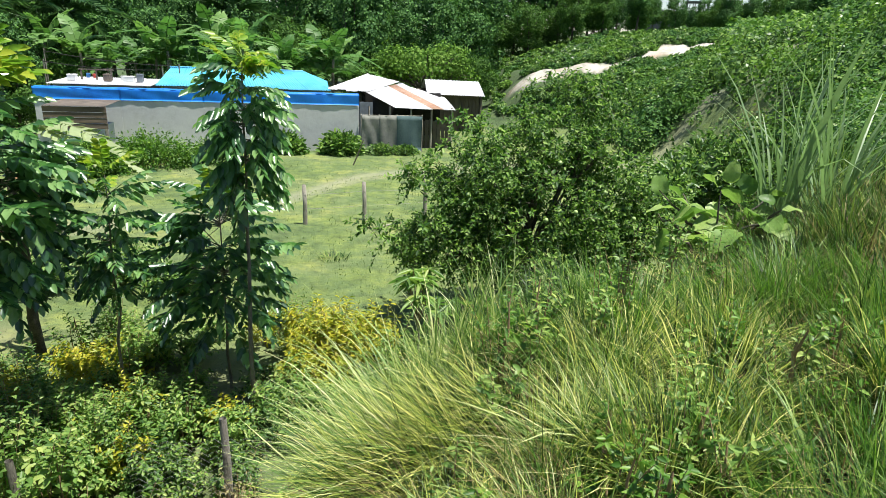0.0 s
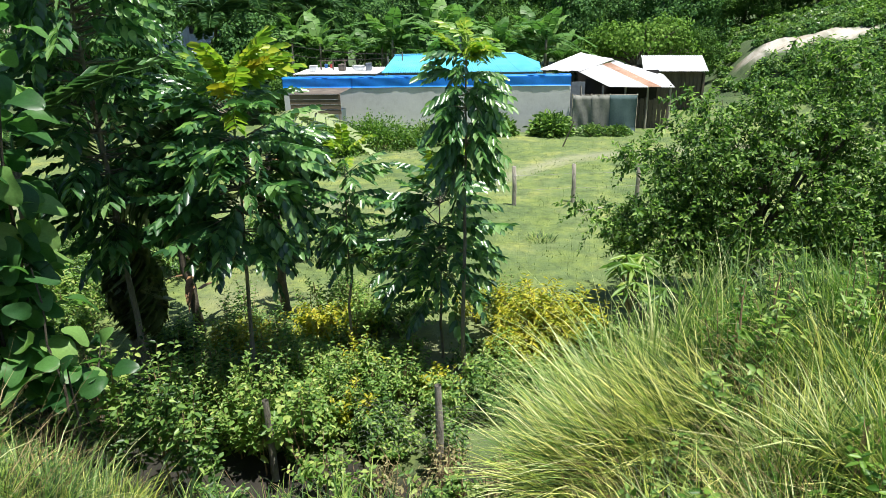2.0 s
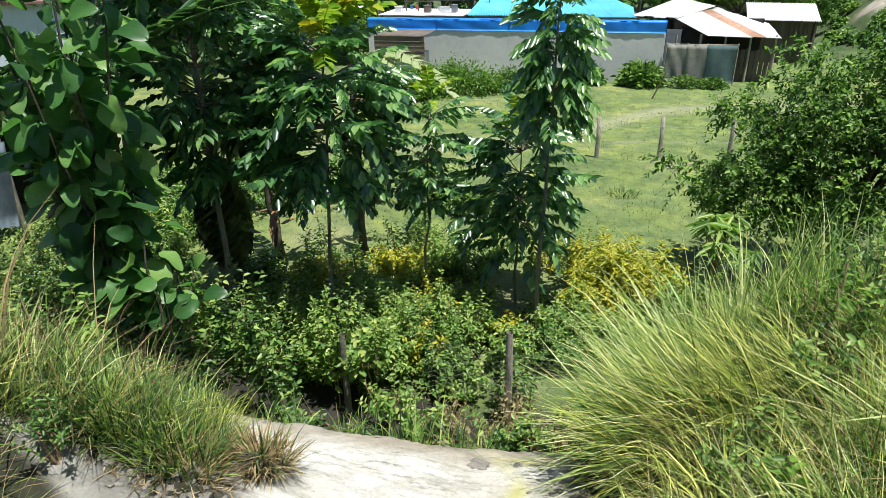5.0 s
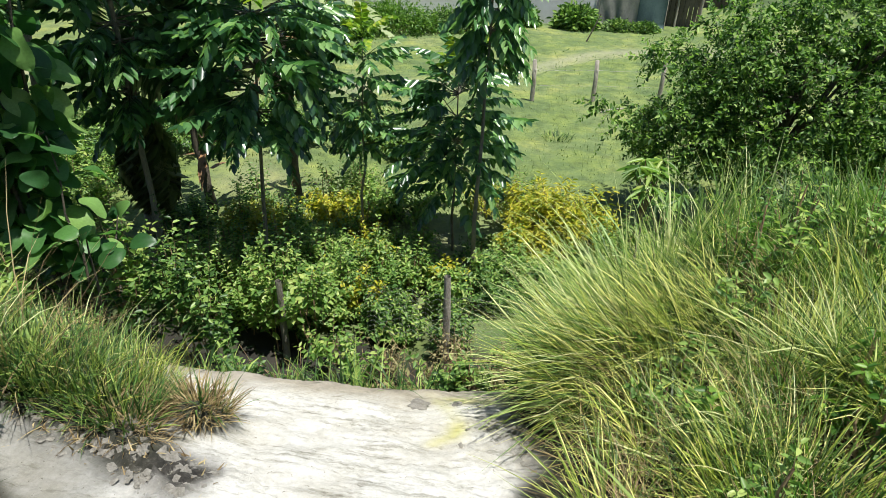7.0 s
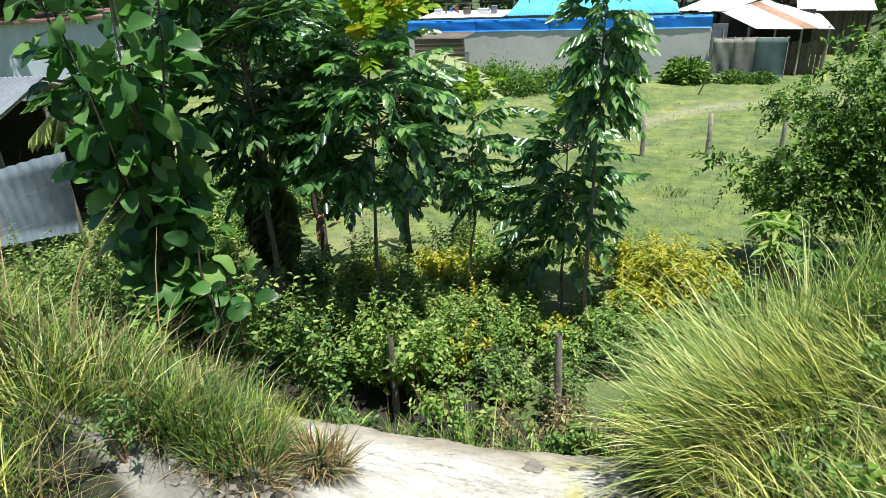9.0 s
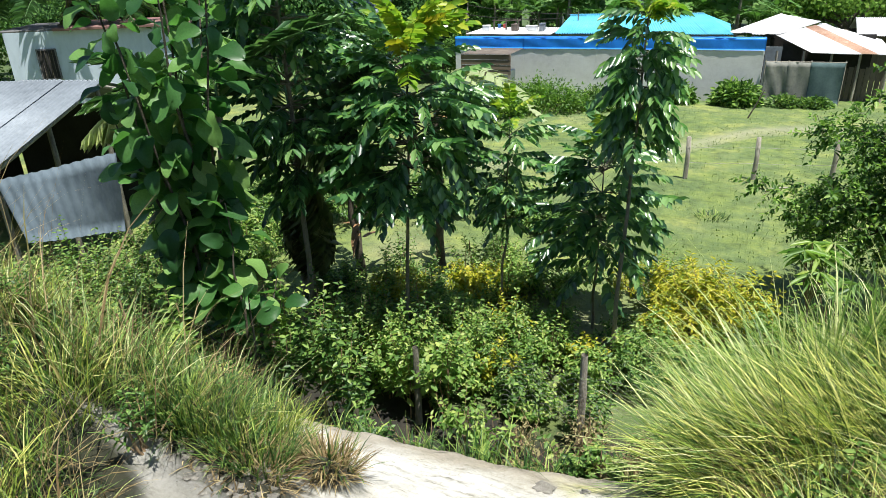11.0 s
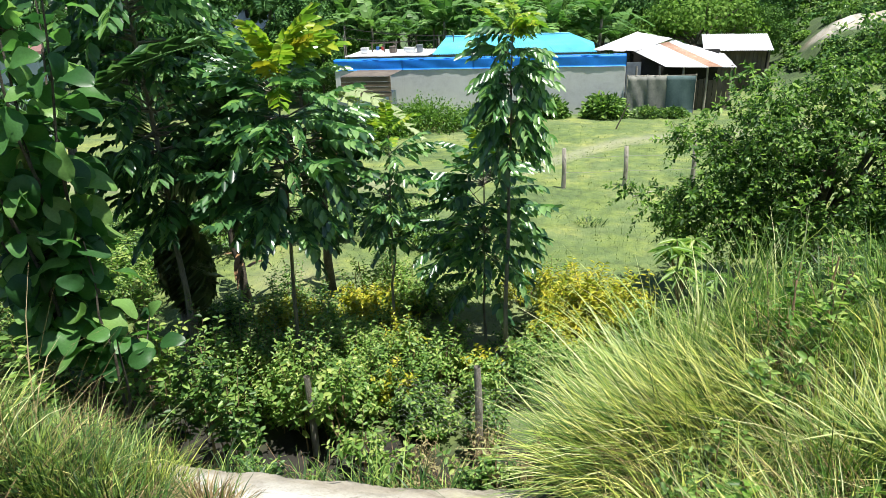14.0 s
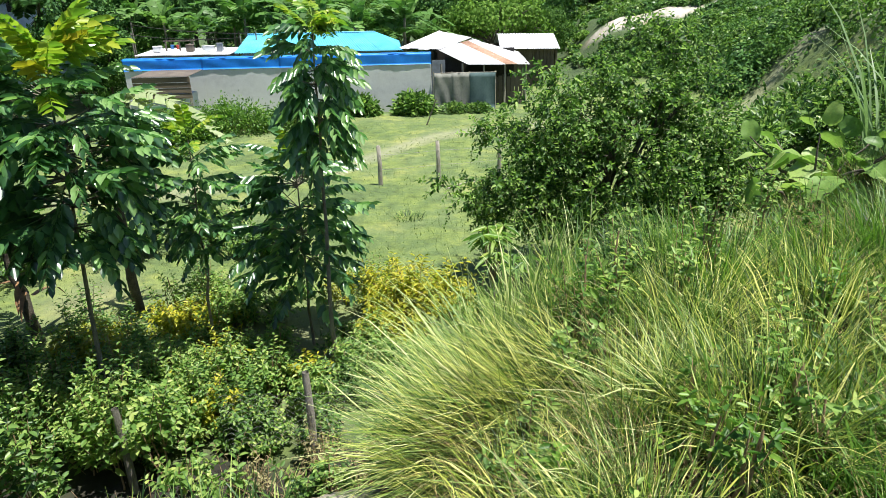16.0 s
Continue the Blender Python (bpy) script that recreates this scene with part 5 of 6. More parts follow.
palm("young coconut palm with old hanging fronds", (-5.15, 7.2, 0), 2.7, 7, 2.0, 1, dead=10, old=PALM_O)
palm("young coconut palm with pale arching fronds", (-5.10, 5.40, 0), 3.55, 2, 1.75, 6, tr=0.06,
     extra=((3.2, 0.42, PALM_P, "pale yellowing frond", 1.08), (3.0, 0.30, PALM_P, "pale yellowing frond", 0.85), (3.25, 0.95, PALM[1], "", 0.95), (3.05, 0.75, PALM[2], "", 0.85), (3.4, 0.55, PALM[0], "", 0.9)))
for k, (az, d, h) in enumerate(((-50, 26, 5.0), (-57, 30, 6.0), (-25, 36, 4.8), (-17.5, 46, 5.4), (-5.5, 50, 5.8), (-22, 44, 6.0), (-44, 33, 6.2), (-36, 40, 7.2))):
    palm("coconut palm among the trees of the wood", (d * math.sin(radians(az)), d * math.cos(radians(az)), 0), h, 15, 3.3, 50 + k, dead=3, tr=0.14)

# ---------------- forest behind ----------------
rf = np.random.default_rng(23)
FT = []
kinds = [("dense dark green forest tree", M_FOREST, [(0, 0, 6.2, 2.6, 2.6, 3.0), (1.2, 0.4, 7.6, 1.5, 1.6, 1.8), (-1.4, -0.3, 5.0, 1.6, 1.6, 1.8), (0, 0, 3.0, 1.9, 1.9, 1.6)], 230, 0.27),
         ("rounded mid green forest tree", M_FOREST_L, [(0, 0, 5.4, 2.9, 2.9, 2.4), (-1.0, 0.5, 6.8, 1.8, 1.7, 1.6), (1.5, 0, 4.0, 1.6, 1.6, 1.5), (0, 0, 2.4, 2.2, 2.2, 1.4)], 220, 0.26),
         ("tall uneven forest tree", M_FOREST, [(0, 0, 7.4, 1.7, 1.7, 2.6), (0.7, 0, 5.2, 2.1, 2.0, 1.6), (-0.8, 0, 3.6, 2.0, 1.9, 1.5), (0.2, 0, 9.4, 0.9, 0.9, 1.2)], 210, 0.26),
         ("thin grey-green airy tree", M_EUCA, [(0, 0, 9.0, 1.5, 1.5, 2.2), (0.8, 0, 7.2, 1.1, 1.1, 1.2), (-0.9, 0.2, 8.0, 1.0, 1.0, 1.2), (0.2, 0, 11.0, 0.8, 0.8, 1.0)], 90, 0.26)]
for i, (lab, m, bl, n, lf) in enumerate(kinds):
    FT.append(crown_tree("tree", lab + " in the wood behind", (-40 + 6 * i, 62, 0), 9.0, 0.16 if i < 3 else 0.10, bl, n, 30 if i < 3 else 15, lf, 0.55, m, M_BARK if i == 3 else M_BARK_DARK, 60 + i, "forest trees", spread=0.46 if i < 3 else 0.40, fork=0.35, limbs=4))


def plant_copy(src, x, y, s, sink=0.0):
    o = copy_thing(src, pose(x, y, gz(x, y) - sink, 0, 0, rf.uniform(0, 360)))
    o.scale = (s, s, s * rf.uniform(0.92, 1.1))
    return o


for az in np.arange(-80, 24, 2.6):
    for d0, hi in ((50, 0.80), (60, 1.02), (70, 1.22)):
        if az > 15 and d0 < 65:
            continue
        a, d = radians(az + rf.uniform(-1.2, 1.2)), d0 + rf.uniform(-3, 3)
        plant_copy(FT[rf.choice([0, 0, 1, 2, 2])], d * math.sin(a), d * math.cos(a), hi * rf.uniform(0.82, 1.12) * (0.85 if az < -8 else 1.0))
for az in (-0.5, 1.2, 12.5, 13.8, 15.0, 17.5, 19.0, 20.5, 22.2):
    a, d = radians(az), 72 + rf.uniform(-4, 4)
    plant_copy(FT[3], d * math.sin(a), d * math.cos(a), rf.uniform(0.98, 1.16))
for az in np.arange(22, 46, 1.6):
    for d0 in (82, 96):
        a, d = radians(az + rf.uniform(-0.8, 0.8)), d0 + rf.uniform(-4, 4)
        plant_copy(FT[rf.choice([0, 1, 2])], d * math.sin(a), d * math.cos(a), rf.uniform(0.5, 0.8) if not 29 < az < 33.5 else 0.42)
for az in np.arange(14, 25, 1.2):
    a, d = radians(az), 66 + rf.uniform(-2, 2)
    plant_copy(FT[1], d * math.sin(a), d * math.cos(a), rf.uniform(0.45, 0.7))
for x, y, s in ((21.5, 16.2, 0.5), (23.8, 18.0, 0.62), (25.5, 17.0, 0.7), (27, 20, 0.6), (20.5, 13.6, 0.5), (23, 13.5, 0.62), (22.5, 15.0, 0.7), (24.5, 15.4, 0.8), (26.5, 18.6, 0.85), (22, 18.5, 0.55), (28, 16, 0.9), (21.5, 12.0, 0.6), (24, 11.5, 0.7)):
    plant_copy(FT[rf.choice([0, 2])], x, y, s)
for az in np.arange(95, 280, 14):
    a, d = radians(az), 30 + rf.uniform(-4, 6)
    plant_copy(FT[rf.choice([0, 1])], d * math.sin(a), d * math.cos(a), rf.uniform(0.9, 1.2))

rain = crown_tree("tree", "broad flat-topped bright green rain tree behind the sheds", (7.8, 43.5, 0), 4.8, 0.2,
                  [(0, 0, 3.2, 3.2, 2.4, 1.1), (-1.6, 0, 3.6, 1.7, 1.5, 0.8), (1.4, 0, 3.8, 1.7, 1.5, 0.8), (2.2, 0, 2.6, 1.5, 1.4, 1.0), (-2.4, 0, 2.6, 1.4, 1.4, 0.9)], 260, 26, 0.22, 0.5, M_ACACIA, M_BARK_DARK, 71, spread=0.4, limbs=12)
for k, (x, y, s) in enumerate(((-1.5, 46, 0.55), (3.4, 46.5, 0.5), (12.4, 47, 0.5), (-17, 33, 0.42), (-14.2, 34.5, 0.45), (-12.4, 31.5, 0.40), (-20, 28, 0.5), (-24, 24, 0.6), (-28, 18, 0.6), (-11.8, 36, 0.45), (-15.5, 29, 0.36), (-26, 12, 0.6))):
    plant_copy(FT[1], x, y, s)



def plant_top(src, az, d, elev):
    """A tree at a bearing and distance whose top shows at that elevation from the track."""
    x, y = d * math.sin(radians(az)), d * math.cos(radians(az))
    top = max(v.co.z for c in src.children if c.type == "MESH" for v in c.data.vertices)
    return plant_copy(src, x, y, max(0.2, (4.9 + d * math.tan(radians(elev)) - gz(x, y)) / top))


for az, d, elev in ((46.6, 27, 3.6), (47.6, 25, 4.8), (48.6, 24, 6.0), (49.4, 22, 6.8), (50.4, 23, 7.6), (51.4, 21, 8.2), (52.4, 22, 9.0), (53.6, 21, 9.6), (55, 20, 10.2), (57, 19, 10.4), (45.6, 29, 3.0), (-34, 33, 2.6), (-32, 34, 2.4), (-30, 33, 2.0), (-23.5, 34, 0.5), (-21.5, 35, 0.3)):
    plant_top(FT[rf.choice([0, 2, 0, 1])], az, d, elev)
for az in np.arange(24, 44.5, 0.95):
    plant_top(FT[rf.choice([0, 1, 2])], az, 88 + rf.uniform(-5, 5), 3.2 if 29.6 < az < 33.4 else rf.uniform(3.7, 4.9))
# ---------------- hillside scrub: domed thickets, joined by kind ----------------
rh = np.random.default_rng(41)


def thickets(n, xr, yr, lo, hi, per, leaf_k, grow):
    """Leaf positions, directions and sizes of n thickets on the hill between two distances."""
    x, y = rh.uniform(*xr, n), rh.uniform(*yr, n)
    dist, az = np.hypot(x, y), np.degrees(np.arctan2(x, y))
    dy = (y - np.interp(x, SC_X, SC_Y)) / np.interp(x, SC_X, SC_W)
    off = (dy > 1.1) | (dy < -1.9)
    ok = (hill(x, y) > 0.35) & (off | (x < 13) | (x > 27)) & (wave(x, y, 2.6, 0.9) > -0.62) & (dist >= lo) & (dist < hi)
    # fitted to the camera's view: thickets hidden from its eye height are dropped
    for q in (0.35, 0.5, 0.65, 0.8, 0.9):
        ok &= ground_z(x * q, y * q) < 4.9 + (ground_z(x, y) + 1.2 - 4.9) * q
    ok &= ((x - 14.3) / 1.9) ** 2 + ((y - 23) / 2.6) ** 2 > 1
    # thinned out past the right end of the camera's sweep
    ok &= (az < 58) | (rh.random(n) < 0.12)
    x, y, dist, az = x[ok], y[ok], dist[ok], az[ok]
    size = (0.32 + grow * rh.random(len(x)) ** 2.6)
    size = np.where((dist > 33) & (az < 35), np.minimum(size, 0.32), size)
    c = np.stack([x, y, ground_z(x, y) - 0.05], -1)
    u = unit(rh.normal(0, 1, (len(c), per, 3)))
    u[..., 2] = np.abs(u[..., 2]) * 1.1
    lump = 1 + 0.32 * np.sin(u[..., :1] * 7 + x[:, None, None]) * np.cos(u[..., 1:2] * 6)
    p = c[:, None] + u * size[:, None, None] * np.array((1, 1, 0.95)) * lump * rh.uniform(0.72, 1.06, (len(c), per, 1))
    lf = np.repeat(np.clip(dist * leaf_k, 0.05, 0.3) * (0.7 + 0.45 * size), per)
    return p.reshape(-1, 3), u.reshape(-1, 3), lf, np.clip(np.floor(2.0 + 1.7 * wave(c[:, 0], c[:, 1], 2.8, 4.4) + rh.normal(0, 0.9, len(c))), 0, 3).astype(int).repeat(per)


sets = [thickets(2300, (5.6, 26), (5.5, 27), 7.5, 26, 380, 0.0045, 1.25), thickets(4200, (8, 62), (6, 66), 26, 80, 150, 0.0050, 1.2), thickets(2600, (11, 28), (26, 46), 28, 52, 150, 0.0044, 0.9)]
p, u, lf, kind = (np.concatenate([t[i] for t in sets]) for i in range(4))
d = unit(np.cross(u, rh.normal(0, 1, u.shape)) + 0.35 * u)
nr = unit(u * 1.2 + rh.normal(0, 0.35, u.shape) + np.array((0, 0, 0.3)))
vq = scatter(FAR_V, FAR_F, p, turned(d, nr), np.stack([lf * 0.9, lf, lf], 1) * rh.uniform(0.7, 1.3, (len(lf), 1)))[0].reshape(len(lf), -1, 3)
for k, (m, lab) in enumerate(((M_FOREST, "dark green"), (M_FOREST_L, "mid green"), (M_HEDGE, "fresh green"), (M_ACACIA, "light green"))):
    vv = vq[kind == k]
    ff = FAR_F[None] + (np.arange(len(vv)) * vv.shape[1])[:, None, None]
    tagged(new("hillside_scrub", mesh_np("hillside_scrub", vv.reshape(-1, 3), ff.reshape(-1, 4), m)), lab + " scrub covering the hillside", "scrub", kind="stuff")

# ---------------- shrubs on the field and along the wall ----------------
for k, (x, y, rx, rz_, m, lab, lf) in enumerate(((-5.6, 25.0, 1.8, 1.15, M_FRESH, "bright green bush in front of the grey wall", 0.13), (-3.6, 25.8, 1.0, 0.8, M_HEDGE, "green bush in front of the grey wall", 0.12),
        (-7.4, 23.6, 1.4, 1.0, M_FRESH, "bright green bush in front of the hut", 0.15), (1.4, 27.8, 0.75, 0.7, M_CITRUS, "dark broad-leaved bush at the wall foot", 0.24),
        (-0.8, 27.8, 0.5, 0.65, M_CITRUS, "dark broad-leaved bush at the wall foot", 0.22), (3.1, 27.8, 0.5, 0.28, M_HEDGE, "low green bush below the hanging sheets", 0.14), (4.2, 27.8, 0.5, 0.22, M_HEDGE, "low green bush below the hanging sheets", 0.14))):
    shrub("bush", lab, (x, y, 0), (rx, rx * 0.7, rz_), 150, 34, lf, 0.5, m, "bushes along the wall", seed=80 + k)
for k, (x, y, rx, rz_) in enumerate(((11.6, 18.4, 1.2, 1.2), (12.9, 20.2, 1.4, 1.3), (10.4, 17.0, 0.9, 0.8), (14.4, 21.0, 1.3, 1.5), (13.6, 17.6, 1.2, 1.1))):
    shrub("bush", "broad-leaved green bush at the hill foot", (x, y, gz(x, y)), (rx, rx * 0.8, rz_), 70, 24, 0.24, 0.55, M_HEDGE, "bushes at the hill foot", seed=95 + k)
shoot_shrub("bush", "yellow-leaved croton bush in the field", (0.4, 8.6, 0), (0.75, 0.6, 1.4), 85, 18, 0.13, 0.34, M_CROTON, "crotons", seed=120)
shoot_shrub("bush", "yellow-leaved croton bush in the field", (-0.1, 8.3, 0), (0.4, 0.4, 0.9), 40, 16, 0.12, 0.34, M_CROTON, "crotons", seed=121)
for k, (x, y, h) in enumerate(((0.95, 8.9, 1.25), (0.0, 9.2, 1.1), (1.35, 8.4, 1.1))):
    shoot_shrub("bush", "yellow-leaved croton bush in the field", (x, y, gz(x, y)), (0.6, 0.5, h), 55, 16, 0.12, 0.36, M_CROTON if k < 2 else M_HEDGE_Y, "crotons", seed=126 + k)
shoot_shrub("bush", "yellow-green low bush under the saplings", (-2.1, 9.3, 0), (0.9, 0.6, 0.8), 80, 18, 0.10, 0.5, M_HEDGE_Y, "low bushes", seed=122)
shoot_shrub("bush", "yellow-green low bush under the saplings", (-3.0, 9.0, 0), (0.8, 0.6, 0.65), 70, 18, 0.10, 0.5, M_CROTON, "low bushes", seed=123)
for k, (x, y, rx, rz_) in enumerate(((-3.6, 13.0, 1.0, 0.9), (-5.2, 12.4, 1.1, 1.1), (-2.6, 12.2, 0.6, 0.6), (-6.8, 11.6, 1.1, 1.2), (-8.0, 9.8, 1.0, 1.0), (-7.4, 8.6, 0.9, 1.1), (-6.6, 6.2, 0.9, 1.2), (-7.5, 5.2, 1.0, 1.6), (-8.8, 8.0, 1.0, 1.5), (-9.6, 9.4, 1.1, 1.3), (-7.9, 9.4, 1.0, 1.2), (-10.2, 11.2, 1.1, 1.2), (-8.6, 11.2, 1.1, 1.2), (-7.3, 7.4, 0.9, 1.5), (-8.7, 5.2, 0.9, 1.6), (-6.9, 6.6, 0.8, 1.6), (-7.1, 5.0, 0.9, 2.1), (-8.0, 4.9, 0.9, 1.8), (-6.3, 5.2, 0.7, 2.1), (-9.0, 6.0, 0.9, 1.5), (-7.9, 6.2, 0.8, 1.5),
        (-5.4, 5.4, 0.8, 1.3), (-3.9, 7.9, 0.7, 0.9), (-5.0, 7.8, 0.7, 1.1), (-2.9, 6.9, 0.6, 0.8), (-3.9, 6.4, 0.6, 1.2))):
    shoot_shrub("bush", "leafy green bush in the undergrowth", (x, y, gz(x, y)), (rx, rx * 0.8, rz_), 95, 20, 0.09 if y < 9 else 0.12, 0.5, (M_HEDGE_Y, M_HEDGE, M_CROTON, M_HEDGE, M_HEDGE_Y)[k % 5] if y < 9.5 else M_HEDGE, "undergrowth bushes", seed=130 + k)

for k, (x, y, rx, rz_) in enumerate(((-0.3, 7.0, 0.4, 0.6), (0.45, 7.3, 0.45, 0.8), (0.95, 6.6, 0.5, 1.1), (-0.95, 6.75, 0.35, 0.6), (-1.6, 6.2, 0.4, 0.7), (-2.4, 6.3, 0.5, 0.85),
        (1.4, 6.9, 0.5, 1.2), (2.0, 6.6, 0.55, 1.3), (2.7, 7.0, 0.6, 1.3), (-3.2, 6.0, 0.5, 1.2), (-1.9, 7.6, 0.45, 0.6), (-3.1, 8.0, 0.5, 0.6), (2.4, 5.9, 0.5, 1.5), (3.1, 6.3, 0.5, 1.4), (-6.2, 4.7, 0.7, 1.5), (-7.2, 4.0, 0.8, 1.5), (-5.3, 4.6, 0.5, 1.4))):
    shoot_shrub("bush", "pale green leafy bush in the undergrowth" if k % 2 else "leafy green bush in the undergrowth", (x, y, gz(x, y)), (rx, rx * 0.85, rz_), 62, 18, 0.085, 0.52, M_HEDGE_Y if k % 2 else M_HEDGE, "undergrowth bushes", seed=600 + k)

for k, (x, y, h) in enumerate(((-7.1, 5.1, 2.3), (-8.0, 5.0, 2.0), (-6.4, 5.4, 2.2), (-8.8, 5.1, 1.8), (-7.6, 4.4, 1.9), (-9.5, 5.2, 1.7), (-6.0, 4.9, 1.9))):
    shoot_shrub("bush", "tall leafy dark green bush before the tin shed", (x, y, gz(x, y)), (0.75, 0.6, h), 130, 18, 0.085, 0.52, M_HEDGE if k % 3 else M_HEDGE_Y, "undergrowth bushes", seed=1100 + k, low=0.35)
rq = np.random.default_rng(77)
for k, x in enumerate(np.linspace(-4.4, 0.4, 17)):
    y, h = rq.uniform(5.95, 6.7), rq.uniform(0.8, 1.3) + (0.5 if x < -2.8 else 0.0)
    if x > -1.4 and k % 3:
        continue
    shoot_shrub("bush", ("leafy green bush between hedge and saplings", "pale green bush between hedge and saplings", "leafy bush between hedge and saplings")[k % 3], (x, y, gz(x, y)), (0.42, 0.4, h if x < -1.4 else 0.6 * h), 34, 16, 0.082, 0.52, (M_HEDGE, M_HEDGE_Y, M_CROTON)[k % 3] if k % 3 < 2 or k == 8 else M_HEDGE, "bushes behind the hedge", seed=900 + k)
for k in range(48):
    x, y = rq.uniform(-4.6, 0.7), rq.uniform(5.9, 10.2)
    if math.hypot(x + 1.6, (y - 8.9) * 0.7) < 0.6 or (x > -2.0 and y < 7.0):
        continue
    h = rq.uniform(0.45, 0.95) + (0.5 if x < -2.6 else 0.0) * rq.random()
    shoot_shrub("bush", "low bright yellow-green bush under the saplings" if k % 3 else "low leafy green bush under the saplings", (x, y, gz(x, y)), (rq.uniform(0.35, 0.6), 0.4, h), 26, 13, 0.082, 0.5, (M_HEDGE, M_HEDGE_Y, M_CROTON if k % 4 == 1 else M_HEDGE_Y)[k % 3], "low bushes", seed=800 + k)

for k in range(12):
    x, y = -3.3 + 3.3 * k / 11 + rq.normal(0, 0.1), rq.uniform(6.8, 7.4)
    shoot_shrub("bush", "loose sunlit yellow-green bush before the saplings" if k % 3 else "loose green bush before the saplings", (x, y, gz(x, y)), (0.34, 0.32, rq.uniform(0.7, 1.25)), 24, 13, 0.088, 0.52, M_HEDGE_Y if k % 3 else M_HEDGE, "bushes behind the hedge", seed=1000 + k, low=0.4)

for k, (x, y, h) in enumerate(((-3.05, 7.35, 0.85), (-2.75, 7.7, 0.9), (-2.45, 7.4, 0.75), (-2.15, 7.65, 0.95), (-1.95, 7.3, 0.7), (-1.85, 7.85, 0.75), (-1.25, 7.5, 0.5), (-0.95, 7.25, 0.6), (-0.45, 7.45, 0.75), (-0.15, 7.9, 0.9), (-3.3, 7.0, 0.8), (-2.6, 6.95, 0.7))):
    shoot_shrub("bush", "sunlit yellow-leaved bush among the saplings" if k % 4 == 3 else "sunlit pale green bush among the saplings", (x, y, gz(x, y)), (0.40, 0.36, h), 36, 13, 0.085, 0.5, M_CROTON if k % 4 == 3 else M_HEDGE_Y, "low bushes", seed=1200 + k, low=0.3)

# ---------------- hedge with wire fence ----------------
rk = np.random.default_rng(51)
for k, x in enumerate(np.arange(-6.4, 1.0, 0.40)):
    thin = x > -1.9
    if thin and k % 2:
        continue
    y = 5.45 + rk.uniform(-0.3, 0.35) - (0.3 if x < -3 else 0)
    h = np.interp(x, [-6.4, -4, -2.8, -1.8, -1.2, 0.9], [2.0, 2.0, 1.6, 1.15, 0.95, 1.0]) * rk.uniform(0.6, 1.2)
    pale = (k % 2 == 1 and x > -3.4) or k % 5 == 0
    shoot_shrub("shrub", "leafy hedge shrub with pale green leaves" if pale or thin else "leafy green hedge shrub", (x, y, gz(x, y)), (0.46, 0.40, h), int(np.interp(x, [-2.8, -2.1, -1.5, -1.1, 0.9], [25, 17, 11, 7, 6])), 12 if x < -1.3 else 9, 0.105 if x < -1.3 else 0.09, 0.58, M_HEDGE_Y if pale or thin else M_HEDGE, "hedge shrubs", seed=160 + k, low=0.5 if k % 3 == 0 else 0.72)
for k in range(84):
    x, y = rk.uniform(-4.6, 0.6), rk.uniform(3.4, 4.8)
    shoot_shrub("weed", "small leafy weed at the hedge foot", (x, y, gz(x, y)), (0.18, 0.18, rk.uniform(0.18, 0.42)), 10, 10, 0.065, 0.55, M_HEDGE if k % 2 else M_HEDGE_Y, "weeds at the hedge foot", seed=200 + k, cat="weed")

wf = thing("wire_fence", "sagging chicken wire fence on grey wooden posts", "fence")
for x, y, h in ((-4.55, 5.5, 1.2), (-2.67, 5.62, 1.05), (-0.80, 5.75, 1.25), (1.05, 5.9, 1.2)):
    z = gz(x, y)
    part("post", mesh_np("post", *tube([(x, y, z - 0.2), (x + 0.01, y, z + h * 0.6), (x, y, z + h)], [0.046, 0.042, 0.036], 8), M_POST_D if x < -1 else M_POST), wf)
segs = []
cell = 0.075
for i in range(int(2.6 / cell)):
    for j in range(10):
        x0 = -1.7 + i * cell
        z0 = 0.38 + j * cell * 0.9
        yy = 5.70 + 0.03 * math.sin(x0 * 3)
        o = (i % 2) * cell * 0.45
        segs.append(tube([(x0, yy, z0 + o), (x0, yy, z0 + o + cell * 0.45)], [0.0016] * 2, 3))
        segs.append(tube([(x0, yy, z0 + o + cell * 0.45), (x0 + cell, yy, z0 + (cell * 0.45 - o) + (cell * 0.45 if o == 0 else cell * 0.0) )], [0.0016] * 2, 3))
part("wire_mesh", mesh_np("wire_mesh", *join(segs), M_WIRE), wf)
for k, (x, y, h) in enumerate(((-0.4, 7.6, 0.6), (0.1, 7.7, 0.5), (-1.1, 7.4, 0.5), (-1.6, 8.1, 0.6), (-0.6, 8.2, 0.5))):
    shoot_shrub("shrub", "low hedge shrub with pale green leaves" if k % 2 else "low leafy green hedge shrub", (x, y, gz(x, y)), (0.4, 0.36, h), 44, 16, 0.075, 0.56, M_HEDGE_Y if k % 2 else M_HEDGE, "hedge shrubs", seed=700 + k)
for k, (x, y, h) in enumerate(((-1.3, 4.9, 0.6), (-0.9, 4.95, 0.8), (-0.3, 5.0, 0.75), (0.2, 5.0, 0.8))):
    shoot_shrub("shrub", "half-dry shrub with brown twigs and few leaves", (x, y, gz(x, y)), (0.42, 0.3, h), 34, 6, 0.07, 0.5, M_DRY, "half-dry shrubs", seed=760 + k, low=0.3)
for k in range(16):
    x, y = rk.uniform(-1.4, 0.9), rk.uniform(4.7, 5.7)
    shoot_shrub("shrub", "dry brown shrub with bare twigs at the wire fence", (x, y, gz(x, y)), (0.4, 0.35, rk.uniform(0.5, 1.1)), 30, 5, 0.06, 0.45, M_DRY, "half-dry shrubs", seed=780 + k, low=0.2)
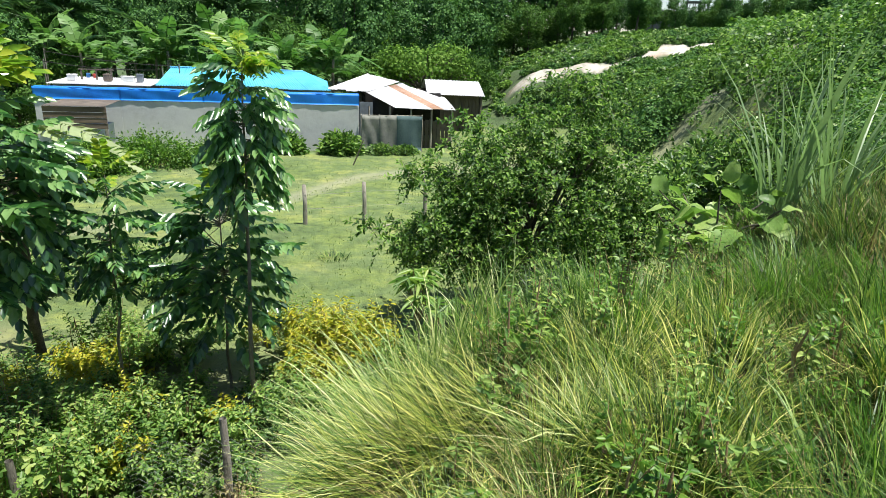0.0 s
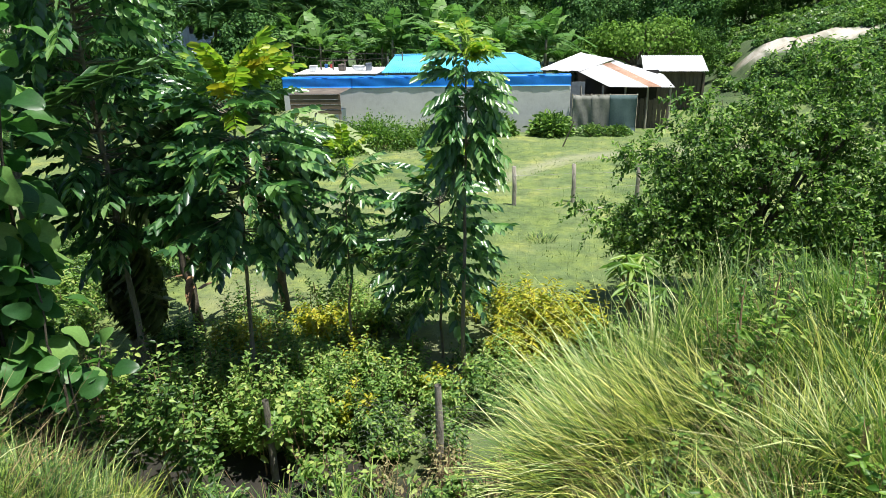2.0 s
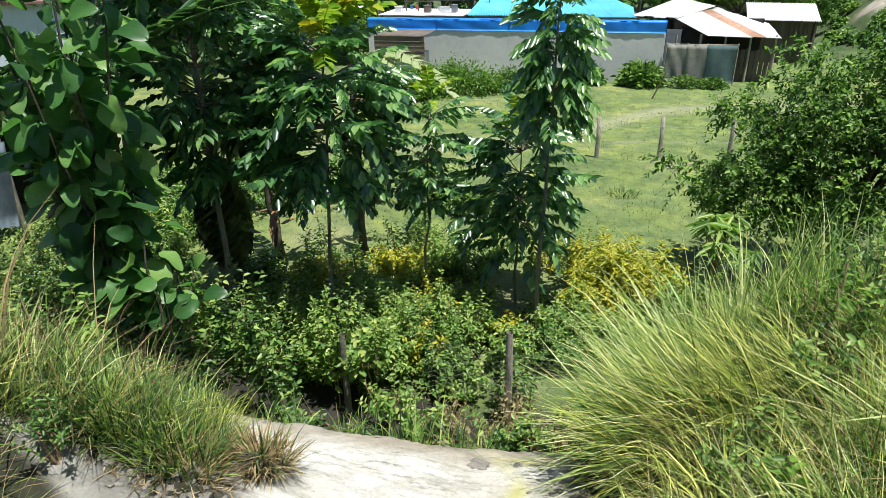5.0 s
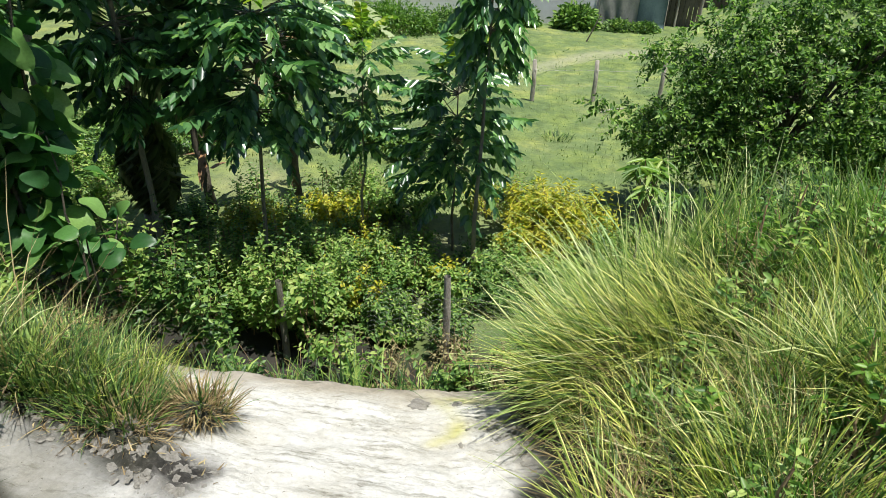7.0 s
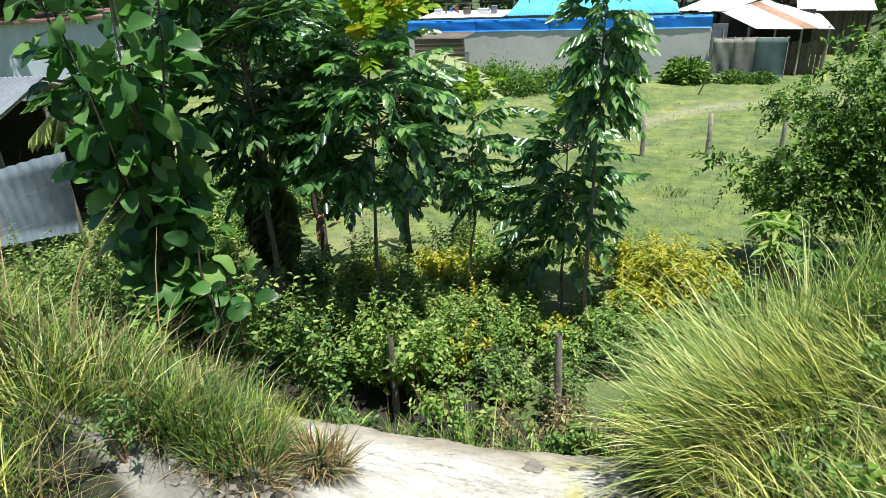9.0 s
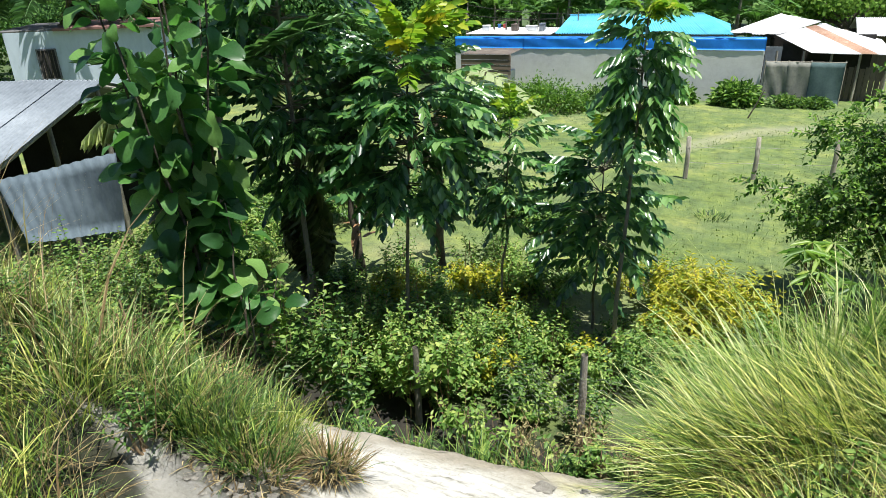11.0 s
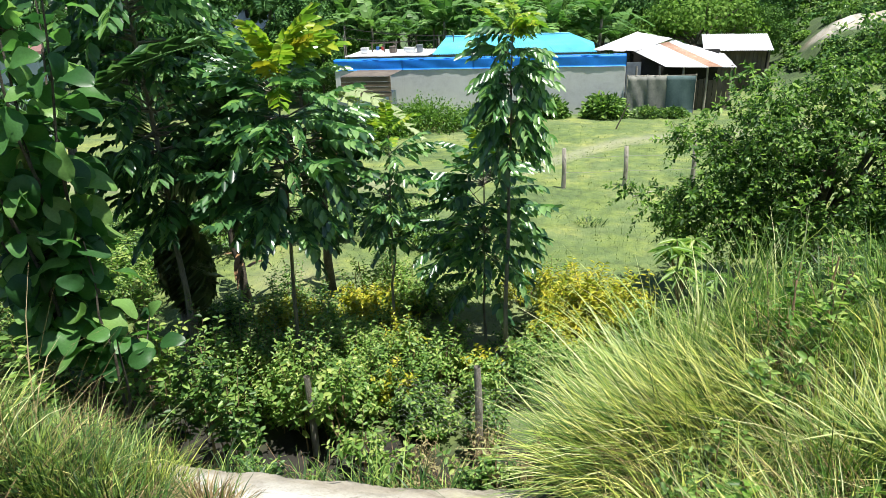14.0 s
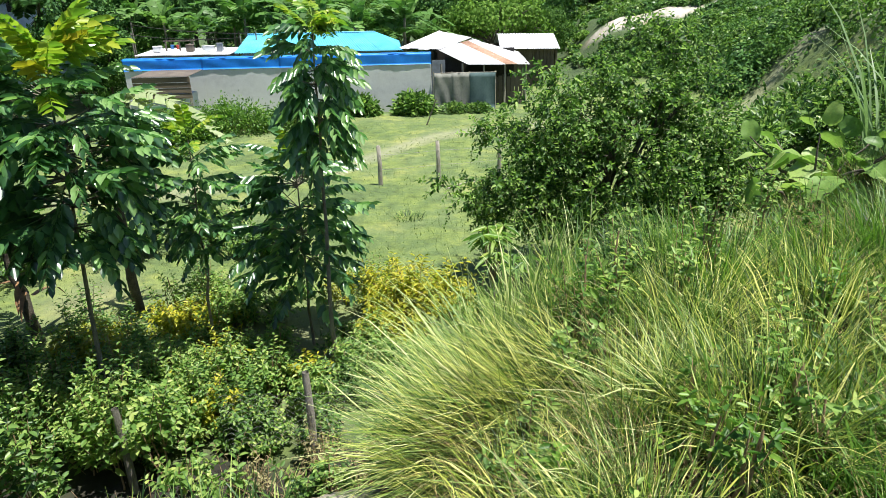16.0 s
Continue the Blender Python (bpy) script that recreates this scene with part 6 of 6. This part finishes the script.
# dry stems and fallen branches in the hedge foot
br = thing("brushwood", "tangle of dry brown stems at the hedge foot", "brushwood", kind="stuff")
pcs = []
for k in range(420):
    x, y = (rk.uniform(-4.2, 0.9), rk.uniform(4.3, 5.3)) if k < 170 else (rk.normal(-0.4, 0.45), rk.normal(4.85, 0.2))
    z = gz(x, y)
    a = rk.uniform(0, 6.28)
    L = rk.uniform(0.3, 1.0)
    e = (x + L * math.cos(a) * 0.6, y + L * math.sin(a) * 0.25, z + L * rk.uniform(0.1, 0.9))
    pcs.append(tube(bent((x, y, z - 0.03), e, 5, 0.05, 0.02, rk), np.linspace(0.006, 0.002, 5), 4))
part("dry_stems", mesh_np("dry_stems", *join(pcs), M_TWIG), br)

# ---------------- pale palmate weed, yellow-leaved sapling ----------------
def palmate(label, at, height, heads, leaf, mat, seed, ratio=0.22):
    r = np.random.default_rng(seed)
    ob = thing("plant", label, "plant", at)
    pos, out = [], []
    for k in range(heads):
        a = k * 2.4
        c = np.array((0.22 * math.cos(a) * r.uniform(0.3, 1), 0.22 * math.sin(a) * r.uniform(0.3, 1), height * r.uniform(0.82, 1.0)))
        for j in range(7):
            t = j * 6.283 / 7 + r.normal(0, 0.1)
            pos.append(c)
            out.append((math.cos(t), math.sin(t), 0.05))
        part("stalk", mesh_np("stalk", *tube(bent((0, 0, height * 0.6), c, 4), [0.006] * 4, 4), M_TWIG), ob)
    v, f = leaves_at(np.array(pos), np.array(out), leaf, ratio, 0.35, 0.12, 1.4, r)
    part("foliage", mesh_np("foliage", v, f, mat), ob)
    part("stem", mesh_np("stem", *tube([(0, 0, -0.1), (0.02, 0, height * 0.5), (0, 0, height * 0.85)], [0.018, 0.015, 0.01], 6), M_BARK), ob)
    return ob


palmate("tall weed with pale green hand-shaped leaves", (1.45, 7.6, 0), 2.05, 16, 0.24, M_HEDGE_Y, 3)
palmate("weed with green hand-shaped leaves", (1.75, 7.9, 0), 1.5, 7, 0.24, M_HEDGE, 4)
shoot_shrub("bush", "small yellow-green bush behind the wall", (-6.9, 33.2, 0.0), (0.5, 0.45, 3.3), 50, 14, 0.14, 0.5, M_HEDGE_Y, "bushes along the wall", seed=302)
shoot_shrub("sapling", "small sapling with yellowing leaves on the bank", (-3.35, 3.05, gz(-3.35, 3.05)), (0.2, 0.2, 0.95), 14, 12, 0.095, 0.5, M_HEDGE_Y, seed=301, cat="sapling")


# ---------------- long grass on the banks ----------------
def tuft(label, at, n, spread, length, width, mat, seed, lean=0.35, droop=1.3, name="grass_clump", group="grass clumps", head=None, hs=6.28):
    r = np.random.default_rng(seed)
    a = r.uniform(0, 6.283, n)
    rr = spread * np.sqrt(r.uniform(0, 1, n))
    base = np.stack([rr * np.cos(a), rr * np.sin(a), np.zeros(n)], -1)
    base[:, 2] = ground_z(base[:, 0] + at[0], base[:, 1] + at[1]) - at[2] - 0.03
    hd = a + r.normal(0, 0.5, n) if head is None else head + r.uniform(-hs / 2, hs / 2, n)
    ln = length * r.uniform(0.55, 1.1, n)
    v, f = blades(base, hd, np.abs(r.normal(lean, 0.22, n)), np.abs(r.normal(droop, 0.45, n)), ln, width * np.exp(r.normal(0, 0.35, n)))
    if name == "reed_clump":
        ob = thing(name, label, "reeds", at, group)
        for i in range(n):
            part("blade", mesh_np("blade", v[10 * i:10 * i + 10], f[:4], mat), ob)
        return ob
    ob = new(name, mesh_np(name, v, f, mat))
    ob.matrix_basis = pose(*at)
    return tagged(ob, label, "grass", group, "stuff")


rg = np.random.default_rng(61)


def hollow(x, y):
    """Beaten-down patches of dead straw on the bank."""
    return (np.exp(-(((x - 0.66) / 0.40) ** 2 + ((y - 2.80) / 0.26) ** 2)) + np.exp(-(((x - 1.45) / 0.26) ** 2 + ((y - 3.15) / 0.20) ** 2))
            + np.exp(-(((x - 1.5) / 0.35) ** 2 + ((y - 2.2) / 0.14) ** 2)) + np.exp(-(((x - 2.7) / 0.3) ** 2 + ((y - 3.2) / 0.18) ** 2)))


def lawn(name, label, n, xr, yr, test, length, width, mat, seed, lean=0.5, droop=0.9, head=None, hs=2.4, segs=4, sheaf=1):
    """Grass over a stretch of ground; sheaf > 1 gathers the blades into sheaves that fan out from one root."""
    r = np.random.default_rng(seed)
    m = n // sheaf
    x, y = (np.repeat(r.uniform(*q, m), sheaf) for q in (xr, yr))
    fan = np.repeat(r.normal(0, hs / 2, m), sheaf)
    tone = np.repeat(r.uniform(0.65, 1.3, m), sheaf)
    n = m * sheaf
    ox, oy = r.normal(0, 0.045 * (sheaf > 1), (2, n))
    x, y = x + ox, y + oy
    ok = test(x, y)
    x, y, fan, tone = x[ok], y[ok], fan[ok], tone[ok]
    k = len(x)
    base = np.stack([x, y, ground_z(x, y) - 0.02], -1)
    hd = r.uniform(0, 6.28, k) if head is None else head + (r.normal(0, hs / 2, k) if sheaf == 1 else fan + r.normal(0, 0.45, k)) + 0.7 * wave(x, y, 0.5, 3.3)
    ln = length * (tone if sheaf > 1 else 1.0) * r.uniform(0.5, 1.15, k) * (1 + 0.35 * wave(x, y, 0.7, 1.7))
    ln = ln * (1 - 0.62 * np.clip(hollow(x - 0.05, y + 0.1) + hollow(x - 0.32, y + 0.05), 0, 1) * (x > 0))
    ln = np.where((x > 0) & (y > bank_edge(x) - 0.7) & (y < 8), ln * 0.72, ln)
    v, f = blades(base, hd, np.abs(r.normal(lean, 0.36, k)), np.abs(r.normal(droop, 0.5, k)), ln, width * np.exp(r.normal(0, 0.38, k)), segs)
    return tagged(new(name, mesh_np(name, v, f, mat)), label, "grass", kind="stuff")


def on_right(x, y):
    return (y < bank_edge(x) + 0.55) & (x > 0.30 + 0.16 * wave(x, y, 0.4, 2.2) + 0.06 * np.maximum(2.6 - y, 0)) & (y > 0.9 - 0.1 * x) & (np.hypot(x, y) > 1.35)


def on_left(x, y):
    e = np.interp(y, [0, 1.2, 1.45, 1.6, 1.8, 1.97, 2.3, 2.6, 3.0, 3.6], [-1.6, -1.7, -2.0, -3.0, -2.35, -1.9, -2.1, -2.4, -2.8, -3.4])
    gully = np.exp(-(((x + 1.9) / 0.35) ** 2 + ((y - 1.62) / 0.12) ** 2))
    return (x < e - 0.1 - 0.15 * sstep(2.2, 2.0, y) + 0.12 * wave(x, y, 0.3, 5.0)) & (gully < 0.4) & (y < 4.2) & (np.hypot(x, y) > 1.6)


def gaps(sc, sd, lo):
    """Keeps grass in loose clumps, with open hollows between them."""
    return lambda x, y: on_right(x, y) & (wave(x, y, sc, sd) > lo) & (hollow(x, y) < 0.45)

lawn("bank_grass", "long yellow-green grass combed over the bank", 22000, (0, 3.6), (0.6, 5.5), lambda x, y: gaps(0.28, 1.3, 0.1)(x, y) & ((y > 2.35) | (x < 0.95)), 0.66, 0.0064, M_GRASS, 1, 0.75, 0.42, head=3.0, hs=1.5, sheaf=30)
lawn("bank_grass", "pale lodged grass lying over the bank by the track", 9000, (0.05, 2.4), (1.9, 4.5), gaps(0.4, 2.6, -0.1), 0.74, 0.0066, M_GRASS_P, 10, 0.95, 0.4, head=3.1, hs=1.4, sheaf=40)
lawn("bank_grass", "darker green grass on the bank", 38000, (0.8, 8.5), (0.6, 7.5), gaps(0.33, 4.1, -0.1), 0.52, 0.0076, M_GRASS_D, 2, 0.6, 0.6, head=2.8, hs=1.5, sheaf=26)
lawn("bank_grass", "fresh upright grass at the near end of the bank", 30000, (0.9, 4.6), (0.6, 4.4), gaps(0.3, 0.4, -0.15), 0.46, 0.0078, M_FRESH, 12, 0.5, 0.5, head=2.6, hs=2.6, sheaf=20)
lawn("dry_grass", "dry straw stems among the bank grass", 14000, (0, 6.5), (0.8, 6.5), on_right, 0.52, 0.0042, M_STRAW, 3, 0.85, 0.5, head=3.0, hs=1.8, sheaf=14)
lawn("bank_grass", "long grass on the smaller bank beside the track", 9000, (-6.5, -1.5), (0.3, 4.2), lambda x, y: on_left(x, y) & (wave(x, y, 0.26, 2.3) > -0.1), 0.40, 0.0050, M_GRASS, 4, 0.4, 1.0, head=0.3, hs=3.2, sheaf=24)
lawn("bank_grass", "darker green grass on the smaller bank", 28000, (-6.5, -1.5), (0.3, 4.2), on_left, 0.34, 0.0055, M_GRASS_D, 15, 0.4, 1.0, head=0.3, hs=3.2, sheaf=24)
lawn("bank_grass", "pale fresh grass on the smaller bank", 1200, (-6.5, -1.5), (0.3, 4.2), lambda x, y: on_left(x, y) & (wave(x, y, 0.3, 5.3) > 0.0), 0.42, 0.007, M_GRASS_P, 14, 0.4, 1.1, head=0.2, hs=3.0, sheaf=24)
lawn("dry_grass", "dry straw stems on the smaller bank", 8000, (-6, -1.5), (0.4, 4.0), on_left, 0.46, 0.0045, M_STRAW, 5, 0.6, 0.9, head=0.2)
lawn("field_grass", "short grass of the open field", 66000, (-12, 16.5), (6.2, 27.5), lambda x, y: (rg.random(len(x)) < np.clip(1.6 - y / 22, 0.25, 1)) & ((hill(x, y) < 0.3) | (((x - 14.3) / 2.3) ** 2 + ((y - 23) / 3.0) ** 2 < 1)), 0.075, 0.020, M_LAWN, 6, 0.5, 0.7, segs=2)
tuft("low dark grass tuft in the field", (0.57, 14.0, 0), 160, 0.32, 0.22, 0.012, M_GRASS_D, 63, 0.6, 0.8, "grass_tuft", "field tufts")
tuft("low dark grass tuft in the field", (1.9, 15.6, 0), 60, 0.2, 0.16, 0.012, M_GRASS_D, 64, 0.6, 0.8, "grass_tuft", "field tufts")
lawn("bank_grass", "green grass on the rising end of the bank", 16000, (4.0, 9.0), (2.5, 7.8), on_right, 0.5, 0.008, M_GRASS_D, 18, 0.55, 0.6, head=2.8, hs=1.5, sheaf=24)
lawn("dry_grass", "flattened dead straw under the bank grass", 12000, (0.2, 5.5), (0.9, 5.5), on_right, 0.45, 0.007, M_STRAW, 9, 1.25, 0.35)
lawn("dry_grass", "tangled dead straw in the beaten-down hollows", 7000, (0.3, 3.2), (1.8, 3.7), lambda x, y: on_right(x, y) & (hollow(x, y) > 0.28), 0.40, 0.006, M_STRAW, 19, 1.15, 0.4, head=3.0, hs=3.0)
lawn("bank_grass", "thin grass on the slope above the track", 9000, (-6, 7), (-4, 1.2), lambda x, y: (x > 0.25 + 0.2 * wave(x, y, 0.6, 1.0)) | (x < -2.6 + 0.2 * wave(x, y, 0.6, 2.0)), 0.3, 0.009, M_GRASS_D, 8, 0.5, 0.9)
lawn("verge_grass", "short grass on the track's far edge", 9000, (-5.0, 0.8), (3.0, 5.0), lambda x, y: y > bank_edge(x) + 0.12 + 0.1 * wave(x, y, 0.3, 1.0), 0.30, 0.007, M_GRASS_D, 7, 0.5, 0.9, sheaf=14)

lawn("litter", "dead stems and leaf litter on the clay at the bank foot", 2600, (-3.0, -1.3), (1.5, 2.2), lambda x, y: np.abs(y - 1.90 + 0.27 * (x + 2.0)) < 0.15 + 0.07 * wave(x, y, 0.2, 4.0), 0.11, 0.007, M_STRAW, 21, 1.42, 0.12)
tuft("tall pale arching grass clump at the bank edge", (0.62, 3.95, gz(0.62, 3.95)), 240, 0.26, 1.35, 0.0105, M_GRASS_P, 11, 0.42, 1.2, head=3.1, hs=2.4)
tuft("tall pale arching grass clump at the bank edge", (1.02, 4.2, gz(1.02, 4.2)), 150, 0.26, 1.10, 0.0115, M_GRASS_P, 12, 0.12, 0.5)
tuft("tall pale grass clump on the bank crest", (0.78, 4.12, gz(0.78, 4.12)), 240, 0.26, 1.05, 0.0085, M_GRASS_P, 16, 0.25, 0.7, head=3.1, hs=3.4)
tuft("tall pale grass clump on the bank crest", (1.28, 4.25, gz(1.28, 4.25)), 240, 0.28, 0.86, 0.0085, M_GRASS_P, 17, 0.18, 0.6, head=3.1, hs=4.0)
tuft("tall green grass clump on the bank crest", (1.95, 4.2, gz(1.95, 4.2)), 320, 0.28, 0.62, 0.008, M_GRASS_D, 18, 0.35, 0.8, head=2.9, hs=3.4)
tuft("tall green grass clump on the bank crest", (2.45, 4.4, gz(2.45, 4.4)), 320, 0.28, 0.62, 0.008, M_FRESH, 19, 0.35, 0.8, head=2.9, hs=3.4)
tuft("pale lodged grass clump beside the track", (0.62, 3.15, gz(0.62, 3.15)), 420, 0.26, 1.0, 0.009, M_GRASS_P, 15, 0.85, 0.75, head=3.25, hs=1.5)
for k, (x, y) in enumerate(((0.80, 2.95), (0.66, 2.75), (1.62, 3.35), (1.3, 2.3))):
    tuft("thatch of dead brown straw on the bank", (x, y, gz(x, y)), 130, 0.16, 0.66, 0.0055, M_STRAW, 680 + k, 0.85, 0.7, head=3.1, hs=2.0)
tuft("arching grass clump beside the track", (0.66, 3.05, gz(0.66, 3.05)), 1100, 0.30, 0.9, 0.0068, M_GRASS, 13, 0.75, 0.8, head=3.3, hs=1.8)
tuft("arching grass clump beside the track", (1.0, 3.2, gz(1.0, 3.2)), 900, 0.34, 0.75, 0.006, M_GRASS, 14, 0.7, 1.0, head=3.1, hs=2.4)
for k, (x, y) in enumerate(((1.5, 3.7), (1.9, 3.3), (1.3, 2.7), (2.4, 3.9), (2.9, 3.6), (1.8, 2.3), (3.3, 4.4), (2.4, 2.9), (0.7, 2.3), (3.8, 4.2), (1.0, 1.8))):
    tuft("green grass clump on the bank", (x, y, gz(x, y)), 480, 0.24, 0.70 if k % 2 else 0.58, 0.0062, M_GRASS if k % 3 else M_FRESH, 20 + k, 0.45, 1.0)
for k, (x, y) in enumerate(((-2.15, 2.45), (-2.5, 2.5), (-2.12, 2.2), (-2.9, 2.2), (-3.4, 2.0), (-2.3, 2.1), (-3.1, 2.7), (-3.9, 2.3), (-2.75, 1.7), (-3.3, 1.5), (-4.2, 1.8), (-2.35, 2.05))):
    tuft("green grass clump on the smaller bank", (x, y, gz(x, y)), 260, 0.18, 0.42, 0.0055, M_GRASS if k % 4 == 0 else M_GRASS_D, 40 + k, 0.35, 1.0)
tuft("small dry grass tuft on the bare clay", (-1.66, 2.26, gz(-1.66, 2.26)), 420, 0.15, 0.22, 0.006, M_STRAW, 60, 0.7, 0.8)
for k, (x, y) in enumerate(((-1.95, 1.98), (-2.2, 2.02), (-1.9, 2.12), (-2.05, 2.3), (-2.42, 1.95), (-2.05, 2.45), (-1.84, 1.98), (-2.1, 2.06))):
    tuft("dry matted grass at the foot of the smaller bank", (x, y, gz(x, y)), 120, 0.15, 0.24, 0.005, M_STRAW, 640 + k, 0.9, 0.6)
    tuft("low green grass at the foot of the smaller bank", (x - 0.05, y + 0.04, gz(x - 0.05, y + 0.04)), 130, 0.15, 0.30, 0.0065, M_GRASS if k % 2 else M_GRASS_D, 660 + k, 0.4, 0.9)
tuft("small green grass tuft on the bare clay", (-1.65, 2.30, gz(-1.65, 2.30)), 110, 0.12, 0.26, 0.006, M_GRASS_D, 65, 0.5, 0.8)
tuft("tall reed clump with broad arching blades", (5.0, 5.75, gz(5.0, 5.75)), 40, 0.16, 2.05, 0.034, M_REED, 61, 0.20, 0.65, "reed_clump", "reeds")
tuft("tall reed clump with broad arching blades", (5.45, 5.6, gz(5.45, 5.6)), 32, 0.16, 2.1, 0.032, M_REED, 62, 0.22, 0.70, "reed_clump", "reeds")

for k in range(16):
    x, y = rg.uniform(-4.2, -2.1), rg.uniform(1.5, 2.7)
    shoot_shrub("weed", "fine-leaved weed on the smaller bank", (x, y, gz(x, y)), (0.22, 0.22, rg.uniform(0.35, 0.6)), 14, 16, 0.038, 0.5, M_HEDGE_Y if k % 3 == 0 else M_HEDGE, "small bank weeds", seed=560 + k, cat="weed")
for k, (x, y) in enumerate(((-2.9, 1.75), (-3.3, 2.1), (-2.6, 2.2), (-3.8, 2.0), (-3.5, 1.7), (-4.3, 2.2), (-4.0, 1.6))):
    tuft("long dry seeding stems on the smaller bank", (x, y, gz(x, y)), 26, 0.22, 1.15, 0.006, M_STRAW, 570 + k, 0.35, 0.7)
    tuft("pale arching grass on the smaller bank", (x + 0.2, y + 0.15, gz(x + 0.2, y + 0.15)), 90, 0.24, 0.6, 0.0065, M_GRASS_P, 580 + k, 0.4, 1.0)

# plumes of flowering grass
for k, (x, y, h) in enumerate(((6.55, 5.75, 0.58), (6.92, 5.7, 0.55), (7.1, 5.8, 0.68), (7.45, 5.9, 0.70), (7.55, 5.7, 0.52))):
    r = np.random.default_rng(90 + k)
    z = gz(x, y)
    ob = thing("grass_plume", "white feathery plume on a thin grass stem", "grass", (x, y, z), "plumes")
    part("stem", mesh_np("stem", *tube([(0, 0, -0.05), (-0.03, 0, h * 0.6), (-0.08, 0, h)], [0.004, 0.003, 0.002], 4), M_TWIG), ob)
    core = np.linspace(0, 1, 7)
    part("plume_core", mesh_np("plume_core", *tube(np.stack([-0.05 - 0.09 * core, 0 * core, h - 0.22 + 0.34 * core], -1), 0.026 * np.sin(np.pi * (0.1 + 0.88 * core)), 7), M_PLUME), ob)
    q = r.uniform(0, 1, 260)
    pos = np.stack([-0.05 - 0.09 * q + r.normal(0, 0.012, 260), r.normal(0, 0.012, 260), h - 0.22 + 0.30 * q], -1)
    d = np.stack([r.normal(-0.2, 0.45, 260), r.normal(0, 0.45, 260), np.full(260, 0.9)], -1)
    v, f = scatter(LEAF_V, LEAF_F, pos, turned(d, r.normal(0, 1, (260, 3))), np.tile((0.02, 0.07, 0.07), (260, 1)))
    part("plume", mesh_np("plume", v, f, M_PLUME), ob)

# broad-leaved weeds among the bank grass
rw = np.random.default_rng(71)
for k in range(30):
    x, y = rw.uniform(0.35, 3.4), rw.uniform(1.6, 4.3)
    if y > float(bank_edge(x)) or math.hypot(x, y) < 1.9:
        continue
    shoot_shrub("weed", "small broad-leaved weed in the bank grass", (x, y, gz(x, y)), (0.24, 0.24, rw.uniform(0.5, 0.8)), 7, 10, 0.068, 0.54, (M_HEDGE_Y, M_FRESH, M_HEDGE_Y)[k % 3], "bank weeds", seed=400 + k, cat="weed")

for k, (x, y, h) in enumerate(((1.3, 3.55, 0.95), (1.62, 3.75, 1.0), (2.0, 3.7, 0.95), (2.35, 4.05, 1.05), (2.6, 3.2, 0.7), (0.75, 2.55, 0.6), (3.0, 4.5, 0.9), (2.1, 2.7, 0.6), (3.5, 4.6, 0.9))):
    shoot_shrub("weed", "upright pale-leaved weed above the bank grass", (x, y, gz(x, y)), (0.24, 0.24, h), 9, 14, 0.068, 0.5, M_HEDGE_Y if k % 4 else M_FRESH, "tall bank weeds", seed=500 + k, cat="weed", sag=0.12)

# stones and clods on the clay
rs = np.random.default_rng(81)
for k in range(300):
    if k < 2:
        x, y, s = (-0.62, 2.98, 0.05) if k == 0 else (-0.38, 3.06, 0.03)
    elif k < 26:
        x, y, s = rs.normal(-0.05, 0.17), rs.normal(2.75, 0.25), rs.uniform(0.007, 0.022)
    else:
        x, s = rs.uniform(-2.6, -1.3), rs.uniform(0.005, 0.024)
        y = 1.86 - 0.29 * (x + 2.0) + rs.normal(0, 0.07)
    bm = bmesh.new()
    bmesh.ops.create_icosphere(bm, subdivisions=2, radius=s)
    for v in bm.verts:
        v.co *= 1 + 0.75 * noise.noise(v.co * (1.3 / s) + Vector((k * 3.1, 0, 0)))
        v.co.x *= 1.35
        v.co.z *= 0.5
    st = new("stone", bm_mesh("stone", bm, M_STONE))
    st.matrix_basis = pose(x, y, gz(x, y) + s * 0.2, 0, 0, rs.uniform(0, 360))
    tagged(st, "small grey crumbly clod on the pale clay", "stone", "stones on the clay")
